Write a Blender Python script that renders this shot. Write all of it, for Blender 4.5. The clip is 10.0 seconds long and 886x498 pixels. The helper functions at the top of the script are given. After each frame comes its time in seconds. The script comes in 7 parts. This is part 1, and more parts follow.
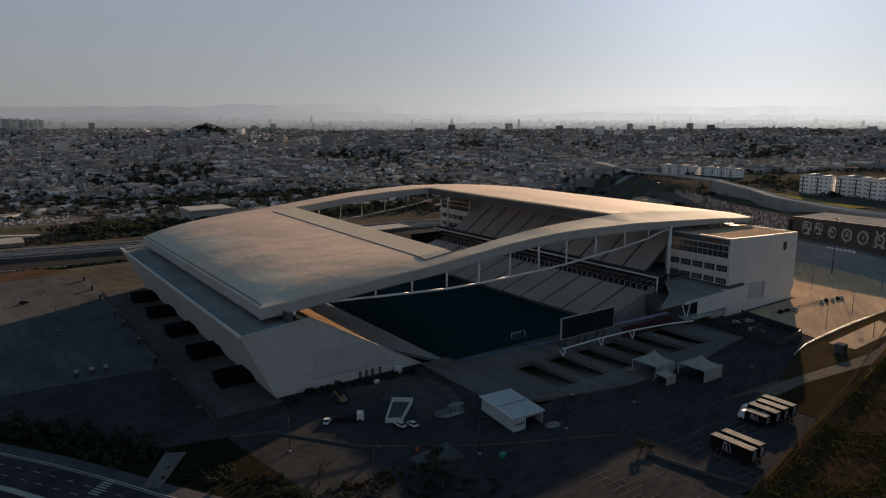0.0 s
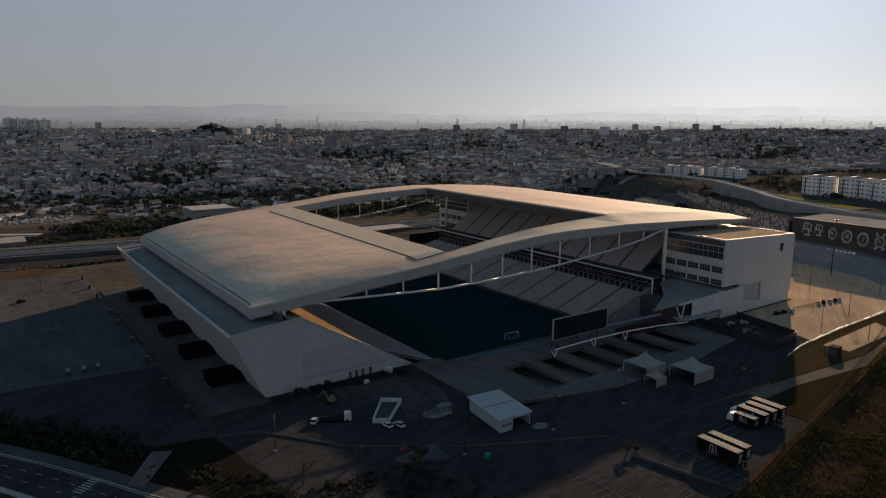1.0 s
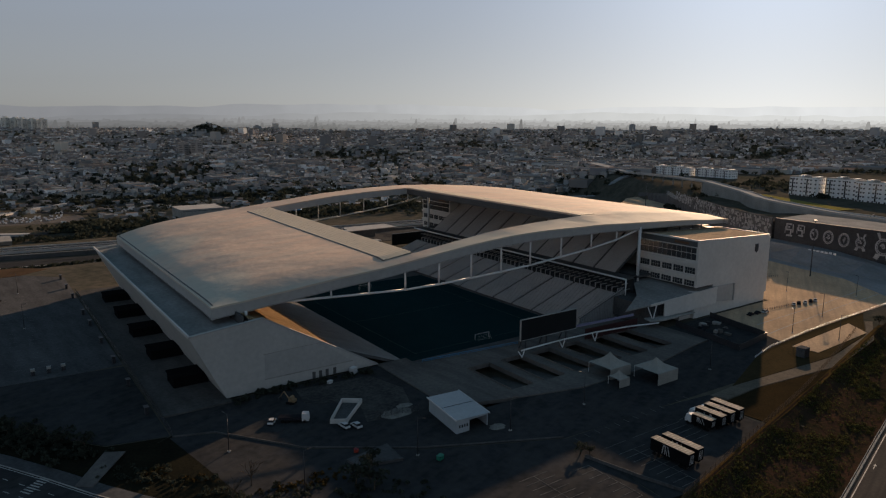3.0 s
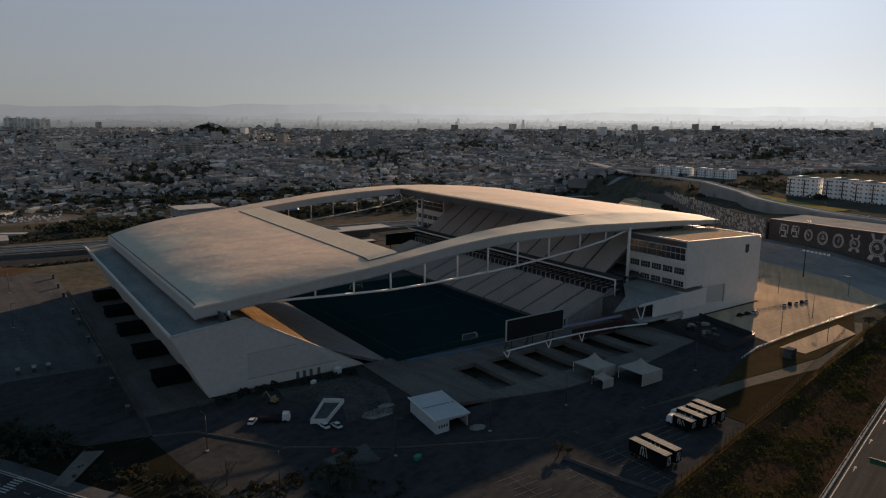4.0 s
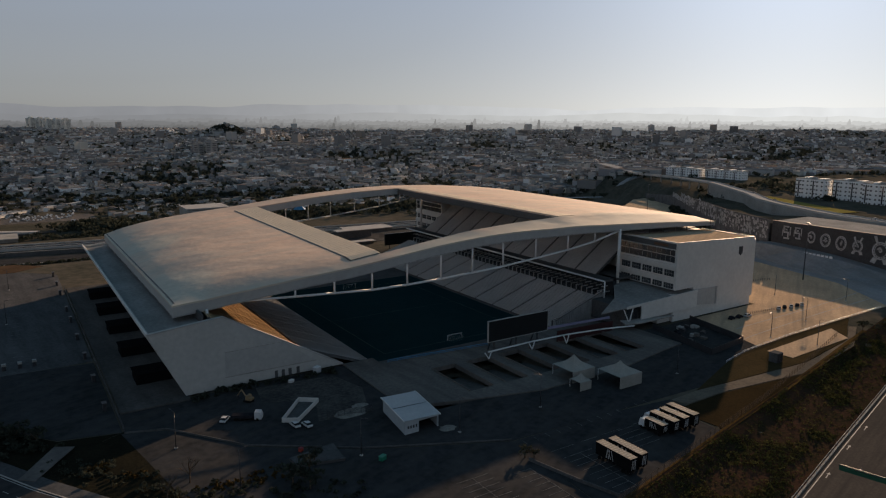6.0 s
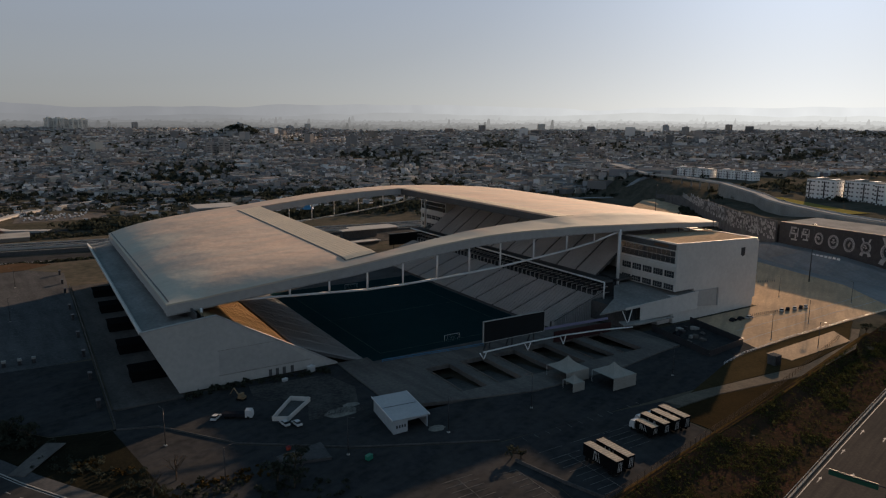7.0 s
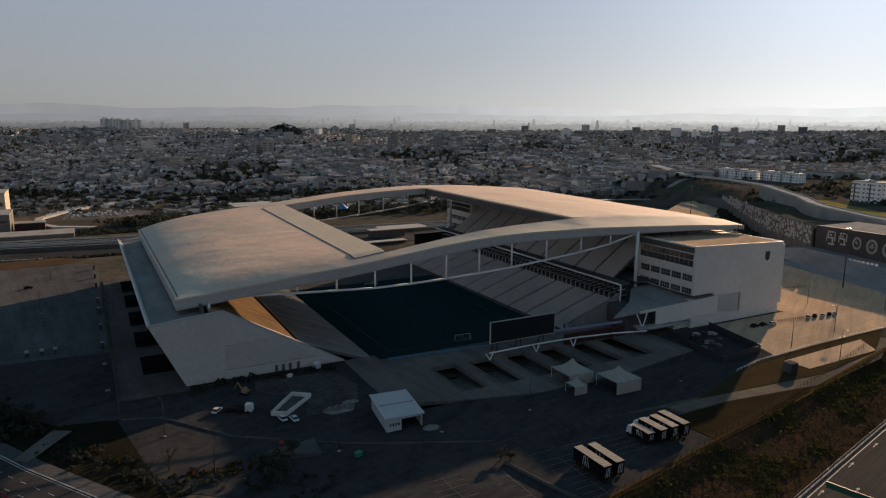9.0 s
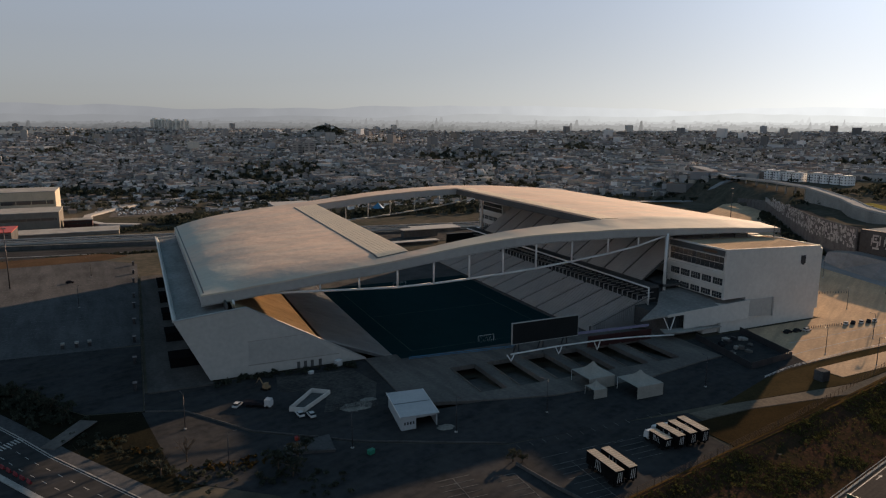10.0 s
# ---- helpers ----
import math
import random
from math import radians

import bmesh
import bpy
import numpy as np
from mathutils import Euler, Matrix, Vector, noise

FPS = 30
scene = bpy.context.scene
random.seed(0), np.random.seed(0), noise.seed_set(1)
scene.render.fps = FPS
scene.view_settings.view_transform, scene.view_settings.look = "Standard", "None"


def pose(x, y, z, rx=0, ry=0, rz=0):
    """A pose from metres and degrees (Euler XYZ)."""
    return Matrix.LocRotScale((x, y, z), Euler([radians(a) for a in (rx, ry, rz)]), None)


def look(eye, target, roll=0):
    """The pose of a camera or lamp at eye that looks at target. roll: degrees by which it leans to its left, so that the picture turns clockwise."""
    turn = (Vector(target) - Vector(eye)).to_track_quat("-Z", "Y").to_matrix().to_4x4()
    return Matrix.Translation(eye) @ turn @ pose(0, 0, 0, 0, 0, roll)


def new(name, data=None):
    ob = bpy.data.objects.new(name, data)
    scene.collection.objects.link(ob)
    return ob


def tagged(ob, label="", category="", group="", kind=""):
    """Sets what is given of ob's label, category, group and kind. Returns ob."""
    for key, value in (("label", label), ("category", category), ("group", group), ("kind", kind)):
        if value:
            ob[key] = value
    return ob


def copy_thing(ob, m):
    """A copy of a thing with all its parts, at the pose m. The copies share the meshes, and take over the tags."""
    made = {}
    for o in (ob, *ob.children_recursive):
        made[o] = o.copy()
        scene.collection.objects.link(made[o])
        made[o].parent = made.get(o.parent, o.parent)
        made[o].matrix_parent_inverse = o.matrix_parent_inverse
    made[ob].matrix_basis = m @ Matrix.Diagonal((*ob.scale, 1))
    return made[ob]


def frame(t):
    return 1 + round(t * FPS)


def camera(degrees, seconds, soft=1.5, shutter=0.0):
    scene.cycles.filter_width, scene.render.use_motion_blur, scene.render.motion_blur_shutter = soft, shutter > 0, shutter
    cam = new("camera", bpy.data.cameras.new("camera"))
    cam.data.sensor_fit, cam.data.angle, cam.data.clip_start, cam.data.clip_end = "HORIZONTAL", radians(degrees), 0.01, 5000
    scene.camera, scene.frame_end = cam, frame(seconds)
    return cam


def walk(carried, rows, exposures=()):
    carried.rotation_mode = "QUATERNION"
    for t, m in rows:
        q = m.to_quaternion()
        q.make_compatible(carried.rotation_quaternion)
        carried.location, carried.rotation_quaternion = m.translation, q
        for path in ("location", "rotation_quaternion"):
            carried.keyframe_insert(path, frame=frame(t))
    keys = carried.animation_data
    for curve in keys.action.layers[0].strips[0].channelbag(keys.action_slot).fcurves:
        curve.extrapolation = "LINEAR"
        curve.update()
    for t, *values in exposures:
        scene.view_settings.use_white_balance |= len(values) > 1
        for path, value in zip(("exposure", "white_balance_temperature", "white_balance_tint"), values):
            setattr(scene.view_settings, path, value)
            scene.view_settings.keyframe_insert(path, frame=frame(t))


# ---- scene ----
cam = camera(65.5, 10.0, soft=1.2)
METRES, EYE, TILT, LEAN, TURN = 70.0, 89.0, -10.8, 0.0, -35.4
ROWS = [
    (0.0, 0.0, 0.0, 0.0, 0.0, -0.0, -0.0),
    (0.5, 0.0381, 0.001, 0.0005, 0.29, 0.0, -0.1),
    (1.0, 0.0804, 0.0018, 0.0015, 0.54, 0.01, -0.18),
    (1.5, 0.1248, 0.0031, 0.0024, 0.65, 0.0, -0.22),
    (2.0, 0.1711, 0.004, 0.0034, 0.61, -0.0, -0.22),
    (2.5, 0.218, 0.005, 0.0046, 0.6, 0.0, -0.23),
    (4.0, 0.3671, 0.0104, 0.0067, 0.96, 0.0, -0.35),
    (4.5, 0.4178, 0.0122, 0.0075, 1.28, 0.01, -0.42),
    (5.0, 0.4687, 0.0143, 0.0082, 1.58, 0.0, -0.48),
    (5.5, 0.5194, 0.0167, 0.0086, 2.0, 0.01, -0.56),
    (7.0, 0.678, 0.0284, 0.0099, 3.8, 0.0, -0.89),
    (7.5, 0.7317, 0.0328, 0.0098, 4.34, 0.01, -0.99),
    (8.0, 0.7842, 0.0376, 0.0102, 4.9, -0.0, -1.1),
    (8.5, 0.837, 0.0437, 0.0106, 6.1, -0.02, -1.32),
    (9.0, 0.8894, 0.0508, 0.0098, 7.67, -0.03, -1.61),
    (9.5, 0.9428, 0.0591, 0.0097, 9.52, -0.06, -1.94),
    (10.0, 0.9966, 0.0678, 0.0101, 11.18, -0.1, -2.24),
]
walk(cam, [(t, pose(0, 0, EYE, TILT, LEAN, TURN) @ pose(METRES * x, METRES * y, METRES * z, 90 + pitch, roll, yaw)) for t, x, y, z, yaw, pitch, roll in ROWS],
     exposures=((0.0, 0.32), (4.0, 0.34), (5.5, 0.37), (7.0, 0.42), (8.0, 0.46), (9.0, 0.54), (10.0, 0.65)))

from mathutils.geometry import tessellate_polygon

# ---- world and sun ----
SUN_AZ, SUN_EL = 30.0, 13.5     # degrees from +x towards +y, and above the horizon
world = bpy.data.worlds.new("sky")
scene.world = world
world.use_nodes = True
wn = world.node_tree
wn.nodes.clear()
sky = wn.nodes.new("ShaderNodeTexSky")
sky.sky_type = "NISHITA"
sky.sun_disc = False
sky.sun_elevation = radians(SUN_EL)
sky.sun_rotation = radians(90 - SUN_AZ)
sky.altitude, sky.air_density, sky.dust_density, sky.ozone_density = 750, 1.0, 1.6, 1.0
wbg = wn.nodes.new("ShaderNodeBackground")
wbg.inputs["Strength"].default_value = 0.141
wout = wn.nodes.new("ShaderNodeOutputWorld")
haze = wn.nodes.new("ShaderNodeHueSaturation")      # dusty, nearly colourless air
haze.inputs["Saturation"].default_value = 0.18
wn.links.new(sky.outputs["Color"], haze.inputs["Color"])
even = wn.nodes.new("ShaderNodeGamma")
even.inputs["Gamma"].default_value = 0.4
wn.links.new(haze.outputs["Color"], even.inputs["Color"])
cool = wn.nodes.new("ShaderNodeMix")
cool.data_type, cool.blend_type = "RGBA", "MULTIPLY"
cool.inputs["Factor"].default_value = 1.0
tint = wn.nodes.new("ShaderNodeMix")                 # warmer dust low down, cooler air above
tint.data_type = "RGBA"
tint.inputs["A"].default_value, tint.inputs["B"].default_value = (0.85, 0.865, 0.85, 1), (0.86, 0.975, 1.17, 1)
where = wn.nodes.new("ShaderNodeTexCoord")
split = wn.nodes.new("ShaderNodeSeparateXYZ")
rise = wn.nodes.new("ShaderNodeMapRange")
rise.inputs["From Min"].default_value, rise.inputs["From Max"].default_value = 0.0, 0.16
wn.links.new(where.outputs["Generated"], split.inputs["Vector"])
wn.links.new(split.outputs["Z"], rise.inputs["Value"])
wn.links.new(rise.outputs["Result"], tint.inputs["Factor"])
wn.links.new(tint.outputs["Result"], cool.inputs["B"])
wn.links.new(even.outputs["Color"], cool.inputs["A"])
fade = wn.nodes.new("ShaderNodeMapRange")            # the hazy sky is brightest low down
fade.inputs["From Min"].default_value, fade.inputs["From Max"].default_value = 0.2, 0.85
high = wn.nodes.new("ShaderNodeMix")
high.data_type = "RGBA"
high.inputs["A"].default_value, high.inputs["B"].default_value = (1, 1, 1, 1), (0.25, 0.535, 0.69, 1)
wn.links.new(split.outputs["Z"], fade.inputs["Value"])
deep = wn.nodes.new("ShaderNodeMix")
deep.data_type, deep.blend_type = "RGBA", "MULTIPLY"
deep.inputs["Factor"].default_value = 1.0
wn.links.new(cool.outputs["Result"], deep.inputs["A"])
wn.links.new(fade.outputs["Result"], high.inputs["Factor"])
wn.links.new(high.outputs["Result"], deep.inputs["B"])
wn.links.new(deep.outputs["Result"], wbg.inputs["Color"])
wn.links.new(wbg.outputs["Background"], wout.inputs["Surface"])

sun = new("sun", bpy.data.lights.new("sun", "SUN"))
sun.data.energy, sun.data.angle, sun.data.color = 5.0, radians(0.6), (1.0, 0.68, 0.44)
az, el = radians(SUN_AZ), radians(SUN_EL)
TO_SUN = Vector((math.cos(az) * math.cos(el), math.sin(az) * math.cos(el), math.sin(el)))
sun.matrix_world = look((300, 300, 300), Vector((300, 300, 300)) - TO_SUN)


# ---- materials ----
def material(name, col, col2=None, rough=0.8, big=30.0, small=1.5, bump=0.15, metal=0.0, spec=0.3, per_object=0.0, per_island=0.0, streak=None):
    """A surface whose two colours mix at two scales, in metres, with fine relief."""
    m = bpy.data.materials.new(name)
    m.use_nodes = True
    t = m.node_tree
    b = t.nodes["Principled BSDF"]
    b.inputs["Roughness"].default_value = rough
    b.inputs["Metallic"].default_value = metal
    b.inputs["Specular IOR Level"].default_value = spec if rough < 0.85 else 0.0
    col2 = col2 or tuple(c * 0.7 for c in col)
    geo = t.nodes.new("ShaderNodeNewGeometry")
    n1, n2 = t.nodes.new("ShaderNodeTexNoise"), t.nodes.new("ShaderNodeTexNoise")
    for n, size, detail in ((n1, big, 4), (n2, small, 3)):
        n.inputs["Scale"].default_value = 1 / size
        n.inputs["Detail"].default_value = detail
        t.links.new(geo.outputs["Position"], n.inputs["Vector"])
    add = t.nodes.new("ShaderNodeMath")
    add.operation = "MULTIPLY_ADD"
    add.inputs[1].default_value = 0.5
    t.links.new(n2.outputs["Fac"], add.inputs[0])
    half = t.nodes.new("ShaderNodeMath")
    half.operation = "MULTIPLY"
    half.inputs[1].default_value = 0.5
    t.links.new(n1.outputs["Fac"], half.inputs[0])
    t.links.new(half.outputs[0], add.inputs[2])
    ramp = t.nodes.new("ShaderNodeMapRange")
    ramp.inputs["From Min"].default_value, ramp.inputs["From Max"].default_value = 0.35, 0.65
    t.links.new(add.outputs[0], ramp.inputs["Value"])
    mix = t.nodes.new("ShaderNodeMix")
    mix.data_type = "RGBA"
    mix.inputs["A"].default_value, mix.inputs["B"].default_value = (*col2, 1), (*col, 1)
    t.links.new(ramp.outputs["Result"], mix.inputs["Factor"])
    out = mix.outputs["Result"]
    for amount, node, socket in ((per_object, "ShaderNodeObjectInfo", "Random"), (per_island, "ShaderNodeNewGeometry", "Random Per Island")):
        if amount:
            src = t.nodes.new(node)
            mr = t.nodes.new("ShaderNodeMapRange")
            mr.inputs["To Min"].default_value, mr.inputs["To Max"].default_value = 1 - amount, 1 + amount
            t.links.new(src.outputs[socket], mr.inputs["Value"])
            hsv = t.nodes.new("ShaderNodeHueSaturation")
            t.links.new(mr.outputs["Result"], hsv.inputs["Value"])
            t.links.new(out, hsv.inputs["Color"])
            out = hsv.outputs["Color"]
    if streak:                       # long stains: stretch in metres along x and y, turn, depth, tint
        sx, sy, turned, depth, stain = streak
        mp = t.nodes.new("ShaderNodeMapping")
        mp.vector_type = "TEXTURE"
        mp.inputs["Scale"].default_value = (sx, sy, sx)
        mp.inputs["Rotation"].default_value = (0, 0, radians(turned))
        t.links.new(geo.outputs["Position"], mp.inputs["Vector"])
        n3 = t.nodes.new("ShaderNodeTexNoise")
        n3.inputs["Scale"].default_value = 1.0
        n3.inputs["Detail"].default_value = 6
        n3.inputs["Roughness"].default_value = 0.65
        t.links.new(mp.outputs["Vector"], n3.inputs["Vector"])
        mr = t.nodes.new("ShaderNodeMapRange")
        mr.inputs["From Min"].default_value, mr.inputs["From Max"].default_value = 0.42, 0.72
        mr.inputs["To Max"].default_value = depth
        t.links.new(n3.outputs["Fac"], mr.inputs["Value"])
        worn = t.nodes.new("ShaderNodeMix")
        worn.data_type = "RGBA"
        worn.inputs["B"].default_value = (*stain, 1)
        t.links.new(mr.outputs["Result"], worn.inputs["Factor"])
        t.links.new(out, worn.inputs["A"])
        out = worn.outputs["Result"]
    t.links.new(out, b.inputs["Base Color"])
    if bump:
        bp = t.nodes.new("ShaderNodeBump")
        bp.inputs["Strength"].default_value, bp.inputs["Distance"].default_value = bump, small * 0.3
        t.links.new(n2.outputs["Fac"], bp.inputs["Height"])
        t.links.new(bp.outputs["Normal"], b.inputs["Normal"])
    return m


ROOF = material("white_roof_membrane", (0.67, 0.485, 0.365), (0.53, 0.405, 0.315), 0.78, 30, 4, 0.05, spec=0.15, streak=(34, 9, 4, 0.6, (0.42, 0.39, 0.34)))
ROOF_STRIP = material("ribbed_roof_strip", (0.72, 0.58, 0.41), (0.62, 0.5, 0.36), 0.7, 20, 2, 0.05)
WALL_PANEL = material("dull_white_panel", (0.44, 0.425, 0.4), (0.36, 0.35, 0.33), 0.7, 10, 1.5, 0.03)
FASCIA = material("grey_white_fascia", (0.41, 0.4, 0.385), (0.33, 0.325, 0.31), 0.7, 18, 2, 0.03, streak=(9, 9, 0, 0.4, (0.3, 0.29, 0.27)))
LEDGE = material("stained_grey_ledge", (0.3, 0.295, 0.285), (0.2, 0.198, 0.19), 0.9, 12, 1.2, 0.1, streak=(4, 30, 0, 0.5, (0.13, 0.13, 0.125)))
BLACK_MATT = material("black_matt_sheet", (0.012, 0.012, 0.013), (0.008, 0.008, 0.009), 0.95, 4, 0.5, 0.1)
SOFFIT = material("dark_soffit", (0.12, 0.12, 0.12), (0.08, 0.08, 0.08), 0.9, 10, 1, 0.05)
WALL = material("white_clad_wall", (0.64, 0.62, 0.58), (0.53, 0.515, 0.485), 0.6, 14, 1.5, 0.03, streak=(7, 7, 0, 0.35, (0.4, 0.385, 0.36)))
# WALL again, the dimness over the west end put into its colour; streaks are stains.
WEST_WALL = material("dimmed_white_wall", (0.5, 0.485, 0.455), (0.41, 0.4, 0.375), 0.7, 14, 1.5, 0.03, streak=(7, 7, 0, 0.4, (0.31, 0.3, 0.28)))
TERRACE = material("dark_grey_terrace", (0.115, 0.11, 0.105), (0.07, 0.068, 0.066), 0.9, 18, 1.2, 0.15, streak=(5, 26, 6, 0.6, (0.045, 0.044, 0.043)))
ROUGH_EARTH = material("dark_rough_ground", (0.022, 0.02, 0.013), (0.012, 0.012, 0.009), 0.95, 6, 0.8, 0.5)
STAINED_WALL = material("dark_sprayed_wall", (0.16, 0.16, 0.16), (0.08, 0.08, 0.085), 0.9, 6, 0.8, 0.15)
CONCRETE = material("weathered_concrete", (0.3785, 0.3674, 0.3451), (0.2449, 0.2394, 0.2226), 0.9, 12, 0.8, 0.2)
PALE_CONCRETE = material("pale_concrete", (0.462, 0.451, 0.429), (0.352, 0.341, 0.33), 0.9, 15, 1, 0.15)
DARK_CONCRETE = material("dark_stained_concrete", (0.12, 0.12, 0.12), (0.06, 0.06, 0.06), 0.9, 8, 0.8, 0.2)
ASPHALT = material("worn_asphalt", (0.052, 0.053, 0.056), (0.027, 0.028, 0.0295), 0.9, 15, 2.2, 0.12, streak=(22, 4, 20, 0.5, (0.07, 0.066, 0.06)))
PAVING = material("pale_paving", (0.57, 0.42, 0.28), (0.38, 0.28, 0.19), 0.9, 22, 1.0, 0.15, streak=(40, 3, 30, 0.6, (0.25, 0.205, 0.155)))
OLD_LOT = material("dark_worn_car_park", (0.115, 0.114, 0.114), (0.065, 0.067, 0.07), 0.9, 25, 1.2, 0.15, streak=(5, 32, 6, 0.6, (0.035, 0.036, 0.038)))
LOT = material("concrete_car_park", (0.1734, 0.1582, 0.1428), (0.1122, 0.102, 0.097), 0.9, 25, 1.2, 0.15, streak=(5, 32, 6, 0.7, (0.07, 0.068, 0.066)))
DUST = material("grey_dusty_dirt", (0.1, 0.095, 0.088), (0.035, 0.035, 0.036), 0.95, 9, 1.0, 0.3)
SOIL = material("red_brown_soil", (0.104, 0.068, 0.044), (0.064, 0.044, 0.0288), 0.95, 14, 1.2, 0.5)
DRY_GRASS = material("dry_yellow_grass", (0.0908, 0.0576, 0.0217), (0.0484, 0.0333, 0.0146), 0.95, 10, 0.8, 0.6)
GRASS = material("dark_lawn", (0.021, 0.0294, 0.014), (0.0126, 0.0196, 0.0105), 0.95, 12, 1.0, 0.3)
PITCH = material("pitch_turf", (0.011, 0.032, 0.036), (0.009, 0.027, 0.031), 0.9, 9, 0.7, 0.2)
SCRUB = material("scrub_leaves", (0.085, 0.075, 0.026), (0.035, 0.045, 0.018), 0.9, 11, 0.5, 0.6, per_island=0.5)
LEAF = material("tree_leaves", (0.054, 0.06, 0.046), (0.036, 0.042, 0.032), 0.9, 5, 0.6, 0.6, per_island=0.35)
BARK = material("tree_bark", (0.12, 0.09, 0.07), (0.07, 0.055, 0.04), 0.95, 2, 0.3, 0.6)
STEEL_WHITE = material("white_painted_steel", (0.7, 0.7, 0.69), (0.6, 0.6, 0.59), 0.45, 6, 1, 0.02)
STEEL_DARK = material("dark_steel", (0.06, 0.06, 0.065), (0.04, 0.04, 0.045), 0.5, 4, 0.5, 0.05, 0.3)
# Seats like SEAT_GREY, with orange sunlight put into the colour.
SEAT_SUNLIT = material("sunlit_tan_seats", (0.52, 0.38, 0.22), (0.36, 0.26, 0.15), 0.55, 9, 0.9, 0.05)
SEAT_GREY = material("grey_white_seats", (0.4, 0.39, 0.38), (0.3, 0.3, 0.29), 0.55, 9, 0.9, 0.05)
SCREEN_BLACK = material("led_screen_black", (0.015, 0.018, 0.02), (0.01, 0.012, 0.013), 0.35, 4, 0.5, 0.02)
GLASS = material("dark_window_glass", (0.045, 0.05, 0.055), (0.03, 0.033, 0.037), 0.12, 6, 1, 0.0, 0.0, 0.8)
TENT = material("white_tent_fabric", (0.34, 0.325, 0.29), (0.27, 0.26, 0.235), 0.88, 3, 0.6, 0.1)
SHEET_WALL = material("pale_blue_sheet_wall", (0.4, 0.43, 0.45), (0.33, 0.36, 0.38), 0.7, 3, 0.6, 0.05)
SHED_ROOF = material("blue_grey_sheet_roof", (0.35, 0.385, 0.406), (0.28, 0.315, 0.336), 0.4, 5, 0.7, 0.05)
BAY_PAINT = material("faded_bay_paint", (0.2, 0.2, 0.195), (0.08, 0.08, 0.08), 0.85, 3, 0.5, 0.05)
PAINT_LINE = material("worn_white_road_paint", (0.4095, 0.4095, 0.392), (0.234, 0.234, 0.2223), 0.8, 3, 0.4, 0.05)
TRUCK_SIDE = material("black_trailer_curtain", (0.012, 0.012, 0.013), (0.008, 0.008, 0.008), 0.9, 2, 0.3, 0.05)
TRUCK_TOP = material("cream_trailer_roof", (0.3931, 0.351, 0.2878), (0.2948, 0.2633, 0.2176), 0.88, 3, 0.5, 0.05)
RUBBER = material("black_rubber", (0.02, 0.02, 0.02), (0.012, 0.012, 0.012), 0.9, 1, 0.2, 0.1)
CITY_WALL = material("plaster_houses", (0.42, 0.42, 0.425), (0.3, 0.3, 0.305), 0.9, 40, 4, 0.0, per_island=0.5)
CITY_ROOF = material("grey_and_clay_roofs", (0.2, 0.195, 0.19), (0.14, 0.13, 0.127), 0.9, 60, 5, 0.0, per_island=0.4)
FLATS_WHITE = material("white_rendered_flats", (0.84, 0.84, 0.83), (0.74, 0.74, 0.73), 0.8, 12, 2, 0.02)
MURAL_BLACK = material("black_painted_wall", (0.0585, 0.0598, 0.065), (0.0325, 0.0338, 0.0364), 0.8, 8, 1, 0.1)
MURAL_WHITE = material("white_wall_paint", (0.46, 0.46, 0.46), (0.26, 0.26, 0.26), 0.8, 5, 0.8, 0.05)
ROAD_GREY = material("pale_worn_asphalt", (0.2531, 0.2531, 0.2565), (0.1688, 0.1688, 0.1721), 0.6, 20, 1.5, 0.12, spec=0.5, streak=(6, 40, -20, 0.6, (0.075, 0.075, 0.076)))
TOWER = material("cream_tower_render", (0.76, 0.73, 0.66), (0.66, 0.63, 0.57), 0.8, 12, 2, 0.02)
PATH = material("worn_grey_path", (0.17, 0.145, 0.115), (0.1, 0.088, 0.072), 0.9, 12, 0.9, 0.15)
HALL_WALL = material("grey_hall_wall", (0.22, 0.205, 0.18), (0.15, 0.14, 0.125), 0.9, 10, 1.5, 0.05)
HIGHWAY = material("worn_highway_concrete", (0.0913, 0.0807, 0.0702), (0.0597, 0.0547, 0.0491), 0.9, 14, 0.8, 0.15, streak=(30, 1.2, 14, 0.8, (0.05, 0.047, 0.043)))
TURF_LINE = material("faint_turf_paint", (0.12, 0.14, 0.12), (0.06, 0.08, 0.06), 0.9, 3, 0.4, 0.05)
YELLOW = material("dull_machine_paint", (0.3, 0.2, 0.11), (0.2, 0.14, 0.08), 0.5, 2, 0.4, 0.02)
VERGE = material("bare_olive_verge", (0.0398, 0.0279, 0.0139), (0.0258, 0.0199, 0.0112), 0.95, 8, 0.8, 0.5)
MAROON = material("maroon_board", (0.048, 0.016, 0.016), (0.036, 0.012, 0.012), 0.6, 3, 0.5, 0.02)
VIOLET = material("pale_violet_board", (0.24, 0.228, 0.33), (0.198, 0.186, 0.276), 0.6, 3, 0.5, 0.02)
TRUCK_RIB = material("grey_roof_rib", (0.55, 0.5, 0.42), (0.48, 0.43, 0.36), 0.6, 2, 0.3, 0.02)
WOOD = material("warm_wood_cladding", (0.15, 0.07, 0.03), (0.11, 0.05, 0.0225), 0.6, 3, 0.5, 0.1)
BANK_SOIL = material("dark_rust_soil", (0.062, 0.033, 0.023), (0.026, 0.024, 0.014), 0.95, 9, 0.9, 0.8)
EARTH = material("mixed_ground", (0.115, 0.1, 0.08), (0.05, 0.052, 0.04), 0.95, 45, 5, 0.25)
YELLOW_GRASS = material("dry_yellow_green_grass", (0.26, 0.22, 0.07), (0.17, 0.15, 0.05), 0.95, 9, 0.8, 0.5)
OLIVE = material("dry_brown_verge_grass", (0.062, 0.046, 0.024), (0.036, 0.03, 0.017), 0.95, 9, 0.8, 0.5)
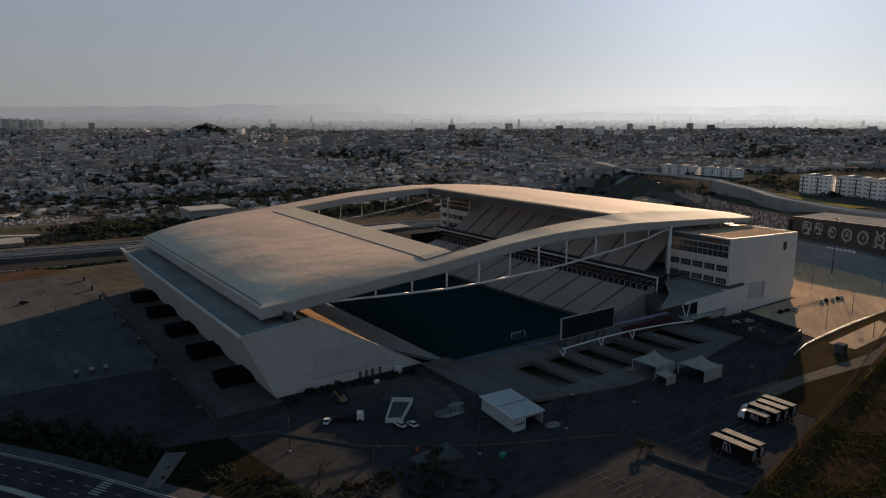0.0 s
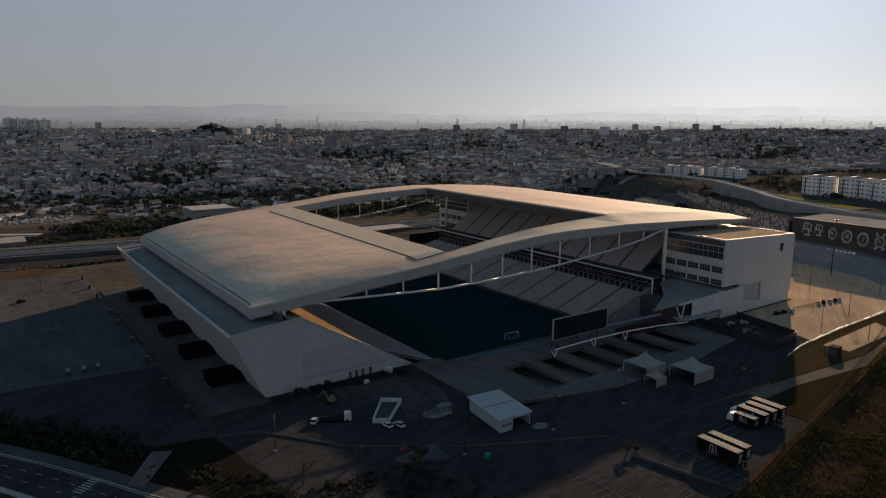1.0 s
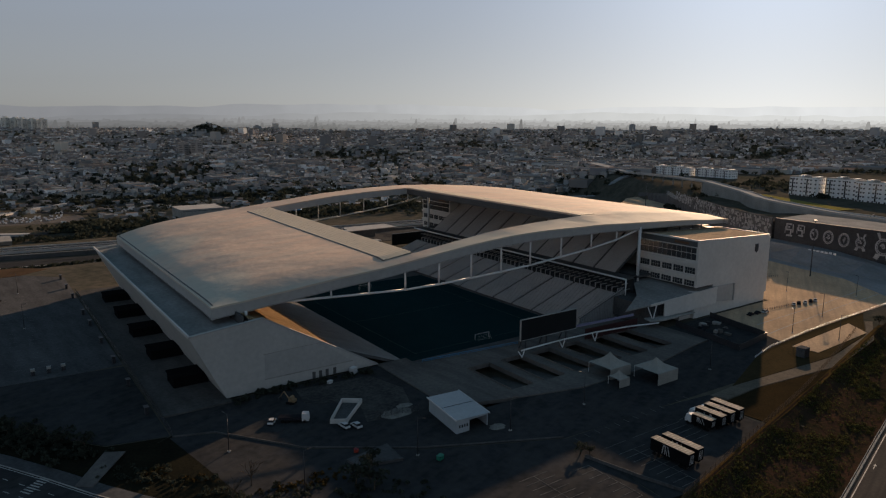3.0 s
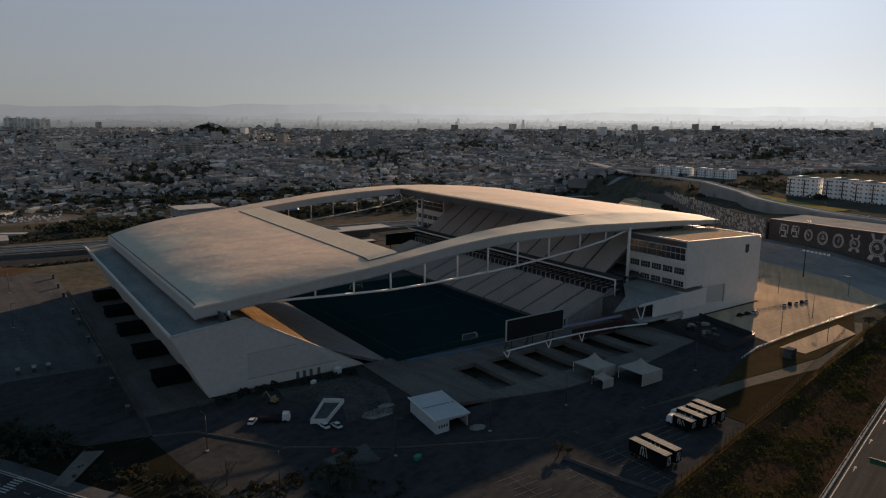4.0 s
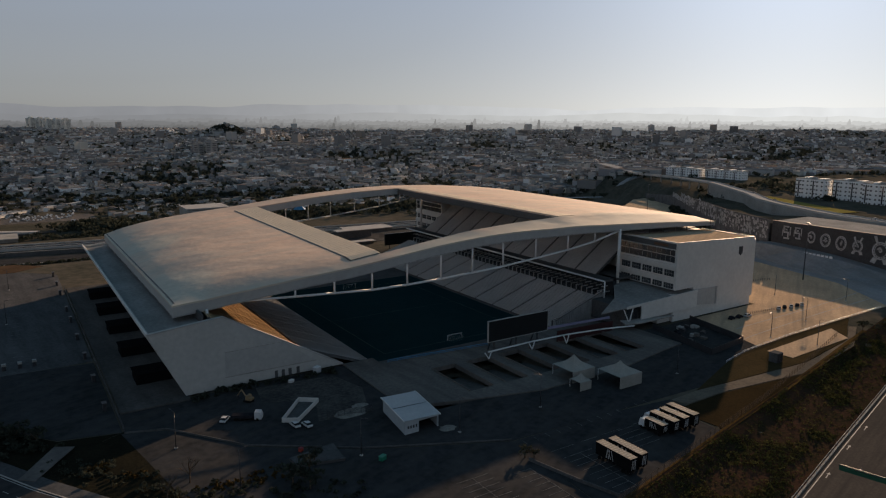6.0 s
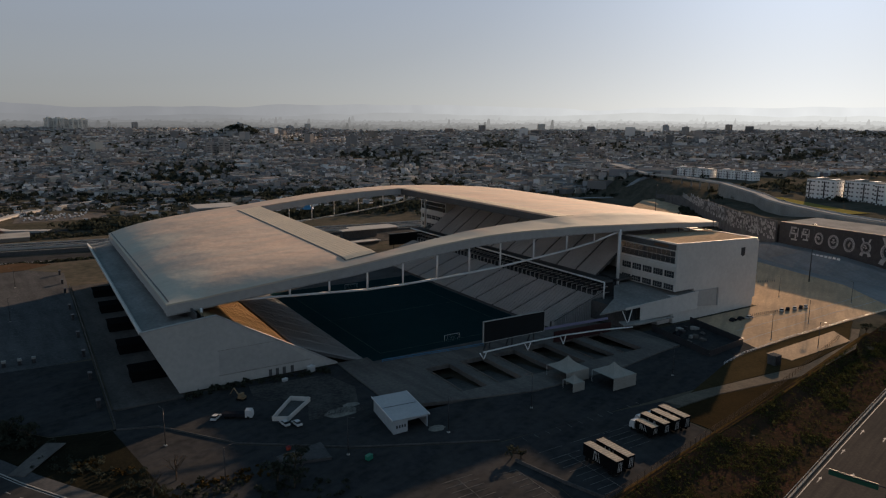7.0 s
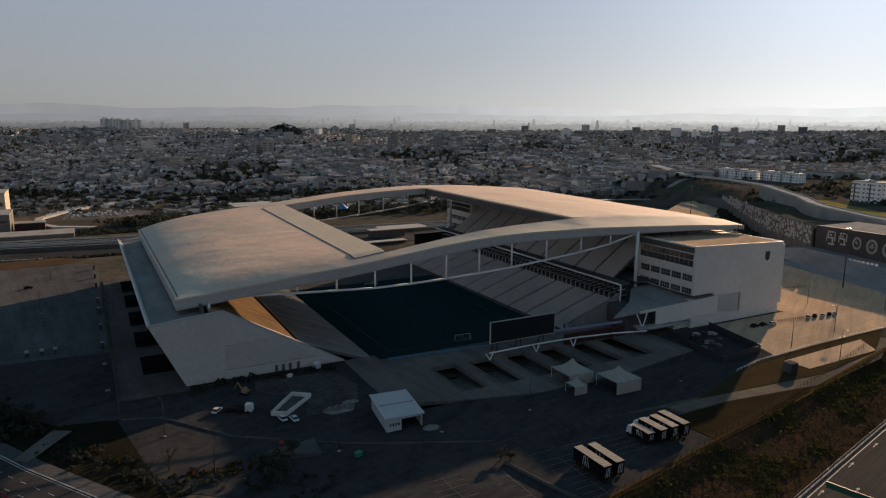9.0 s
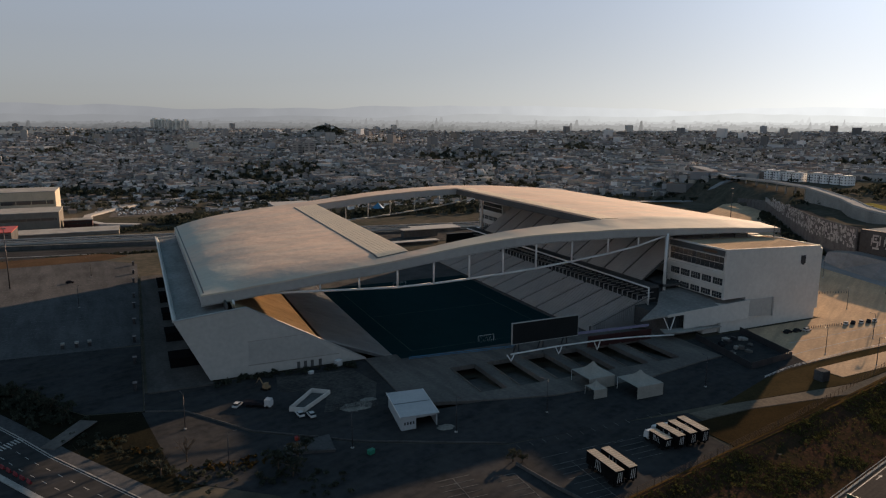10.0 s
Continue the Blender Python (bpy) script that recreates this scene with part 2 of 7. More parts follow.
BLUE = material("blue_paint", (0.05, 0.2, 0.35), (0.04, 0.15, 0.28), 0.5, 3, 0.5, 0.02)
RED = material("red_paint", (0.45, 0.06, 0.04), (0.35, 0.05, 0.03), 0.5, 3, 0.5, 0.02)
CRIMSON = material("faded_crimson_plastic", (0.22, 0.022, 0.032), (0.15, 0.016, 0.022), 0.6, 1, 0.3, 0.02)
SAND = material("pale_sand", (0.28, 0.265, 0.235), (0.13, 0.125, 0.115), 0.95, 3, 0.5, 0.4)
GREEN_BIN = material("green_plastic", (0.02, 0.2, 0.13), (0.016, 0.15, 0.1), 0.6, 1, 0.3, 0.02)
GREEN_SIGN = material("green_sign", (0.02, 0.1, 0.06), (0.015, 0.08, 0.05), 0.5, 3, 0.5, 0.02)
CAR_WHITE = material("white_car_paint", (0.546, 0.546, 0.546), (0.468, 0.468, 0.468), 0.88, 2, 0.5, 0.0, 0.0, 0.3)
CAR_GLASS = material("dusty_car_glass", (0.03, 0.033, 0.036), (0.02, 0.022, 0.024), 0.86, 2, 0.5, 0.0)
CAR_DARK = material("dark_car_paint", (0.03, 0.03, 0.035), (0.02, 0.02, 0.025), 0.88, 2, 0.5, 0.0, 0.0, 0.6)
TAN_WALL = material("tan_clad_wall", (0.5, 0.44, 0.34), (0.4, 0.35, 0.27), 0.7, 10, 1.5, 0.03)


# ---- builders ----
def box(bm, x0, x1, y0, y1, z0, z1):
    v = [bm.verts.new(p) for p in ((x0, y0, z0), (x1, y0, z0), (x1, y1, z0), (x0, y1, z0), (x0, y0, z1), (x1, y0, z1), (x1, y1, z1), (x0, y1, z1))]
    for f in ((3, 2, 1, 0), (4, 5, 6, 7), (0, 1, 5, 4), (1, 2, 6, 5), (2, 3, 7, 6), (3, 0, 4, 7)):
        bm.faces.new([v[i] for i in f])
    return v


def prism(bm, pts, offset):
    """A closed body: the polygon pts and its copy moved by offset."""
    o = Vector(offset)
    a = [bm.verts.new(p) for p in pts]
    b = [bm.verts.new(Vector(p) + o) for p in pts]
    bm.faces.new(a)
    bm.faces.new(b[::-1])
    n = len(a)
    for i in range(n):
        bm.faces.new((a[i], b[i], b[(i + 1) % n], a[(i + 1) % n]))


def slab(bm, pts, z0, z1):
    prism(bm, [(x, y, z0) for x, y in pts], (0, 0, z1 - z0))


def tube(bm, p, q, r0, r1=None, n=8):
    p, q = Vector(p), Vector(q)
    r1 = r0 if r1 is None else r1
    d = (q - p).normalized()
    u = d.orthogonal().normalized()
    w = d.cross(u)
    ends = [[bm.verts.new(c + (u * math.cos(k * 2 * math.pi / n) + w * math.sin(k * 2 * math.pi / n)) * r) for k in range(n)] for c, r in ((p, r0), (q, r1))]
    for k in range(n):
        bm.faces.new((ends[0][k], ends[0][(k + 1) % n], ends[1][(k + 1) % n], ends[1][k]))
    bm.faces.new(ends[0][::-1])
    bm.faces.new(ends[1])


def finish(bm, name, mat, smooth=False):
    bmesh.ops.recalc_face_normals(bm, faces=bm.faces)
    me = bpy.data.meshes.new(name)
    bm.to_mesh(me)
    bm.free()
    me.materials.append(mat)
    if smooth:
        me.shade_smooth()
    return me


def world_of(ob):
    p = Vector(ob.location)
    while ob.parent:
        ob = ob.parent
        p += ob.location
    return p


def part(name, bm, mat, parent, label="", smooth=False, local=False):
    """One mesh under a thing or a part. The bmesh is in world coordinates, or in the parent's where local."""
    if not local:
        bmesh.ops.translate(bm, verts=bm.verts, vec=-world_of(parent))
    ob = new(name, finish(bm, name, mat, smooth))
    ob.parent = parent
    return tagged(ob, label)


def thing(name, loc, label, category, group="", kind=""):
    ob = new(name)
    ob.location = loc
    ob.empty_display_size = 0.5
    return tagged(ob, label, category, group, kind)


def single(name, bm, mat, label, category, kind="", group="", loc=(0, 0, 0), smooth=False):
    bmesh.ops.translate(bm, verts=bm.verts, vec=-Vector(loc))
    ob = new(name, finish(bm, name, mat, smooth))
    ob.location = loc
    return tagged(ob, label, category, group, kind)


def raw(name, verts, faces, mats, label, category, kind, face_mats=None):
    me = bpy.data.meshes.new(name)
    me.from_pydata(verts, [], faces)
    for m in mats:
        me.materials.append(m)
    if face_mats is not None:
        me.polygons.foreach_set("material_index", face_mats)
    me.update()
    return tagged(new(name, me), label, category, "", kind)


def bm_new():
    return bmesh.new()


def lerp(x, xs, ys):
    return float(np.interp(x, xs, ys))


def smooth01(v, a, b):
    v = min(1.0, max(0.0, (v - a) / (b - a)))
    return v * v * (3 - 2 * v)



def palette(m, cols):
    """Gives each loose house one of several colours, by its own random number."""
    t = m.node_tree
    src = t.nodes.new("ShaderNodeNewGeometry")
    more = t.nodes.new("ShaderNodeMath")
    more.operation = "MULTIPLY"
    more.inputs[1].default_value = 37.3
    part_of = t.nodes.new("ShaderNodeMath")
    part_of.operation = "FRACT"
    t.links.new(src.outputs["Random Per Island"], more.inputs[0])
    t.links.new(more.outputs[0], part_of.inputs[0])
    ramp = t.nodes.new("ShaderNodeValToRGB")
    ramp.color_ramp.interpolation = "CONSTANT"
    el = ramp.color_ramp.elements
    for k, c in enumerate(cols):
        e = el[k] if k < 2 else el.new(k / len(cols))
        e.position = k / len(cols)
        e.color = (*c, 1)
    t.links.new(part_of.outputs[0], ramp.inputs["Fac"])
    b = t.nodes["Principled BSDF"]
    old = b.inputs["Base Color"].links[0].from_socket
    mix = t.nodes.new("ShaderNodeMix")
    mix.data_type = "RGBA"
    mix.inputs["Factor"].default_value = 0.88
    t.links.new(old, mix.inputs["A"])
    t.links.new(ramp.outputs["Color"], mix.inputs["B"])
    t.links.new(mix.outputs["Result"], b.inputs["Base Color"])


def edge_shade(m, cool):
    """Grey-green shade of the low outer roof edges, put into the roof's colour."""
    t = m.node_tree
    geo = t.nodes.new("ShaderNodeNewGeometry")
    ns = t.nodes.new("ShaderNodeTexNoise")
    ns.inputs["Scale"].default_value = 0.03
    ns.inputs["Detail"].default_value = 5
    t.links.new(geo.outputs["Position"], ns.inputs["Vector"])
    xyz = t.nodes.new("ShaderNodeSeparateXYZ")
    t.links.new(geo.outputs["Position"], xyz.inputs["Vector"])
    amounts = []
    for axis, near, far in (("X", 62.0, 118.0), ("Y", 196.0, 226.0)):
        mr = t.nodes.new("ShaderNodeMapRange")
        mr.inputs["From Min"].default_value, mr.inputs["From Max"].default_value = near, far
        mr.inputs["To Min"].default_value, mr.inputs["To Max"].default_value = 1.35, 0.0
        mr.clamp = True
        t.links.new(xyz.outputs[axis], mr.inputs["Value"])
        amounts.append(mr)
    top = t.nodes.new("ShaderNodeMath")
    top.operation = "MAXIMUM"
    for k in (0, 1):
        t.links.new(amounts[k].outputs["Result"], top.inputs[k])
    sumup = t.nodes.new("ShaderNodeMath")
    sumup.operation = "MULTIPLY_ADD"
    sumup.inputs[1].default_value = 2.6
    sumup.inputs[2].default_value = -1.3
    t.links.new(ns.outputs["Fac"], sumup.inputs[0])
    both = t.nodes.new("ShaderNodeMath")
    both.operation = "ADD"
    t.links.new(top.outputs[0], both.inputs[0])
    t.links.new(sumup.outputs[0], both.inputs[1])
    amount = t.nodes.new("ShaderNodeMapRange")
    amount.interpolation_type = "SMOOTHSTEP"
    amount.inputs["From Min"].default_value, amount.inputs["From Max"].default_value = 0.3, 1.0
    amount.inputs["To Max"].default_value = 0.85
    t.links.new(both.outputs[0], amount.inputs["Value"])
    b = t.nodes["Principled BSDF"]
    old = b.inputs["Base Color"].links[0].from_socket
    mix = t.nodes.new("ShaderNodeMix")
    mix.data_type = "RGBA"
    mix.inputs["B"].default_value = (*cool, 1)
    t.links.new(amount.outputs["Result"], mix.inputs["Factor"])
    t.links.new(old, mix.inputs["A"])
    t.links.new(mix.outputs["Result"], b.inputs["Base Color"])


def lets_light(m, share):
    """Thin leaves: a share of the light passes through them."""
    t = m.node_tree
    b = t.nodes["Principled BSDF"]
    thin = t.nodes.new("ShaderNodeBsdfTranslucent")
    t.links.new(b.inputs["Base Color"].links[0].from_socket, thin.inputs["Color"])
    mix = t.nodes.new("ShaderNodeMixShader")
    mix.inputs["Fac"].default_value = share
    t.links.new(b.outputs["BSDF"], mix.inputs[1])
    t.links.new(thin.outputs["BSDF"], mix.inputs[2])
    t.links.new(mix.outputs["Shader"], t.nodes["Material Output"].inputs["Surface"])


def ripples(m, along, across, strength, depth):
    """A membrane that is not stretched quite flat: long low waves."""
    t = m.node_tree
    geo = t.nodes.new("ShaderNodeNewGeometry")
    mp = t.nodes.new("ShaderNodeMapping")
    mp.vector_type = "TEXTURE"
    mp.inputs["Scale"].default_value = (along, across, along)
    t.links.new(geo.outputs["Position"], mp.inputs["Vector"])
    ns = t.nodes.new("ShaderNodeTexNoise")
    ns.inputs["Scale"].default_value = 1.0
    ns.inputs["Detail"].default_value = 5
    t.links.new(mp.outputs["Vector"], ns.inputs["Vector"])
    bp = t.nodes.new("ShaderNodeBump")
    bp.inputs["Strength"].default_value, bp.inputs["Distance"].default_value = strength, depth
    t.links.new(ns.outputs["Fac"], bp.inputs["Height"])
    b = t.nodes["Principled BSDF"]
    t.links.new(b.inputs["Normal"].links[0].from_socket, bp.inputs["Normal"])
    t.links.new(bp.outputs["Normal"], b.inputs["Normal"])


lets_light(LEAF, 0.25)
lets_light(SCRUB, 0.2)
ripples(ROOF, 30.0, 20.0, 1.0, 1.3)
# Colours the low roof edges as if they lay in shade.
edge_shade(ROOF, (0.5, 0.47, 0.39))
palette(CITY_WALL, [(0.36, 0.36, 0.35), (0.2, 0.195, 0.19), (0.8, 0.8, 0.79), (0.13, 0.13, 0.13), (0.64, 0.64, 0.63), (0.38, 0.34, 0.28), (0.24, 0.19, 0.16), (0.34, 0.35, 0.36), (0.2, 0.2, 0.2), (0.46, 0.45, 0.42), (0.26, 0.23, 0.2), (0.52, 0.49, 0.43), (0.24, 0.24, 0.25), (0.3, 0.285, 0.27)])
palette(CITY_ROOF, [(0.17, 0.17, 0.17), (0.2, 0.15, 0.12), (0.25, 0.25, 0.25), (0.14, 0.135, 0.13), (0.18, 0.145, 0.125), (0.2, 0.2, 0.2), (0.28, 0.28, 0.28), (0.15, 0.15, 0.155)])

# ---- terrain ----
WALL_Y = (-300, 100, 243, 300, 420, 454, 520, 620)
WALL_X = (420, 466, 469, 497, 600, 626, 648, 668)


def wall_x(y):
    """The line of the retaining walls east of the stadium."""
    return lerp(y, WALL_Y, WALL_X)


def bank_top(x):
    return 81 + 0.2 * (x - 148)


def highway_edge(x):
    return 66 + 0.245 * (x - 200)


def height(x, y):
    d = 0.579 * x + 0.815 * y
    z = (-5.0 if 135 < x < 258 and 152 < y < 392 else -1.5) - 6 * smooth01(y, 462, 500) - 13.5 * smooth01(y, 600, 650) * (1 - smooth01(x, 150, 400))
    f = smooth01(d, 830, 1100)
    if f > 0:
        far = lerp(d, (830, 1050, 1400, 1700, 2200, 2500, 4900), (-10, 2, 26, 42, 48, 30, 30))
        far += smooth01(d, 900, 1400) * (1 - smooth01(d, 2050, 2300)) * (15 * noise.noise(Vector((x / 420, y / 420, 0.3))) + 5 * noise.noise(Vector((x / 130, y / 130, 4.2))))
        z = z * (1 - f) + far * f
    z += 27 * math.exp(-((x - 497) ** 2 + (y - 1652) ** 2) / 2400)
    w = wall_x(y)
    if y < 700:
        g = 1 - smooth01(d, 900, 1200)
        if x > w + 16:
            top = lerp(y, (0, 243, 300, 372, 420, 480, 600), (21.3, 20.3, 15, 12.5, 11, 9, 3))
            v = lerp(y, (0, 130, 180, 232, 255, 293, 317, 349, 420, 500, 580, 660), (492, 502, 512, 522, 532, 551, 568, 598, 648, 690, 714, 735))
            foot = lerp(y, (0, 235, 293, 348, 420, 500, 580), (21.3, 20.5, 14, 12, 12, 15, 17))
            rise = smooth01(x, v, v + (12 if y < 400 else 70))
            hill = top + (foot - top) * smooth01(x, w + 16, max(v - 5, w + 30))
            z = z * (1 - g) + g * (hill * (1 - rise) + (21 if y < 440 else 18) * rise)
    if x < 460:
        low = bank_top(x) - y
        if low > 0:
            f = low / max(6, bank_top(x) - highway_edge(x))
            z -= 3.0 * smooth01(f, 0, 0.28) + 2.4 * smooth01(f, 0.25, 1)
    return z


def ground_sheet():
    ds = list(np.arange(-700, 60, 40)) + list(np.arange(60, 300, 5)) + list(np.arange(300, 1200, 9)) + list(np.arange(1200, 2600, 28)) + list(np.arange(2600, 4900, 90))
    ss = list(np.arange(-3600, -1000, 100)) + list(np.arange(-1000, 1000, 16)) + list(np.arange(1000, 3700, 100))
    verts = []
    for d in ds:
        for s in ss:
            x, y = 0.579 * d + 0.815 * s, 0.815 * d - 0.579 * s
            dug = 1.2 if 92 < x < 398 and highway_edge(x) + 1 < y < bank_top(x) - 1 else 0.0
            verts.append((x, y, height(x, y) - dug))
    n = len(ss)
    faces = [(i * n + j, i * n + j + 1, (i + 1) * n + j + 1, (i + 1) * n + j) for i in range(len(ds) - 1) for j in range(n - 1)]
    ob = raw("ground", verts, faces, [EARTH], "patchy brown and green open ground under a city", "ground", "structure")
    ob.data.shade_smooth()
    return ob


ground_sheet()


def city():
    """Low houses and blocks that nobody could count, in one mesh, denser on the slopes."""
    rng = np.random.RandomState(7)
    verts, faces, fm = [], [], []

    def block(x, y, z, a, w, l, h, flat, roof):
        c, s_ = math.cos(a), math.sin(a)
        k = len(verts)
        for zz in (z - 4, z + h):
            for px, py in ((-w, -l), (w, -l), (w, l), (-w, l)):
                verts.append((x + (px * c - py * s_) / 2, y + (px * s_ + py * c) / 2, zz))
        for f in ((0, 1, 5, 4), (1, 2, 6, 5), (2, 3, 7, 6), (3, 0, 4, 7)):
            faces.append(tuple(k + i for i in f))
            fm.append(0)
        if flat:
            faces.append((k + 4, k + 5, k + 6, k + 7))
            fm.append(1)
        else:
            r = len(verts)
            for py in (-l, l):
                verts.append((x - py * s_ / 2, y + py * c / 2, z + h + roof))
            faces.extend([(k + 4, k + 5, r), (k + 6, k + 7, r + 1), (k + 5, k + 6, r + 1, r), (k + 7, k + 4, r, r + 1)])
            fm.extend([0, 0, 1, 1])

    made = 0
    while made < 31000:
        u = rng.rand()
        d = 910 + 1310 * u ** 1.15
        s = -1.02 * d - 50 + rng.rand() * (1.76 * d + 150)
        if s > 60 and d < 1020 and (rng.rand() < 0.45 or d < 950 and s > 500):
            continue
        x, y = 0.579 * d + 0.815 * s, 0.815 * d - 0.579 * s
        patch = noise.noise(Vector((x / 170, y / 170, 9)))
        if (patch < -0.3 and rng.rand() < 0.7) or (patch < 0 and rng.rand() < 0.35):
            continue
        a = 0.7 * noise.noise(Vector((x / 260, y / 260, 2))) + rng.choice((0, math.pi / 2)) + 0.3
        tall = rng.rand()
        w, l = rng.uniform(4, 7.5), rng.uniform(5, 10.5)
        h = rng.uniform(2.6, 7.0) if tall < 0.95 else rng.uniform(7, 11)
        if tall > 0.9965 and d > 1300:
            w, l, h = rng.uniform(11, 16), rng.uniform(12, 22), rng.uniform(13, 26)
        elif tall < 0.03:
            w, l, h = rng.uniform(12, 22), rng.uniform(20, 40), rng.uniform(5, 8)
        z = height(x, y)
        block(x, y, z, a, w, l, h, rng.rand() < 0.5 or h > 8, rng.uniform(0.6, 1.5))
        if rng.rand() < 0.4:
            block(x + rng.uniform(-2, 2), y + rng.uniform(-2, 2), z + h, a, w * 0.5, l * 0.45, rng.uniform(1.2, 2.8), True, 0)
        made += 1
    made = 0
    while made < 420:                   # sheds and yards on the valley floor
        d, s = 700 + 230 * rng.rand(), -720 + 800 * rng.rand()
        x, y = 0.579 * d + 0.815 * s, 0.815 * d - 0.579 * s
        if y < 690 or (x < 45 and y < 860) or (20 < x < 130 and 815 < y < 880):
            continue
        block(x, y, height(x, y), 0.3 + rng.choice((0, math.pi / 2)), rng.uniform(2, 7), rng.uniform(4, 14), rng.uniform(1.5, 4.5), rng.rand() < 0.6, 0.8)
        made += 1
    for _ in range(150):                # low halls on the open eastern slope
        d, s = 905 + 330 * rng.rand(), 120 + 640 * rng.rand()
        x, y = 0.579 * d + 0.815 * s, 0.815 * d - 0.579 * s
        block(x, y, height(x, y), 0.3 + 0.4 * rng.rand(), rng.uniform(12, 20), rng.uniform(22, 60), rng.uniform(4, 8), rng.rand() < 0.5, 1.5)
    raw("city_houses", verts, faces, [CITY_WALL, CITY_ROOF], "dense low plaster houses with grey and clay roofs", "houses", "stuff", fm)


city()


def clump(rng, verts, faces, c, r, n, size=(0.18, 0.36)):
    """Leaf clumps: small tilted facets spread unevenly over a crown."""
    for _ in range(n):
        v = rng.normal(size=3)
        v /= np.linalg.norm(v) + 1e-6
        v[2] = abs(v[2]) * 1.2 - 0.25
        p = np.array(c) + v * r * (0.45 + 0.55 * rng.rand()) * np.array((1, 1, 0.8))
        a, b = rng.normal(size=3), rng.normal(size=3)
        q = r * rng.uniform(*size)
        a = a / np.linalg.norm(a) * q
        b = b / np.linalg.norm(b) * q
        k = len(verts)
        verts.extend([tuple(p - a), tuple(p + b), tuple(p + a), tuple(p - b)])
        faces.append((k, k + 1, k + 2, k + 3))


def woods():
    rng = np.random.RandomState(3)
    verts, faces = [], []
    for _ in range(17000):
        d = 860 + 1250 * rng.rand() ** 1.3
        s = -1.02 * d - 50 + rng.rand() * (1.74 * d + 130)
        x, y = 0.579 * d + 0.815 * s, 0.815 * d - 0.579 * s
        if noise.noise(Vector((x / 170, y / 170, 9))) > 0.1 and rng.rand() < 0.6 or (s > 60 and d < 1100 and rng.rand() < 0.75):
            continue
        r = rng.uniform(2.0, 4.6)
        clump(rng, verts, faces, (x, y, height(x, y) + r * 0.7), r, 13, (0.4, 0.65))
    for _ in range(5000):               # woods fill the clearings
        d, u = 880 + 1150 * rng.rand(), rng.rand()
        s = -1.02 * d - 50 + u * (1.74 * d + 130)
        x, y = 0.579 * d + 0.815 * s, 0.815 * d - 0.579 * s
        if noise.noise(Vector((x / 170, y / 170, 9))) > -0.22 or (s > 60 and d < 1050):
            continue
        r = rng.uniform(2.2, 5)
        clump(rng, verts, faces, (x, y, height(x, y) + r * 0.7), r, 13, (0.4, 0.65))
    raw("far_trees", verts, faces, [LEAF], "scattered dark green trees among the houses", "trees", "stuff")


woods()

# ---- stadium ----
stadium = thing("stadium", (77, 204, -1), "white football stadium with a curved roof open over its pitch", "stadium")

RX = (77.5, 85, 95, 105, 123, 143.5, 165, 194, 220, 248, 280, 316, 346)
RZ = (28.0, 30.4, 32.6, 34.2, 36.1, 37.8, 40.0, 42.8, 44.3, 45.0, 44.0, 41.3, 37.9)
HOLE = (156.0, 248.0, 212.5, 365.0)
ROOF_X0, ROOF_X1 = 77.5, 346.0


def front_y(x):
    return 200.3 + 12 * min(1, max(0, (275 - x) / 197.5)) ** 1.5


def back_y(x):
    return 378.6 + 6 * (1 - min(1, max(0, (275 - x) / 197.5)) ** 1.5)


FINE_X = np.linspace(60, 360, 601)
FINE_Z = np.interp(FINE_X, (60,) + RX + (360,), (22.4,) + RZ + (36.2,))
FINE_Z = np.convolve(np.pad(FINE_Z, 12, mode="edge"), np.hanning(27)[1:-1] / np.hanning(27).sum(), "valid")


def roof_z(x, y):
    z = float(np.interp(x, FINE_X, FINE_Z))
    drop = lerp(x, (77, 88, 104, 139, 177, 206, 240, 280, 327, 341), (0.2, 2.4, 3.4, 3.0, 1.6, 1.5, 2.7, 3.2, 2.1, 1.2))
    tilt = lerp(x, (77, 115, 143, 160, 200), (0, 0.7, 1.4, 1.2, 0)) * min(1, max(0, (365 - y) / 152))
    curl, wide = lerp(x, (77, 115, 143, 200), (2.0, 1.6, 1.0, 0.85)), lerp(x, (77, 120, 143, 200, 275), (16, 16, 10.5, 10.5, 12.2))
    return z - tilt - max(0, drop - tilt) * max(0, 1 - (y - front_y(x)) / wide) ** curl


def thickness(x):
    return lerp(x, (77, 180, 250, 341), (4.2, 4.1, 3.9, 2.2))


def roof_grid():
    xs = sorted(set(list(np.linspace(ROOF_X0, HOLE[0], 26)) + list(np.linspace(HOLE[0], HOLE[1], 24)) + list(np.linspace(HOLE[1], ROOF_X1, 24))))
    vs = list(np.linspace(0, 1, 12)), list(np.linspace(0, 1, 22)), list(np.linspace(0, 1, 8))
    cols = []
    for x in xs:
        ys = [front_y(x) + (HOLE[2] - front_y(x)) * v for v in vs[0]]
        ys += [HOLE[2] + (HOLE[3] - HOLE[2]) * v for v in vs[1]][1:]
        ys += [HOLE[3] + (back_y(x) - HOLE[3]) * v for v in vs[2]][1:]
        cols.append((x, ys))
    return cols


def roof_surface(drop, flip):
    bm = bm_new()
    cols = roof_grid()
    g = [[bm.verts.new((x, y, roof_z(x, y) - drop(x))) for y in ys] for x, ys in cols]
    for i in range(len(cols) - 1):
        for j in range(len(g[0]) - 1):
            xm, ym = (cols[i][0] + cols[i + 1][0]) / 2, (cols[i][1][j] + cols[i][1][j + 1]) / 2
            if HOLE[0] < xm < HOLE[1] and HOLE[2] < ym < HOLE[3]:
                continue
            bm.faces.new((g[i][j], g[i + 1][j], g[i + 1][j + 1], g[i][j + 1]))
    return bm


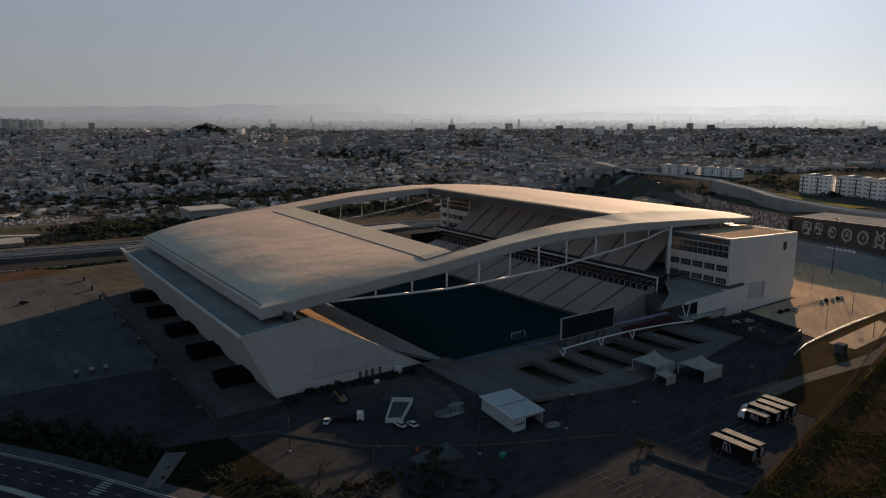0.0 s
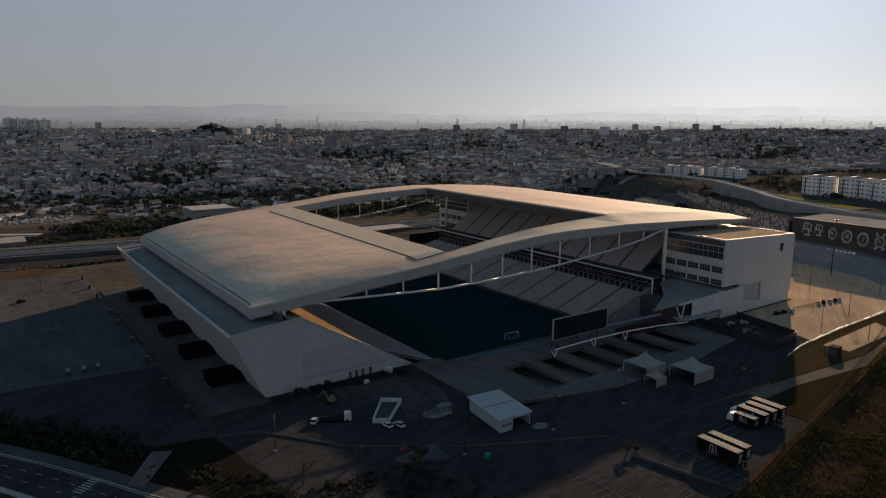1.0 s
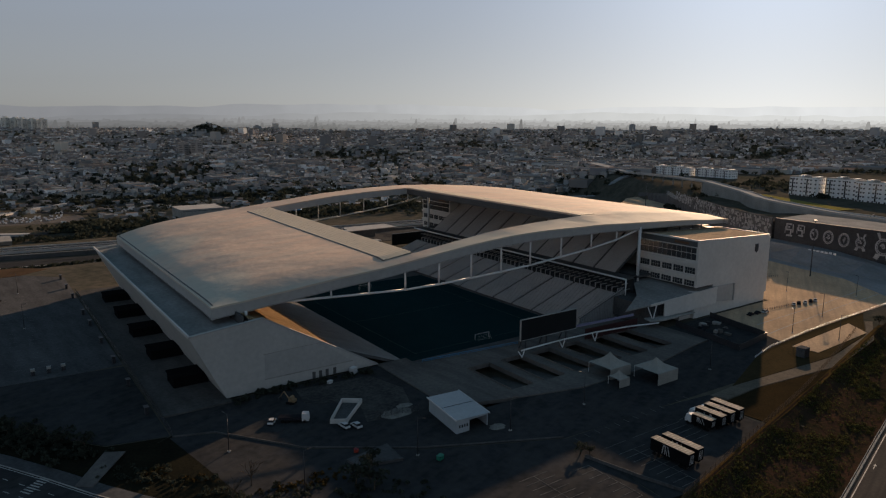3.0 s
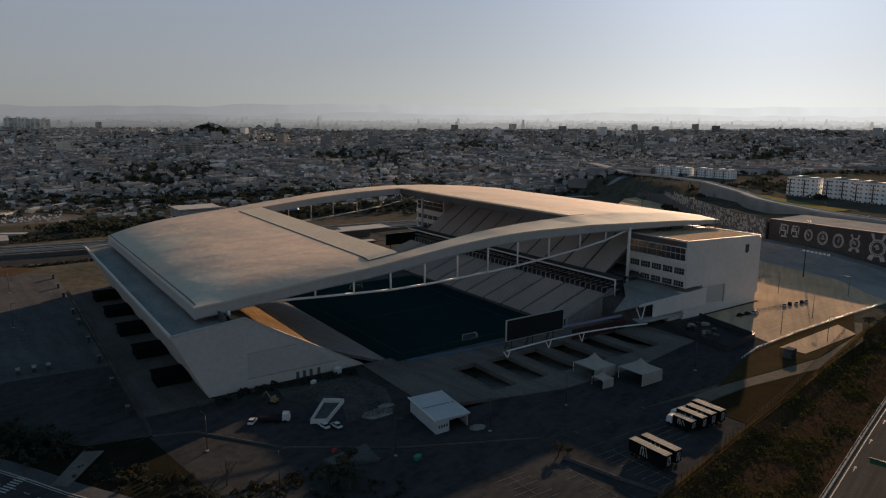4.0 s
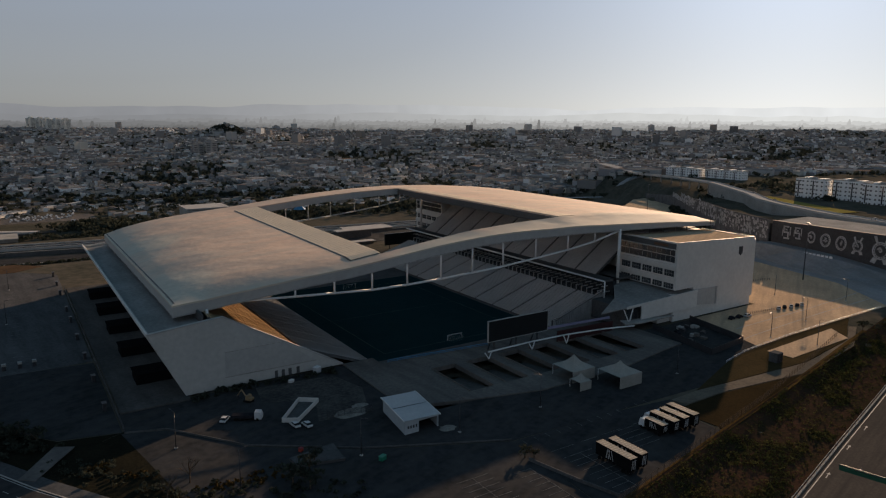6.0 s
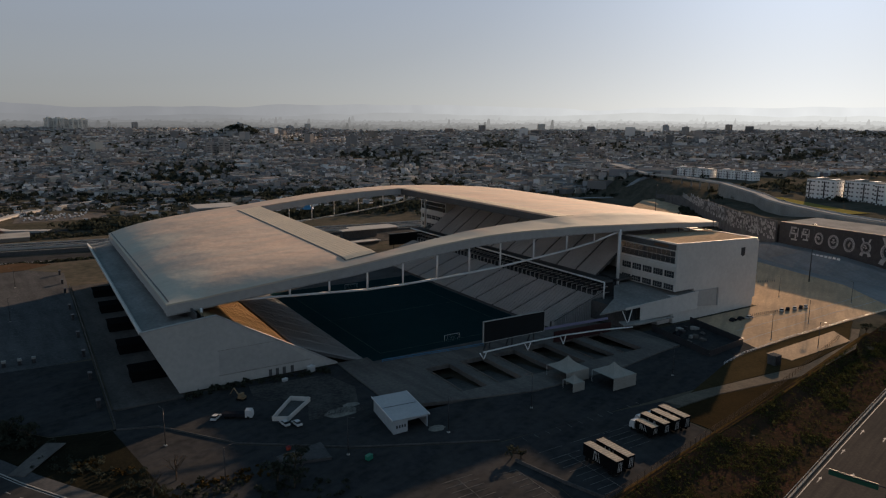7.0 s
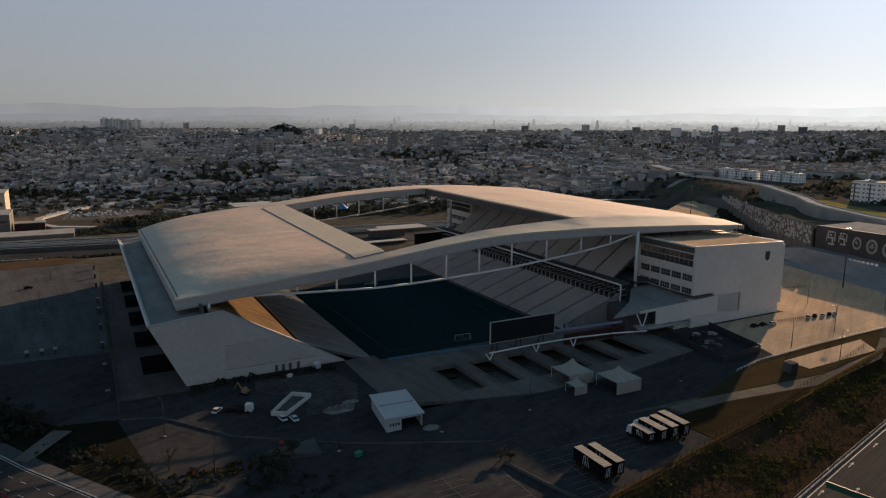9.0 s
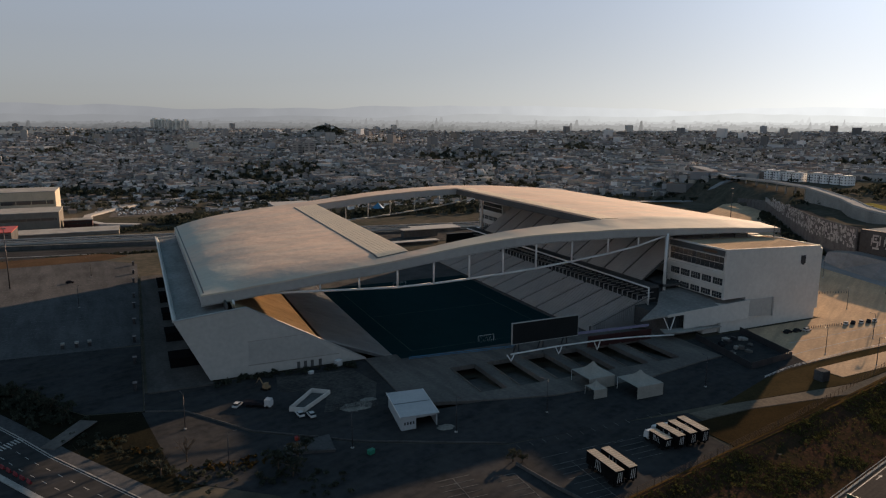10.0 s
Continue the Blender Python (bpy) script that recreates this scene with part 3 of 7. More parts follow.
def extruded_roof():
    bm = roof_surface(lambda x: 0.0, False)
    ret = bmesh.ops.extrude_face_region(bm, geom=list(bm.faces))
    for v in ret["geom"]:
        if isinstance(v, bmesh.types.BMVert):
            v.co.z -= 0.6
    loose = [v for v in bm.verts if not v.link_faces]
    bmesh.ops.delete(bm, geom=loose, context="VERTS")
    return bm


roof = part("roof", extruded_roof(), ROOF, stadium, "curved off-white membrane roof, stained and sunlit, its low edges coloured as shaded", True)
mod = roof.modifiers.new("edges", "EDGE_SPLIT")
mod.split_angle = radians(40)


def edge_band(path, inset, mat, name, label, deep=1.0):
    """A wall of the roof's own depth that follows its edge."""
    bm = bm_new()
    rows = []
    for x, y, nx, ny in path:
        z, t = roof_z(x, y), thickness(x) * deep
        rows.append([bm.verts.new((x + nx * inset * k, y + ny * inset * k, zz)) for k, zz in ((0, z - 0.55), (0, z - t), (1, z - t), (1, z - 0.55))])
    for a, b in zip(rows, rows[1:]):
        for k in range(4):
            bm.faces.new((a[k], b[k], b[(k + 1) % 4], a[(k + 1) % 4]))
    bm.faces.new(rows[0])
    bm.faces.new(rows[-1][::-1])
    return part(name, bm, mat, roof, label)


xs_all = list(np.linspace(ROOF_X0, ROOF_X1, 60))
edge_band([(x, front_y(x) + 0.15, 0, 1) for x in xs_all], 0.8, FASCIA, "fascia", "deep grey-white roof edge")
edge_band([(x, back_y(x) - 0.15, 0, -1) for x in xs_all], 0.8, FASCIA, "fascia", "deep grey-white roof edge")
edge_band([(ROOF_X0 + 0.1, y, 1, 0) for y in np.linspace(front_y(ROOF_X0) + 0.2, back_y(ROOF_X0) - 0.2, 20)], 0.8, FASCIA, "fascia", "deep grey-white roof edge")
edge_band([(ROOF_X1 - 0.1, y, -1, 0) for y in np.linspace(front_y(ROOF_X1) + 0.2, back_y(ROOF_X1) - 0.2, 20)], 0.8, FASCIA, "fascia", "deep grey-white roof edge")
xs_in = list(np.linspace(HOLE[0], HOLE[1], 30))
edge_band([(x, HOLE[2] - 0.1, 0, -1) for x in xs_in], 0.8, FASCIA, "inner_fascia", "")
edge_band([(x, HOLE[3] + 0.1, 0, 1) for x in xs_in], 0.8, FASCIA, "inner_fascia", "")
edge_band([(HOLE[0] - 0.1, y, -1, 0) for y in np.linspace(HOLE[2], HOLE[3], 12)], 0.8, FASCIA, "inner_fascia", "")
# East edge takes the soffit's dark tone to stand for the shaded recess.
edge_band([(HOLE[1] + 0.1, y, 1, 0) for y in np.linspace(HOLE[2], HOLE[3], 12)], 0.8, SOFFIT, "inner_fascia", "inner roof edge coloured dark for the shaded recess")
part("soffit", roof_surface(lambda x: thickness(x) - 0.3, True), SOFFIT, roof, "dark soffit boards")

# ribbed strip along the opening of the west roof, with its dark gutter
ys = np.linspace(HOLE[2] + 1.0, HOLE[3] - 1, 42)
for start, count in ((143.3, 8), (248.3, 6)):
    for k in range(count):
        x0, x1 = start + k * 1.57, start + k * 1.57 + 1.56
        bm = bm_new()
        rows = [[bm.verts.new((x, y, roof_z(x, y) + dz)) for x, dz in ((x0, 0.02), (x0, 0.12), (x0 + 0.15, 0.18), (x1 - 0.15, 0.18), (x1, 0.12), (x1, 0.02))] for y in ys]
        for p, q in zip(rows, rows[1:]):
            for j in range(6):
                bm.faces.new((p[j], p[(j + 1) % 6], q[(j + 1) % 6], q[j]))
        bm.faces.new(rows[0])
        bm.faces.new(rows[-1][::-1])
        part("strip_panel", bm, ROOF_STRIP, roof, "cream ribbed roof panel" if k == 0 else "")
bm = bm_new()
for a, b in zip(ys, ys[1:]):
    prism(bm, [(x, y, roof_z(x, y) + 0.03) for x, y in ((142.6, a), (143.1, a), (143.1, b), (142.6, b))], (0, 0, 0.12))
for a, b in zip(np.linspace(142.6, 156, 6), np.linspace(142.6, 156, 6)[1:]):
    y = HOLE[2] + 0.4
    prism(bm, [(a, y, roof_z(a, y) + 0.03), (b, y, roof_z(b, y) + 0.03), (b, y + 0.35, roof_z(b, y) + 0.03), (a, y + 0.35, roof_z(a, y) + 0.03)], (0, 0, 0.12))
part("gutter", bm, STEEL_DARK, roof, "dark roof gutter")
edge_ys = np.linspace(214, 377, 30)
bm = bm_new()
for a, b in zip(edge_ys, edge_ys[1:]):
    prism(bm, [(x, y, roof_z(x, y) + 0.02) for x, y in ((78.3, a), (78.75, a), (78.75, b), (78.3, b))], (0, 0, 0.1))
part("gutter", bm, STEEL_DARK, roof, "dark roof gutter")

# steel under the two long roof edges
CHORD = ((97.5, 26.6), (119.3, 25.8), (134.1, 25.3), (149.1, 24.8), (163.9, 25.1), (178.9, 25.8), (193.7, 26.7), (208.9, 27.8), (226, 29.6), (244, 31.6), (260, 34.0), (275, 37.6))
for yy in ("front", "back"):
    def edge(x):
        return front_y(x) + 0.9 if yy == "front" else back_y(x) - 0.9
    for (xa, za), (xb, zb) in zip(CHORD, CHORD[1:]):
        bm = bm_new()
        tube(bm, (xa, edge(xa), za), (xb, edge(xb), zb), 0.45, n=8)
        part("chord", bm, STEEL_WHITE, roof, "", True)
    for x, z in CHORD[:-1]:
        bm = bm_new()
        y = edge(x)
        tube(bm, (x, y, z), (x, y, roof_z(x, y) - thickness(x) + 0.4), 0.38, n=8)
        part("hanger", bm, STEEL_WHITE, roof, "", True)
for x, y, z0 in ((275.6, 200.9, 12.5), (275.6, 382, 12.5), (88, 209.5, 22), (88, 381, 22)):
    bm = bm_new()
    tube(bm, (x, y, z0), (x, y, roof_z(x, y) - 2.5), 0.75 if x > 200 else 0.45, n=12)
    part("column", bm, STEEL_WHITE, stadium, "round white steel column", True)

# west stand: leaning outer wall, ledge and end walls
WEDGE = [(78.3, -0.9), (67.6, 21.4), (91.5, 23.8), (134.5, -0.9)]
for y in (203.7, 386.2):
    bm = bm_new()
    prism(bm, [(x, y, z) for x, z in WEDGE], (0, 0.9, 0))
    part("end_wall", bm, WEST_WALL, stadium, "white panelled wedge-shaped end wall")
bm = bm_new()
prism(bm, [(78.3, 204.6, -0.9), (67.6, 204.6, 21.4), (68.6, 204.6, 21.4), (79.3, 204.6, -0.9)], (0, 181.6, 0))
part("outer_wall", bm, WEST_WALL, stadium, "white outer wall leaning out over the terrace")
bm = bm_new()
prism(bm, [(68.6, 204.6, 20.6), (86, 204.6, 22.3), (86, 204.6, 21.3), (68.6, 204.6, 19.6)], (0, 181.6, 0))
part("ledge", bm, LEDGE, stadium, "stained grey ledge below the roof edge")
bm = bm_new()
box(bm, 67.3, 67.8, 203.6, 387.2, 21.3, 22.3)
part("parapet", bm, WALL, stadium)
bm = bm_new()
box(bm, 67.85, 68.3, 205, 386, 20.85, 21.3)
part("ledge_drain", bm, STEEL_DARK, stadium)
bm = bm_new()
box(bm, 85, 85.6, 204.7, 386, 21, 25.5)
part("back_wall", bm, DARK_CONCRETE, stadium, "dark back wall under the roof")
bm = bm_new()
prism(bm, [(91.5, 203.62, 2.9), (123.4, 203.62, 2.9), (112.6, 203.62, 11.7), (91.7, 203.62, 11.4)], (0, 0.1, 0))
panel = part("recess_panel", bm, WALL_PANEL, stadium, "slightly darker recessed wall panel")
bm = bm_new()
prism(bm, [(91.3, 203.55, 2.55), (124.4, 203.55, 2.55), (124.1, 203.55, 2.85), (91.3, 203.55, 2.85)], (0, 0.2, 0))
part("slot", bm, CONCRETE, panel)
bm = bm_new()
prism(bm, [(91.4, 203.56, 11.4), (112.7, 203.56, 11.75), (112.6, 203.56, 11.9), (91.4, 203.56, 11.55)], (0, 0.15, 0))
part("slot", bm, CONCRETE, panel)
for x in (108.5, 111.0, 113.5, 116.5):
    bm = bm_new()
    box(bm, x, x + 1.1, 203.5, 203.75, -0.9, 1.6)
    part("door", bm, SOFFIT, stadium, "dark service door")
# coping along the top of the end wall
bm = bm_new()
prism(bm, [(91.5, 203.5, 23.75), (134.6, 203.5, -0.95), (134.6, 203.5, -0.45), (91.6, 203.5, 24.15), (67.4, 203.5, 21.8), (67.4, 203.5, 21.4)], (0, 1.3, 0))
part("coping", bm, FASCIA, stadium)


def tier(parent, x0, z0, x1, z1, rows, y0, y1, blocks, mat, label):
    """Stepped seating between two lines, cut into blocks by stairs."""
    sx, sz = (x1 - x0) / rows, (z1 - z0) / rows
    base = bm_new()
    pts = [(x0, y0, z0 - 0.9)]
    for i in range(rows):
        pts += [(x0 + sx * i, y0, z0 + sz * (i + 0) - 0.05), (x0 + sx * (i + 1), y0, z0 + sz * i - 0.05)]
    pts += [(x1, y0, z1 - 0.05), (x1, y0, z1 - 1.4)]
    # two steps to a row of stairs
    prism(base, pts, (0, y1 - y0, 0))
    body = part("tier", base, DARK_CONCRETE, parent, "dark stepped concrete tier")
    width = (y1 - y0) / blocks
    bm = bm_new()
    back = sx * 0.82
    prism(bm, [(u, 0.7, w) for u, w in ((sx * 0.35, -0.03), (sx, -0.03), (sx, 0.85), (back, 0.85), (back, 0.42), (sx * 0.35, 0.42))], (0, width - 1.4, 0))
    me = finish(bm, "bench", mat)
    solo = 2                       # the two blocks by the open end row by row, the rest joined
    for k in range(solo):
        for i in range(rows):
            ob = new("bench", me)
            ob.parent = body
            ob.location = Vector((x0 + sx * i, y0 + width * k, z0 + sz * i)) - world_of(body)
            if k == i == 0:
                tagged(ob, label)
    bm = bm_new()
    for k in range(solo, blocks):
        for i in range(rows):
            xa, z, ya, yb = x0 + sx * i, z0 + sz * i, y0 + width * k + 0.7, y0 + width * (k + 1) - 0.7
            prism(bm, [(xa + u, ya, z + w) for u, w in ((sx * 0.35, -0.03), (sx, -0.03), (sx, 0.85), (back, 0.85), (back, 0.42), (sx * 0.35, 0.42))], (0, yb - ya, 0))
    tagged(part("seating", bm, mat, body, label), kind="stuff")


tier(stadium, 147.5, -3.4, 119, 8.0, 30, 205, 385, 12, SEAT_GREY, "rows of grey-white folding seats")
tier(stadium, 117, 9.0, 87, 24.5, 34, 205, 385, 12, SEAT_SUNLIT, "rows of folding seats with warm sunlight put into their colour")
tier(stadium, 237, -3.4, 266, 6.5, 32, 203, 383, 12, SEAT_GREY, "rows of grey-white folding seats")
tier(stadium, 270.5, 15.6, 293, 31.5, 26, 210, 369, 11, SEAT_GREY, "rows of grey-white folding seats")

# hospitality level between the east tiers
bm = bm_new()
box(bm, 272, 274, 200, 384, 5, 15.4)
part("box_front", bm, GLASS, stadium, "dark glass fronts of the hospitality boxes")
bm = bm_new()
box(bm, 266, 272, 200, 384, 5.6, 6.4)
box(bm, 266, 294, 200, 384, 14.2, 15.3)
part("deck", bm, DARK_CONCRETE, stadium)
bm = bm_new()
tube(bm, (265.3, 199, 14.9), (265.3, 384, 14.9), 0.4)
tube(bm, (265.3, 199, 14.9), (265.3, 199, 6.2), 0.35)
part("girder", bm, STEEL_WHITE, stadium, "", True)
for y in np.arange(202, 382, 3.6):
    bm = bm_new()
    box(bm, 267.6, 272, y, y + 0.35, 8.6, 9.0)
    box(bm, 267.6, 268, y, y + 0.35, 6.4, 8.6)
    part("balcony_bracket", bm, FASCIA, stadium)
    bm = bm_new()
    box(bm, 268, 272, y + 1.4, y + 1.75, 11.0, 11.4)
    part("balcony_bracket", bm, FASCIA, stadium)

# east building
for dims in ((297.5, 341.6, 174.8, 209, -1.2, 13.2), (294, 341.6, 209, 369, -1.2, 33.0), (284.5, 341.6, 369, 403, -1.2, 34.6), (284.5, 341.6, 174.6, 209, 13.2, 34.6)):
    bm = bm_new()
    for v in box(bm, *dims):
        if v.co.z > 34:
            v.co.z -= 2.2 * (v.co.x - 284.5) / 57.1
    east = part("east_wall", bm, WALL, stadium, "white rendered wall of the east building")
bm = bm_new()
box(bm, 341.0, 344.4, 175.6, 402, 3, 31.4)
part("east_wing", bm, WALL, stadium, "white set-back side wall")
for y0 in (174.6, 369.0):
    # No recess here: a dark sheet on the wall stands for the loggia's shade.
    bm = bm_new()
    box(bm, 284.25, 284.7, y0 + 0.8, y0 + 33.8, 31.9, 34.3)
    part("loggia", bm, SOFFIT, east, "flat dark sheet coloured as the shade in a loggia")
    bm = bm_new()
    box(bm, 284.18, 284.3, y0 + 5, y0 + 13, 32.6, 33.6)
    part("lit_panel", bm, WOOD, east, "warm timber panel")
    for z, h, n, gap in ((25.8, 2.8, 12, 0.3), (28.9, 2.6, 12, 0.3), (19.3, 2.8, 5, 1.2), (13.6, 2.5, 5, 1.2)):
        for k in range(n):
            bm = bm_new()
            a = y0 + 1.2 + k * (32.0 / n)
            box(bm, 284.3, 284.8, a, a + 32.0 / n - gap, z, z + h)
            w = part("window", bm, GLASS, east, "dark glass" if k == 0 else "")
            if gap > 0.5:
                bm = bm_new()
                for f in (0.25, 0.5, 0.75):
                    box(bm, 284.22, 284.3, a + (32.0 / n - gap) * f, a + (32.0 / n - gap) * f + 0.12, z, z + h)
                box(bm, 284.22, 284.3, a, a + 32.0 / n - gap, z + h * 0.5, z + h * 0.5 + 0.1)
                part("mullion", bm, FASCIA, stadium)
    for z in (23.1, 17.0, 31.5):
        bm = bm_new()
        box(bm, 283.9, 284.6, y0 + 0.4, y0 + 34, z, z + (1.6 if z < 30 else 0.25))
        part("balcony", bm, WALL, east)
bm = bm_new()
for k in range(5):
    tube(bm, (340.8, 199.7, 33.0 + k * 1.0), (345.2, 199.7, 33.0 + k * 1.0), 0.1, n=6)
tube(bm, (340.8, 199.7, 32.4), (340.8, 199.7, 38.4), 0.13, n=6)
tube(bm, (345.2, 199.7, 32.4), (345.2, 199.7, 38.4), 0.13, n=6)
part("roof_ladder", bm, STEEL_DARK, stadium)
for x in (300, 310, 320, 328):
    bm = bm_new()
    tube(bm, (x, 204, 34.6 - 2.2 * (x - 284.5) / 57.1), (x, 204, roof_z(x, 204) - 1.8), 0.2, n=8)
    part("roof_prop", bm, STEEL_DARK, stadium)
# rooftop terrace with a low parapet
bm = bm_new()
for v in box(bm, 285, 341, 175.2, 204, 34.62, 34.77):
    v.co.z -= 2.2 * (v.co.x - 284.5) / 57.1
part("roof_deck", bm, PAVING, east, "pale roof deck")
bm = bm_new()
for dims in ((284.4, 341.8, 174.5, 175.1, 34.6, 35.1), (341.2, 341.8, 175.1, 205, 34.6, 35.1), (284.4, 285.0, 175.1, 205, 34.6, 35.1)):
    for v in box(bm, *dims):
        v.co.z -= 2.2 * (v.co.x - 284.5) / 57.1
part("parapet", bm, WALL, east)
bm = bm_new()
prism(bm, [(x, 174.4, z) for x, z in ((329.6, 29.0), (332.4, 29.0), (332.4, 25.6), (331.0, 24.6), (329.6, 25.6))], (0, 0.25, 0))
part("wall_badge", bm, STEEL_DARK, east, "dark shield-shaped emblem")
bm = bm_new()
box(bm, 313.4, 314.2, 173.9, 174.7, 3.2, 11.6)
part("downpipe", bm, FASCIA, east)

# pale deck that slopes down from the east building to a point beside the lower tier
def plate(name, pts, thick, mat, parent, label=""):
    """A flat or folded plate with a thickness downwards."""
    bm = bm_new()
    prism(bm, pts, (0, 0, -thick))
    return part(name, bm, mat, parent, label)


deck = plate("deck", [(257.9, 178.9, 8.2), (298.0, 173.2, 11.9), (298.0, 209, 12.8), (278, 209, 12.8), (274.4, 202, 12.6), (262.0, 189.5, 9.8)], 0.8, LEDGE, stadium, "pale raised deck beside the east stand")
plate("deck_corner", [(257.9, 178.9, 8.2), (262.0, 189.5, 9.8), (250.0, 185.6, 5.2)], 0.5, LEDGE, deck, "pale folded corner of the deck")
bm = bm_new()
prism(bm, [(266, 177.0, 8.2), (298.0, 172.7, 11.2), (298.0, 172.7, 4.2), (266, 177.0, 2.0)], (0, 0.5, 0))
part("ramp_wall", bm, WALL, deck, "white wall below the raised deck")
bm = bm_new()
prism(bm, [(258.3, 178.3, 7.5), (298.0, 172.5, 11.2), (298.0, 172.5, 12.4), (258.3, 178.3, 8.6)], (0, 0.4, 0))
part("deck_edge", bm, WALL, deck, "white upstand along the deck")
for x in (259.6, 262.0, 264.2):
    bm = bm_new()
    box(bm, x, x + 1.7, 179.4, 179.7, 2.4, 6.8)
    part("window", bm, GLASS, deck, "dark glazing under the deck")
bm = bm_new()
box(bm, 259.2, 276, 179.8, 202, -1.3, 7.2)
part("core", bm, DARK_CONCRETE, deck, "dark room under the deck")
for xa, xb in ((259.0, 256.2), (259.0, 262.0)):
    bm = bm_new()
    tube(bm, (xa, 177.6, 1.4), (xb, 178.4, 7.6), 0.24)
    part("strut", bm, STEEL_WHITE, deck)
bm = bm_new()
prism(bm, [(254, 175.0, 2.0), (262, 173.8, 1.6), (284, 173.8, 1.6), (284, 179, 1.6), (262, 179, 1.6), (256, 180, 2.0)], (0, 0, 0.5))
part("lower_deck", bm, CONCRETE, stadium)
bm = bm_new()
box(bm, 276.0, 284.0, 176.4, 202, -1.3, 7.4)
box(bm, 284.0, 297.5, 174.6, 209, -1.3, 11.0)
part("plinth", bm, WALL, stadium)
bm = bm_new()
prism(bm, [(298.4, 174.3, 11.9), (313.4, 174.3, 11.5), (313.4, 174.3, 3.2), (298.4, 174.3, 4.6)], (0, 0.4, 0))
part("recess_panel", bm, WALL_PANEL, stadium)

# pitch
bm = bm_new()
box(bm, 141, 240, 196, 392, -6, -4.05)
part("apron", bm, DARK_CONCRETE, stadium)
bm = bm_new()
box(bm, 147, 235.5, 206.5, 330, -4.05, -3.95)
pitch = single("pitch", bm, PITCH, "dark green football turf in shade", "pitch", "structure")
bm = bm_new()
px0, px1, py0, py1 = 157, 225, 213, 318
for x in (px0, px1):
    box(bm, x - 0.07, x + 0.07, py0, py1, -3.95, -3.94)
for y in (py0, (py0 + py1) / 2, py1):
    box(bm, px0, px1, y - 0.07, y + 0.07, -3.95, -3.94)
single("pitch_lines", bm, TURF_LINE, "white lines on the turf", "pitch lines", "structure")


def goal(y, way):
    g = thing("goal", (191, y, -3.94), "white goal frame with a net", "goal", "goals on the pitch")
    for x in (187.3, 194.7):
        bm = bm_new()
        tube(bm, (x, y, -3.94), (x, y, -1.5), 0.08)
        part("post", bm, STEEL_WHITE, g, "", True)
    bm = bm_new()
    tube(bm, (187.3, y, -1.5), (194.7, y, -1.5), 0.08)
    part("crossbar", bm, STEEL_WHITE, g, "", True)
    bm = bm_new()
    for x in np.linspace(187.3, 194.7, 9):
        tube(bm, (x, y, -1.5), (x, y + way * 2, -3.9), 0.02, n=4)
    part("net", bm, STEEL_WHITE, g)


goal(213, -1)
goal(318, 1)

# ---- large screen ----
big_screen = thing("big_screen", (201, 183, 0), "large black screen in a pale steel frame", "screen")
bm = bm_new()
box(bm, 186.4, 216.2, 182.6, 183.6, 4.2, 12.3)
part("display", bm, SCREEN_BLACK, big_screen, "black unlit display")
for x0, x1, z0, z1 in ((186.2, 216.4, 12.3, 12.5), (186.2, 216.4, 4.0, 4.2), (186.2, 186.4, 4.2, 12.3), (216.2, 216.4, 4.2, 12.3)):
    bm = bm_new()
    box(bm, x0, x1, 182.5, 183.3, z0, z1)
    part("frame", bm, FASCIA, big_screen)
for x in (190, 201, 212):
    bm = bm_new()
    tube(bm, (x, 184, 8), (x, 188, -1.2), 0.3)
    tube(bm, (x, 184, 4), (x, 184, -1.2), 0.3)
    part("prop", bm, STEEL_DARK, big_screen)
pipe = thing("pipe_truss", (220, 178, 0), "white tubular beam on small V-shaped legs", "beam")
line = [(184, 179.5, 1.6), (205, 179, 2.2), (222, 177.5, 2.6), (240, 175, 2.6), (256, 172, 2.2)]
for a, b in zip(line, line[1:]):
    bm = bm_new()
    tube(bm, a, b, 0.32)
    part("beam", bm, STEEL_WHITE, pipe, "", True)
for x, y, z in line[:3]:
    bm = bm_new()
    tube(bm, (x - 1.6, y, z), (x, y - 0.4, -1.0), 0.22)
    tube(bm, (x + 1.6, y, z), (x, y - 0.4, -1.0), 0.22)
    part("leg", bm, STEEL_WHITE, pipe)

board = thing("pitch_board", (237, 180, -1), "dark red hoarding with a pale violet top", "hoarding")
bm = bm_new()
prism(bm, [(220, 180.4, -1.0), (251, 179.6, -1.0), (251, 179.6, 3.2), (220, 180.4, 3.6)], (0, 0.6, 0))
part("panel", bm, MAROON, board)
bm = bm_new()
prism(bm, [(214, 184, 3.8), (252, 182.5, 3.4), (252, 182.5, 4.4), (214, 184, 4.8)], (0, 0.5, 0))
part("top_rail", bm, VIOLET, board, "pale violet band")
end_screen = thing("end_screen", (252, 201.6, -3), "grey slatted screen closing the end of the lower tier", "screen wall")
bm = bm_new()
prism(bm, [(236.5, 202.2, -3.9), (266.5, 202.2, -3.9), (266.5, 202.2, 9.6), (236.5, 202.2, -0.4)], (0, 0.5, 0))
part("backing", bm, DARK_CONCRETE, end_screen, "dark wall behind the slats")
for k in range(27):
    x = 237.0 + k * 1.1
    bm = bm_new()
    box(bm, x, x + 0.5, 200.6, 202.15, -3.8, 0.2 + 0.34 * (x - 237))
    part("slat", bm, SEAT_GREY, end_screen)
bm = bm_new()
tube(bm, (236.8, 200.4, 0.2), (266.6, 200.4, 10.3), 0.14, n=6)
part("handrail", bm, STEEL_DARK, end_screen)

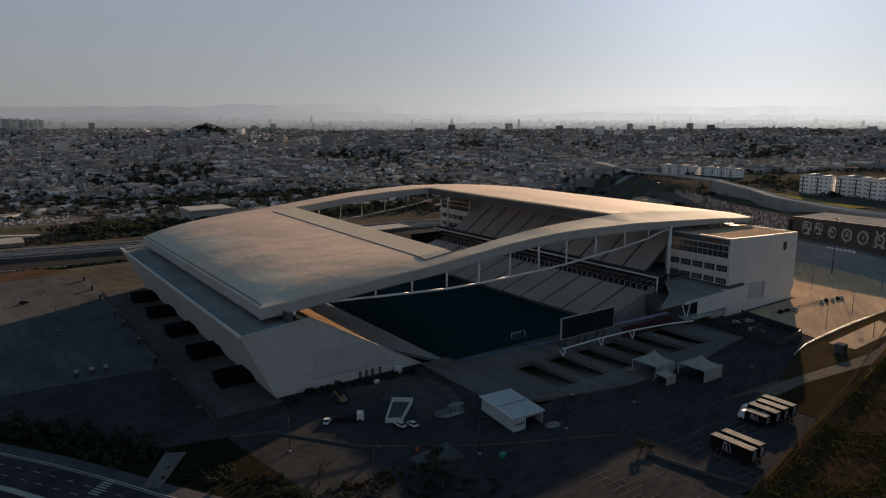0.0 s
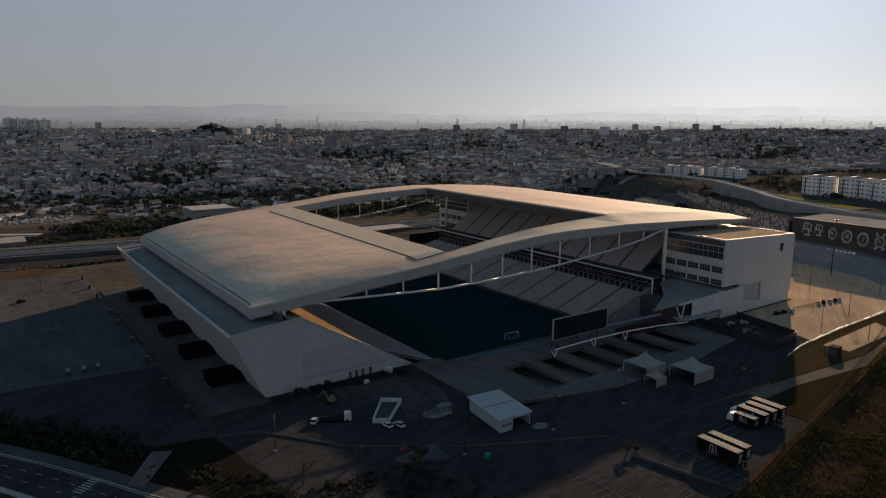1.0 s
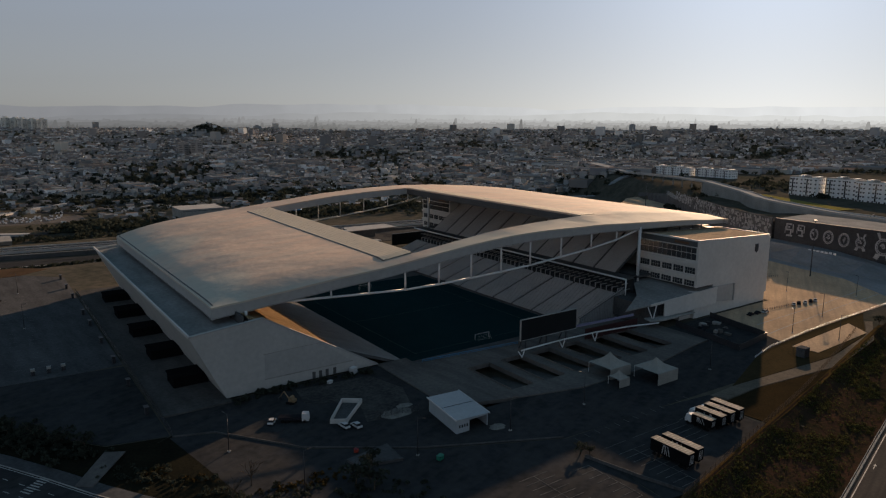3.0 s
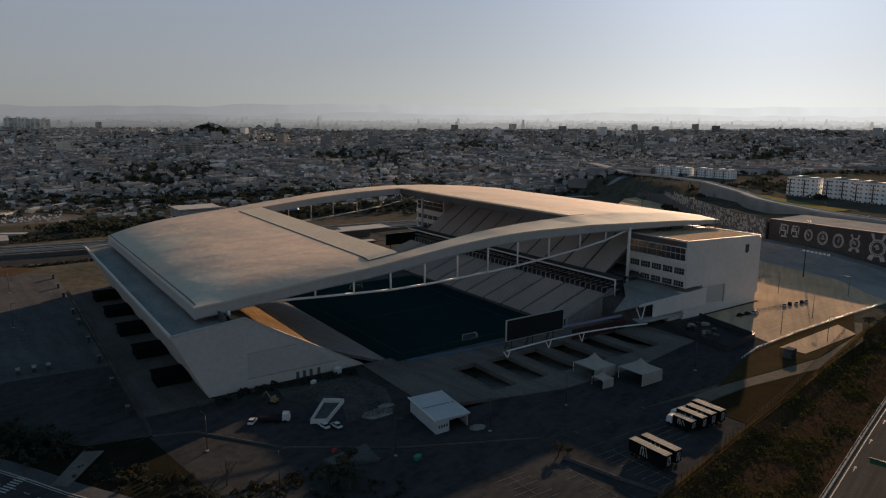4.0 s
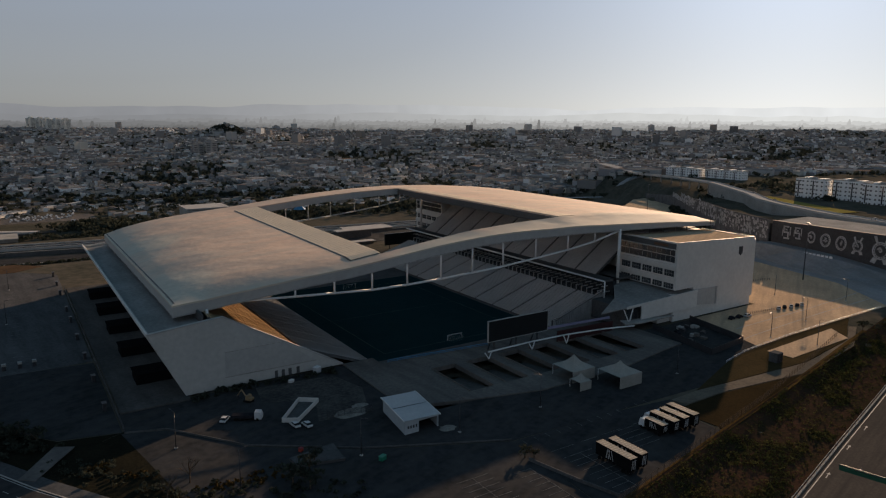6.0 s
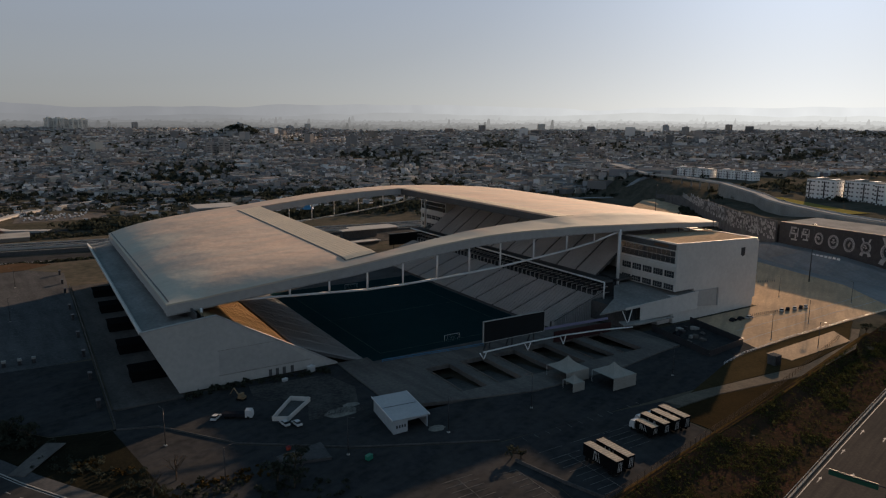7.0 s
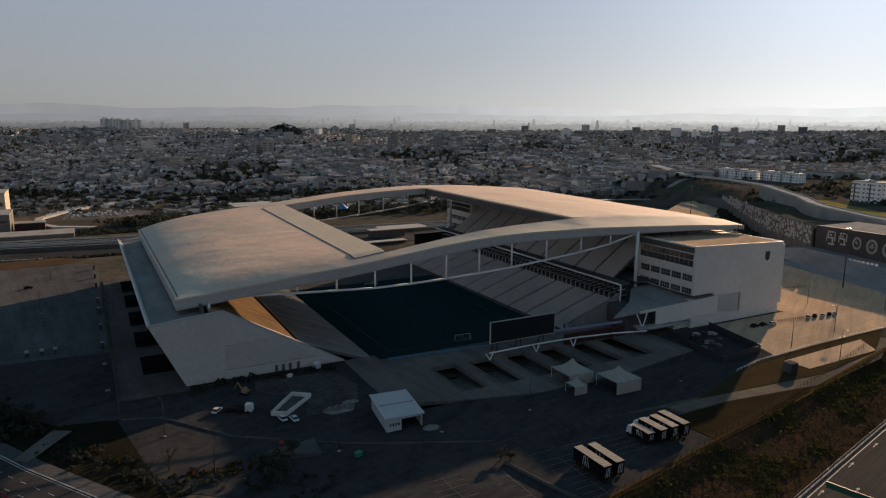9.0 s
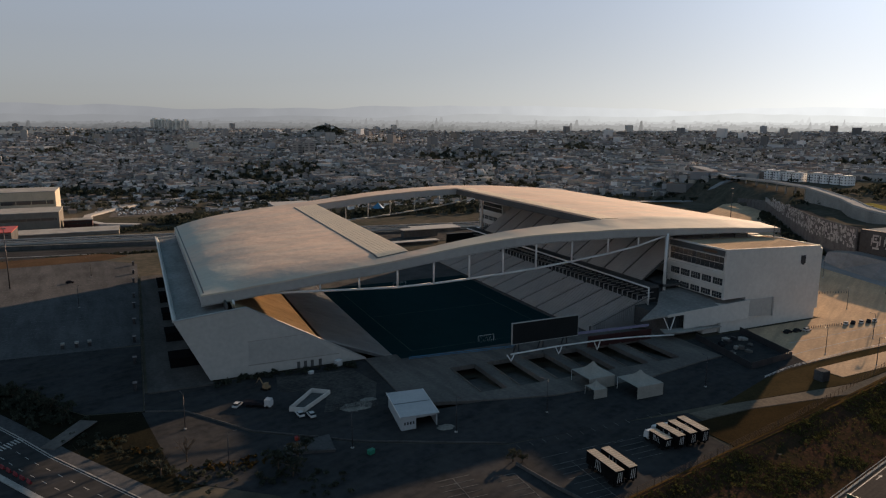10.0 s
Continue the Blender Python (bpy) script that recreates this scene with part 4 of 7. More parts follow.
# ---- forecourt ----
bm = bm_new()
slab(bm, [(58, 200.5), (79, 200.5), (79, 389), (58, 389)], -2.2, -0.9)
single("terrace", bm, TERRACE, "grey concrete terrace below the leaning wall", "terrace", "structure")
for k in range(5):
    y = 222 + 33.2 * k
    b = thing("entrance_box", (70, y, -0.9), "dark recessed entrance block on the terrace", "entrance", "entrances along the wall")
    bm = bm_new()
    prism(bm, [(66.2, y, -0.9), (78.2, y, -0.9), (76.8, y, 2.4), (66.2, y, 2.4)], (0, 9, 0))
    part("body", bm, BLACK_MATT, b)
    bm = bm_new()
    box(bm, 65.8, 78, y - 0.4, y + 9.4, 2.4, 2.8)
    part("lid", bm, BLACK_MATT, b)

# blue rail at the head of the pitch
bm = bm_new()
tube(bm, (149.5, 196.2, 0.0), (193, 192.2, 0.0), 0.14)
tube(bm, (149.5, 196.2, -0.6), (193, 192.2, -0.6), 0.1)
for k in range(12):
    tube(bm, (149.5 + k * 3.95, 196.2 - k * 0.364, -1.0), (149.5 + k * 3.95, 196.2 - k * 0.364, 0.0), 0.08, n=6)
single("blue_rail", bm, BLUE, "pale blue handrail behind the goal", "rail")
# low buildings and decks north of the stadium
for x0, x1, y0, y1, z1 in ((244, 274, 452, 461, 4.2), (262, 302, 470, 489, 1.0), (212, 262, 424, 431, 0.4)):
    n_b = thing("pavilion", ((x0 + x1) / 2, y0, -1.3), "low pavilion with a pale sunlit flat roof", "pavilion", "pavilions to the north")
    bm = bm_new()
    box(bm, x0 + 1, x1 - 1, y0 + 1, y1 - 1, -7, z1)
    part("wall", bm, DARK_CONCRETE, n_b)
    bm = bm_new()
    box(bm, x0, x1, y0, y1, z1, z1 + 0.5)
    part("roof", bm, PALE_CONCRETE, n_b, "pale flat roof")
far_screen = thing("big_screen", (270, 398, -1), "large black screen seen from its front", "screen")
bm = bm_new()
box(bm, 256, 285, 398, 399, 1.5, 9.5)
part("display", bm, SCREEN_BLACK, far_screen)
bm = bm_new()
for x in (260, 270, 281):
    tube(bm, (x, 399.3, 9), (x, 399.3, -6), 0.3)
part("prop", bm, STEEL_DARK, far_screen)
bm = bm_new()
ring = [bm.verts.new((292 + 7 * math.cos(k * math.pi / 3), 654 + 7 * math.sin(k * math.pi / 3), -4)) for k in range(6)]
apex = bm.verts.new((292, 654, 2))
for k in range(6):
    bm.faces.new((ring[k], ring[(k + 1) % 6], apex))
single("blue_tent", bm, BLUE, "blue peaked tent beyond the stadium", "tent")

# concourse with sunken stairs
bm = bm_new()
slab(bm, [(134.5, 204), (147, 204), (147, 196), (250, 196), (262, 186), (262, 181), (134.5, 181)], -2.2, -1.0)
pits = [(160 + 15.1 * k, 169.6 + 15.1 * k) for k in range(6)]
edges = [134.5] + [e for p in pits for e in p] + [262]
slab(bm, [(134.5, 157), (262, 157), (262, 152), (247, 150), (220, 145), (181.6, 145), (160, 150.3), (144.8, 155)], -2.2, -1.0)
concourse = single("concourse", bm, LOT, "stained concrete concourse with sunken stairwells", "concourse", "structure")
for a, b in zip(edges[::2], edges[1::2]):
    bm = bm_new()
    box(bm, a, b, 157, 181, -2.2, -1.0)
    part("bridge_slab", bm, LOT, concourse)
for a, b in pits:
    w = thing("stairwell", ((a + b) / 2, 168, -2.2), "sunken dark stairwell with a low kerb", "stairwell", "stairwells in the concourse")
    bm = bm_new()
    box(bm, a - 0.3, a, 157, 181, -1.0, -0.55)
    box(bm, b, b + 0.3, 157, 181, -1.0, -0.55)
    box(bm, a - 0.3, b + 0.3, 181, 181.4, -1.0, -0.55)
    part("kerb", bm, LOT, w)
    for i in range(12):
        bm = bm_new()
        box(bm, a, b, 157 + i * 2.0, 159.0 + i * 2.0, -7.4, -2.5 - 0.25 * i)
        part("step", bm, TERRACE, w)


def zone(name, pts, top, mat, label, category):
    n = len(pts)
    verts = [(x, y, top) for x, y in pts] + [(x, y, -1.9) for x, y in pts]
    area = sum(pts[i][0] * pts[(i + 1) % n][1] - pts[(i + 1) % n][0] * pts[i][1] for i in range(n))
    faces = []
    for tri in tessellate_polygon([[Vector(v) for v in verts[:n]]]):
        a, b, c = (Vector(verts[i]) for i in tri)
        faces.append(tuple(tri) if (b - a).cross(c - a).z > 0 else tuple(tri)[::-1])
    for i in range(n):
        j = (i + 1) % n
        faces.append((i, n + i, n + j, j) if area > 0 else (j, n + j, n + i, i))
    return raw(name, verts, faces, [mat], label, category, "structure")


zone("car_park_west", [(-95, 264), (44, 257), (56.5, 258), (56.5, 430), (38, 449), (-130, 442)], -1.34, OLD_LOT, "worn grey concrete car park with faded bays", "car park")
zone("yard_west", [(-60, 262), (56.5, 256), (56.5, 187), (40, 191), (13, 224), (-40, 250)], -1.38, ASPHALT, "dark asphalt yard", "yard")
zone("yard_front", [(57, 186.5), (57, 202), (134.5, 204), (134.5, 151), (262, 151), (262, 173), (299, 173), (299, 129), (258, 128), (230, 118.5), (150, 121.5), (112, 139.5), (85, 158.8), (68, 182)], -1.4, ASPHALT, "dark asphalt yard before the stadium", "yard")
zone("plaza_east", [(286, 133.4), (311, 135), (360, 136), (397, 136), (425, 175), (432, 205), (449, 270), (520, 336), (552, 358), (636, 450), (676, 521), (639, 518), (500, 425), (344.5, 425), (344.5, 173.5), (299, 173.5)], -1.36, PAVING, "sunlit pale concrete plaza", "plaza")
zone("road_east", [(397, 136), (425, 175), (432, 205), (449, 270), (520, 336), (552, 358), (636, 450), (676, 521), (700, 505), (672, 478), (598, 424), (494, 302), (464, 245), (462, 120), (430, 110)], -1.3, ROAD_GREY, "dark asphalt road below the painted wall", "road")
zone("lot_south", [(56, 186), (68, 181.4), (85, 158.2), (112, 139), (150, 121), (146.5, 84), (125, 70), (98, 88), (86, 120), (64, 137)], -1.42, ASPHALT, "asphalt car park with faded bay lines", "car park")
zone("dirt_patch", [(100, 199), (127, 196), (131, 180), (124, 161), (108, 163), (113, 178), (98, 186)], -1.34, DUST, "dusty grey dirt patch", "ground")
zone("truck_pad", [(149.5, 121.0), (186, 120.2), (212, 117), (212, 110.8), (206, 110.8), (206, 93), (175, 86.5), (155, 82.5), (147, 84)], -1.39, ASPHALT, "asphalt pad under the trucks", "yard")
zone("footpath", [(212, 116.4), (226, 116.9), (255, 114.5), (284, 112.3), (325, 118.2), (345, 128), (348, 126), (320, 113), (277, 106), (232, 111.4), (214, 111.2)], -1.3, PATH, "pale concrete footpath", "path")
zone("verge", [(226, 117.2), (258, 128.4), (275, 131.8), (311, 134.4), (360, 135.4), (344, 128), (325, 118.6), (284, 112.8), (255, 115)], -1.34, OLIVE, "dry brown grass verge", "grass")
zone("verge_low", [(206, 110.6), (232, 111), (277, 105.6), (320, 112.6), (321, 115.6), (252, 101), (208, 93)], -1.36, VERGE, "brown bare verge", "verge")
zone("yellow_verge", [(140, 80.5), (175, 87.4), (208, 94), (252, 102.2), (321, 117.2), (345, 122), (345, 120), (252, 100.4), (208, 92.3), (175, 85.6), (140, 78.4)], -1.28, DRY_GRASS, "strip of dry yellow grass", "verge")
zone("concrete_pad", [(283.6, 127.9), (335.3, 130.5), (327.5, 119.3), (284.5, 117.9)], -1.2, PAVING, "bare pale concrete pad", "pad")
zone("soil_strip", [(-130, 443), (7, 447), (36, 450), (51, 462), (35, 475), (-130, 463)], -1.3, SOIL, "strip of red-brown soil", "ground")
zone("rough_corner", [(-60, 259), (-40, 249.4), (13, 223.4), (40, 190.4), (56, 186.8), (36, 175.8), (44, 151.6), (60, 127), (84, 93), (70, 93), (40, 136), (10, 186), (-20, 230), (-60, 252)], -1.44, ROUGH_EARTH, "dark rough grass beside the road", "grass")
zone("dirt_corner", [(36, 176), (57, 187), (70, 138), (88, 132), (58, 132), (44, 152)], -1.425, ROUGH_EARTH, "dark rough grass corner", "grass")

# the road to the west
ROAD = [(-14, 236), (2.3, 213), (14.1, 196.3), (24.7, 179.3), (33, 165), (43.3, 149.5), (54, 133.5), (75, 100), (110, 45)]


def strip(name, line, off0, off1, z0, z1, mat, label, category, kind="structure"):
    """A long band beside a line in the plan, between two offsets to its right."""
    bm = bm_new()
    rows = []
    for i, (x, y) in enumerate(line):
        a, b = line[max(0, i - 1)], line[min(len(line) - 1, i + 1)]
        t = Vector((b[0] - a[0], b[1] - a[1], 0)).normalized()
        n = Vector((t.y, -t.x, 0))
        rows.append([bm.verts.new(Vector((x, y, z)) + n * o) for o, z in ((off0, z0), (off1, z0), (off1, z1), (off0, z1))])
    for a, b in zip(rows, rows[1:]):
        for k in range(4):
            bm.faces.new((a[k], b[k], b[(k + 1) % 4], a[(k + 1) % 4]))
    bm.faces.new(rows[0])
    bm.faces.new(rows[-1][::-1])
    return single(name, bm, mat, label, category, kind)


strip("road_west", ROAD, 0, 34, -1.9, -1.36, ASPHALT, "dark two-way asphalt road", "road")
strip("kerb_west", ROAD, -0.3, 0.0, -1.9, -1.22, CONCRETE, "pale road kerb", "kerb")
strip("pavement_west", ROAD, -4.5, -0.4, -1.9, -1.28, OLD_LOT, "worn pavement beside the road", "pavement")
strip("edge_line", ROAD, 0.4, 0.65, -1.4, -1.352, PAINT_LINE, "white road edge line", "road marking")
strip("median", ROAD, 12.4, 14.0, -1.4, -1.15, CONCRETE, "low concrete median", "median")
for off in (4.3, 8.3, 18.0, 22.0):
    for i in range(26):
        f = i / 26 * (len(ROAD) - 1)
        k = int(f)
        a, b = Vector((*ROAD[k], 0)), Vector((*ROAD[k + 1], 0))
        t = (b - a).normalized()
        p = a.lerp(b, f - k) + Vector((t.y, -t.x, 0)) * off
        bm = bm_new()
        n = Vector((t.y, -t.x, 0)) * 0.09
        prism(bm, [tuple(p - n + Vector((0, 0, -1.38))), tuple(p + n + Vector((0, 0, -1.38))), tuple(p + n + t * 2.2 + Vector((0, 0, -1.38))), tuple(p - n + t * 2.2 + Vector((0, 0, -1.38)))], (0, 0, 0.03))
        single("lane_dash", bm, PAINT_LINE, "white lane dash on asphalt", "road marking", "structure", "lane dashes")
for k in range(9):
    bm = bm_new()
    c = Vector((19.6 + 0.75 * k, 175.2 + 0.72 * k, -1.38))
    t = Vector((0.55, -0.83, 0))
    n = Vector((0.83, 0.55, 0)) * 0.22
    prism(bm, [tuple(c - n - t * 1.6), tuple(c + n - t * 1.6), tuple(c + n + t * 1.6), tuple(c - n + t * 1.6)], (0, 0, 0.035))
    single("crossing_bar", bm, PAINT_LINE, "white zebra crossing bar", "road marking", "structure", "zebra crossing")
bm = bm_new()
prism(bm, [(30.0, 171.2, -1.3), (33.6, 168.2, -1.3), (43.8, 182.4, -0.7), (39.0, 185.2, -0.7)], (0, 0, 0.22))
single("access_ramp", bm, LOT, "worn concrete access ramp", "ramp", "structure")

# bay lines of the car parks
for row in range(7):
    for k in range(20):
        px, py = (-34, -22, -10, 2, 12, 22, 30)[row], 272 + k * 6.4
        bm = bm_new()
        box(bm, px, px + 4.6, py, py + 0.16, -1.36, -1.33)
        single("bay_line", bm, BAY_PAINT, "faded white bay line on concrete", "road marking", "structure", "bay lines west")
def bay_row(x0, x1, ys, spine, group):
    """Thin bay lines across a row, with the line that joins them."""
    for y in ys:
        bm = bm_new()
        box(bm, x0, x1, y - 0.06, y + 0.06, -1.405, -1.355)
        single("bay_line", bm, BAY_PAINT, "faded white bay line on asphalt", "road marking", "structure", group)
    if spine:
        bm = bm_new()
        box(bm, spine - 0.06, spine + 0.06, min(ys), max(ys), -1.405, -1.352)
        single("bay_line", bm, BAY_PAINT, "faded white line along a row of bays", "road marking", "structure", group)


bay_row(138.8, 143.6, np.arange(88.5, 107, 2.55), 143.7, "bay lines south")
bay_row(123.0, 132.7, np.arange(84.8, 111, 2.55), 127.9, "bay lines south")
bay_row(154.9, 160.8, np.arange(85.4, 107, 2.55), 160.9, "bay lines under the trucks")
bay_row(160.9, 165.6, np.arange(90.5, 107, 2.55), 0, "bay lines under the trucks")
for xa in (154.3, 166.0, 172.8, 187.3):
    bay_row(xa, xa + 8.8, [110.4], 0, "lane lines beside the trucks")
bay_row(178.0, 186.5, np.arange(99.5, 110, 2.55), 0, "bay lines under the trucks")
for k in range(13):
    xa = 152.0 + k * 4.3
    bm = bm_new()
    box(bm, xa, xa + 0.14, 117.6 + 0.09 * k, 119.8 + 0.09 * k, -1.405, -1.355)
    single("bay_line", bm, BAY_PAINT, "short faded bay tick on asphalt", "road marking", "structure", "bay ticks along the yard")


# ---- highway and its bank ----
HW = [(60, 31.6), (120, 46.3), (200, 66), (236, 75), (300, 90.6), (400, 115)]
strip("highway", HW, 0.6, 21, -7.8, -6.5, HIGHWAY, "sunlit tan concrete highway", "road")
strip("highway_line", HW, 1.6, 1.85, -6.6, -6.49, PAINT_LINE, "white highway edge line", "road marking")
strip("highway_kerb", HW, 0.1, 0.6, -7.8, -6.35, CONCRETE, "pale concrete highway kerb", "kerb")


def guard_rail():
    g = thing("guard_rail", (199, 66, -6.3), "galvanised guard rail beside the highway", "guard rail")
    for (xa, ya), (xb, yb) in zip(HW[1:], HW[2:]):
        bm = bm_new()
        tube(bm, (xa, ya, -5.6), (xb, yb, -5.6), 0.11, n=6)
        part("rail", bm, CONCRETE, g)
    for x in np.arange(180, 330, 4):
        bm = bm_new()
        y = highway_edge(x)
        box(bm, x - 0.07, x + 0.07, y - 0.07, y + 0.07, -6.6, -5.5)
        part("post", bm, STEEL_DARK, g)


guard_rail()


def arrow(x, y):
    t = Vector((0.97, 0.2425, 0))
    n = Vector((-0.2425, 0.97, 0))
    p = Vector((x, y, -6.5))
    bm = bm_new()
    prism(bm, [tuple(p - n * 0.12), tuple(p + t * 2.6 - n * 0.12), tuple(p + t * 2.6 - n * 0.5), tuple(p + t * 4), tuple(p + t * 2.6 + n * 0.5), tuple(p + t * 2.6 + n * 0.12), tuple(p + n * 0.12)], (0, 0, 0.03))
    single("lane_arrow", bm, PAINT_LINE, "white lane arrow on the highway", "road marking", "structure", "lane arrows")


for x, y in ((214.5, 66.5), (254, 76), (254.5, 69.6), (224, 62.9), (236, 72)):
    arrow(x, y)


def sign_gantry():
    s = thing("road_sign", (206.5, 47, -6.5), "green overhead road sign on a grey mast", "road sign")
    bm = bm_new()
    tube(bm, (207, 46.2, -6.5), (207, 46.2, 4.2), 0.18)
    part("mast", bm, STEEL_DARK, s, "", True)
    bm = bm_new()
    tube(bm, (207, 46.2, 3.9), (204, 59, 3.9), 0.12)
    part("arm", bm, STEEL_DARK, s, "", True)
    bm = bm_new()
    prism(bm, [(206.7, 48, 2.6), (204.1, 58.5, 2.6), (204.1, 58.5, 4.2), (206.7, 48, 4.2)], (0.15, 0.04, 0))
    part("panel", bm, GREEN_SIGN, s, "dark green sign panel seen from behind")


sign_gantry()


def scrub():
    rng = np.random.RandomState(11)
    verts, faces = [], []
    made = 0
    while made < 11000:
        x = rng.uniform(95, 400)
        a, b = highway_edge(x) + 1.5, bank_top(x) - 0.8
        if b - a < 3:
            continue
        y = rng.uniform(a, b)
        if noise.noise(Vector((x / 16, y / 8, 1.5))) < 0.02 and rng.rand() < 0.85:
            continue
        r = rng.uniform(0.22, 0.75) * (1.9 if rng.rand() < 0.05 else 1)
        clump(rng, verts, faces, (x, y, height(x, y) + 0.35 + r * 0.35), r, 9)
        made += 1
    raw("scrub", verts, faces, [SCRUB], "low olive and rust scrub on a bank", "scrub", "stuff")


scrub()
verts = []
for x in np.arange(90, 401, 4):
    for k in range(9):
        y = highway_edge(x) + (bank_top(x) - highway_edge(x)) * k / 8
        verts.append((x, y, height(x, y) + 0.4 + 0.3 * noise.noise(Vector((x / 3, y / 3, 0)))))
n = len(np.arange(90, 401, 4))
bank = raw("bank", verts, [(i * 9 + j, (i + 1) * 9 + j, (i + 1) * 9 + j + 1, i * 9 + j + 1) for i in range(n - 1) for j in range(8)], [BANK_SOIL], "red-brown earth bank", "bank", "structure")
bank.data.shade_smooth()


def shed():
    s = thing("shed", (131, 150, -1.6), "white sheet-metal shed with an open bay", "shed")
    bm = bm_new()
    box(bm, 125.5, 125.8, 141, 159, -1.6, 2.9)
    box(bm, 136.7, 137, 141, 159, -1.6, 2.4)
    box(bm, 125.5, 137, 158.7, 159, -1.6, 2.7)
    box(bm, 125.8, 130.2, 141, 141.3, -1.6, 2.7)
    box(bm, 130.2, 136.7, 141, 141.3, 1.9, 2.5)
    part("wall", bm, SHEET_WALL, s)
    bm = bm_new()
    prism(bm, [(125.1, 140.5, 2.95), (137.4, 140.5, 2.45), (137.4, 140.5, 2.65), (125.1, 140.5, 3.15)], (0, 19, 0))
    part("roof", bm, SHED_ROOF, s, "blue-grey sheet roof")
    for k in range(4):
        bm = bm_new()
        box(bm, 126.4 + k * 0.9, 126.9 + k * 0.9, 140.94, 141.05, 0.2, 1.1)
        part("window", bm, GLASS, s)
    bm = bm_new()
    tube(bm, (125.1, 150, 3.2), (137.4, 150, 2.72), 0.06)
    part("roof_seam", bm, STEEL_DARK, s)
    for x, z in ((125.0, 3.0), (137.4, 2.5)):
        bm = bm_new()
        box(bm, x - 0.08, x + 0.08, 140.4, 159.6, z - 0.1, z + 0.3)
        part("verge_trim", bm, STEEL_WHITE, s)
    for ob in s.children:           # the long sides lean a little off the front
        for v in ob.data.vertices:
            v.co.x += (v.co.y + 9.0) * 0.13


shed()


def tent(x, y, half, eave, peak, base=-1.3):
    t = thing("tent", (x, y, base), "white peaked fabric marquee on thin poles", "tent", "white tents")
    bm = bm_new()
    n = 8
    ring = []
    for i in range(n + 1):
        f = i / n
        r = half * (1 - f) ** 1.0
        z = eave + (peak - eave) * (f ** 1.9)
        r = max(r, 0.12)
        ring.append([bm.verts.new((x + sx * r, y + sy * r, z)) for sx, sy in ((-1, -1), (1, -1), (1, 1), (-1, 1))])
    for a, b in zip(ring, ring[1:]):
        for k in range(4):
            bm.faces.new((a[k], a[(k + 1) % 4], b[(k + 1) % 4], b[k]))
    bm.faces.new(ring[-1])
    part("canopy", bm, TENT, t)
    for x0, x1, y0, y1 in ((-1, 1, -1, -0.99), (0.99, 1, -1, 1)):
        bm = bm_new()
        box(bm, x + x0 * half, x + x1 * half, y + y0 * half, y + y1 * half, base, eave)
        part("side_cloth", bm, TENT, t)
    for sx, sy in ((-1, -1), (1, -1), (1, 1), (-1, 1)):
        bm = bm_new()
        tube(bm, (x + sx * half * 0.97, y + sy * half * 0.97, base), (x + sx * half * 0.97, y + sy * half * 0.97, eave), 0.07)
        part("pole", bm, STEEL_WHITE, t)


tent(199.2, 149, 5.3, 2.9, 6.9, -1.0)
tent(209.5, 136.8, 5.35, 2.9, 6.4)
tent(194.0, 140, 2.6, 1.7, 4.1)


rng_t = np.random.RandomState(77)


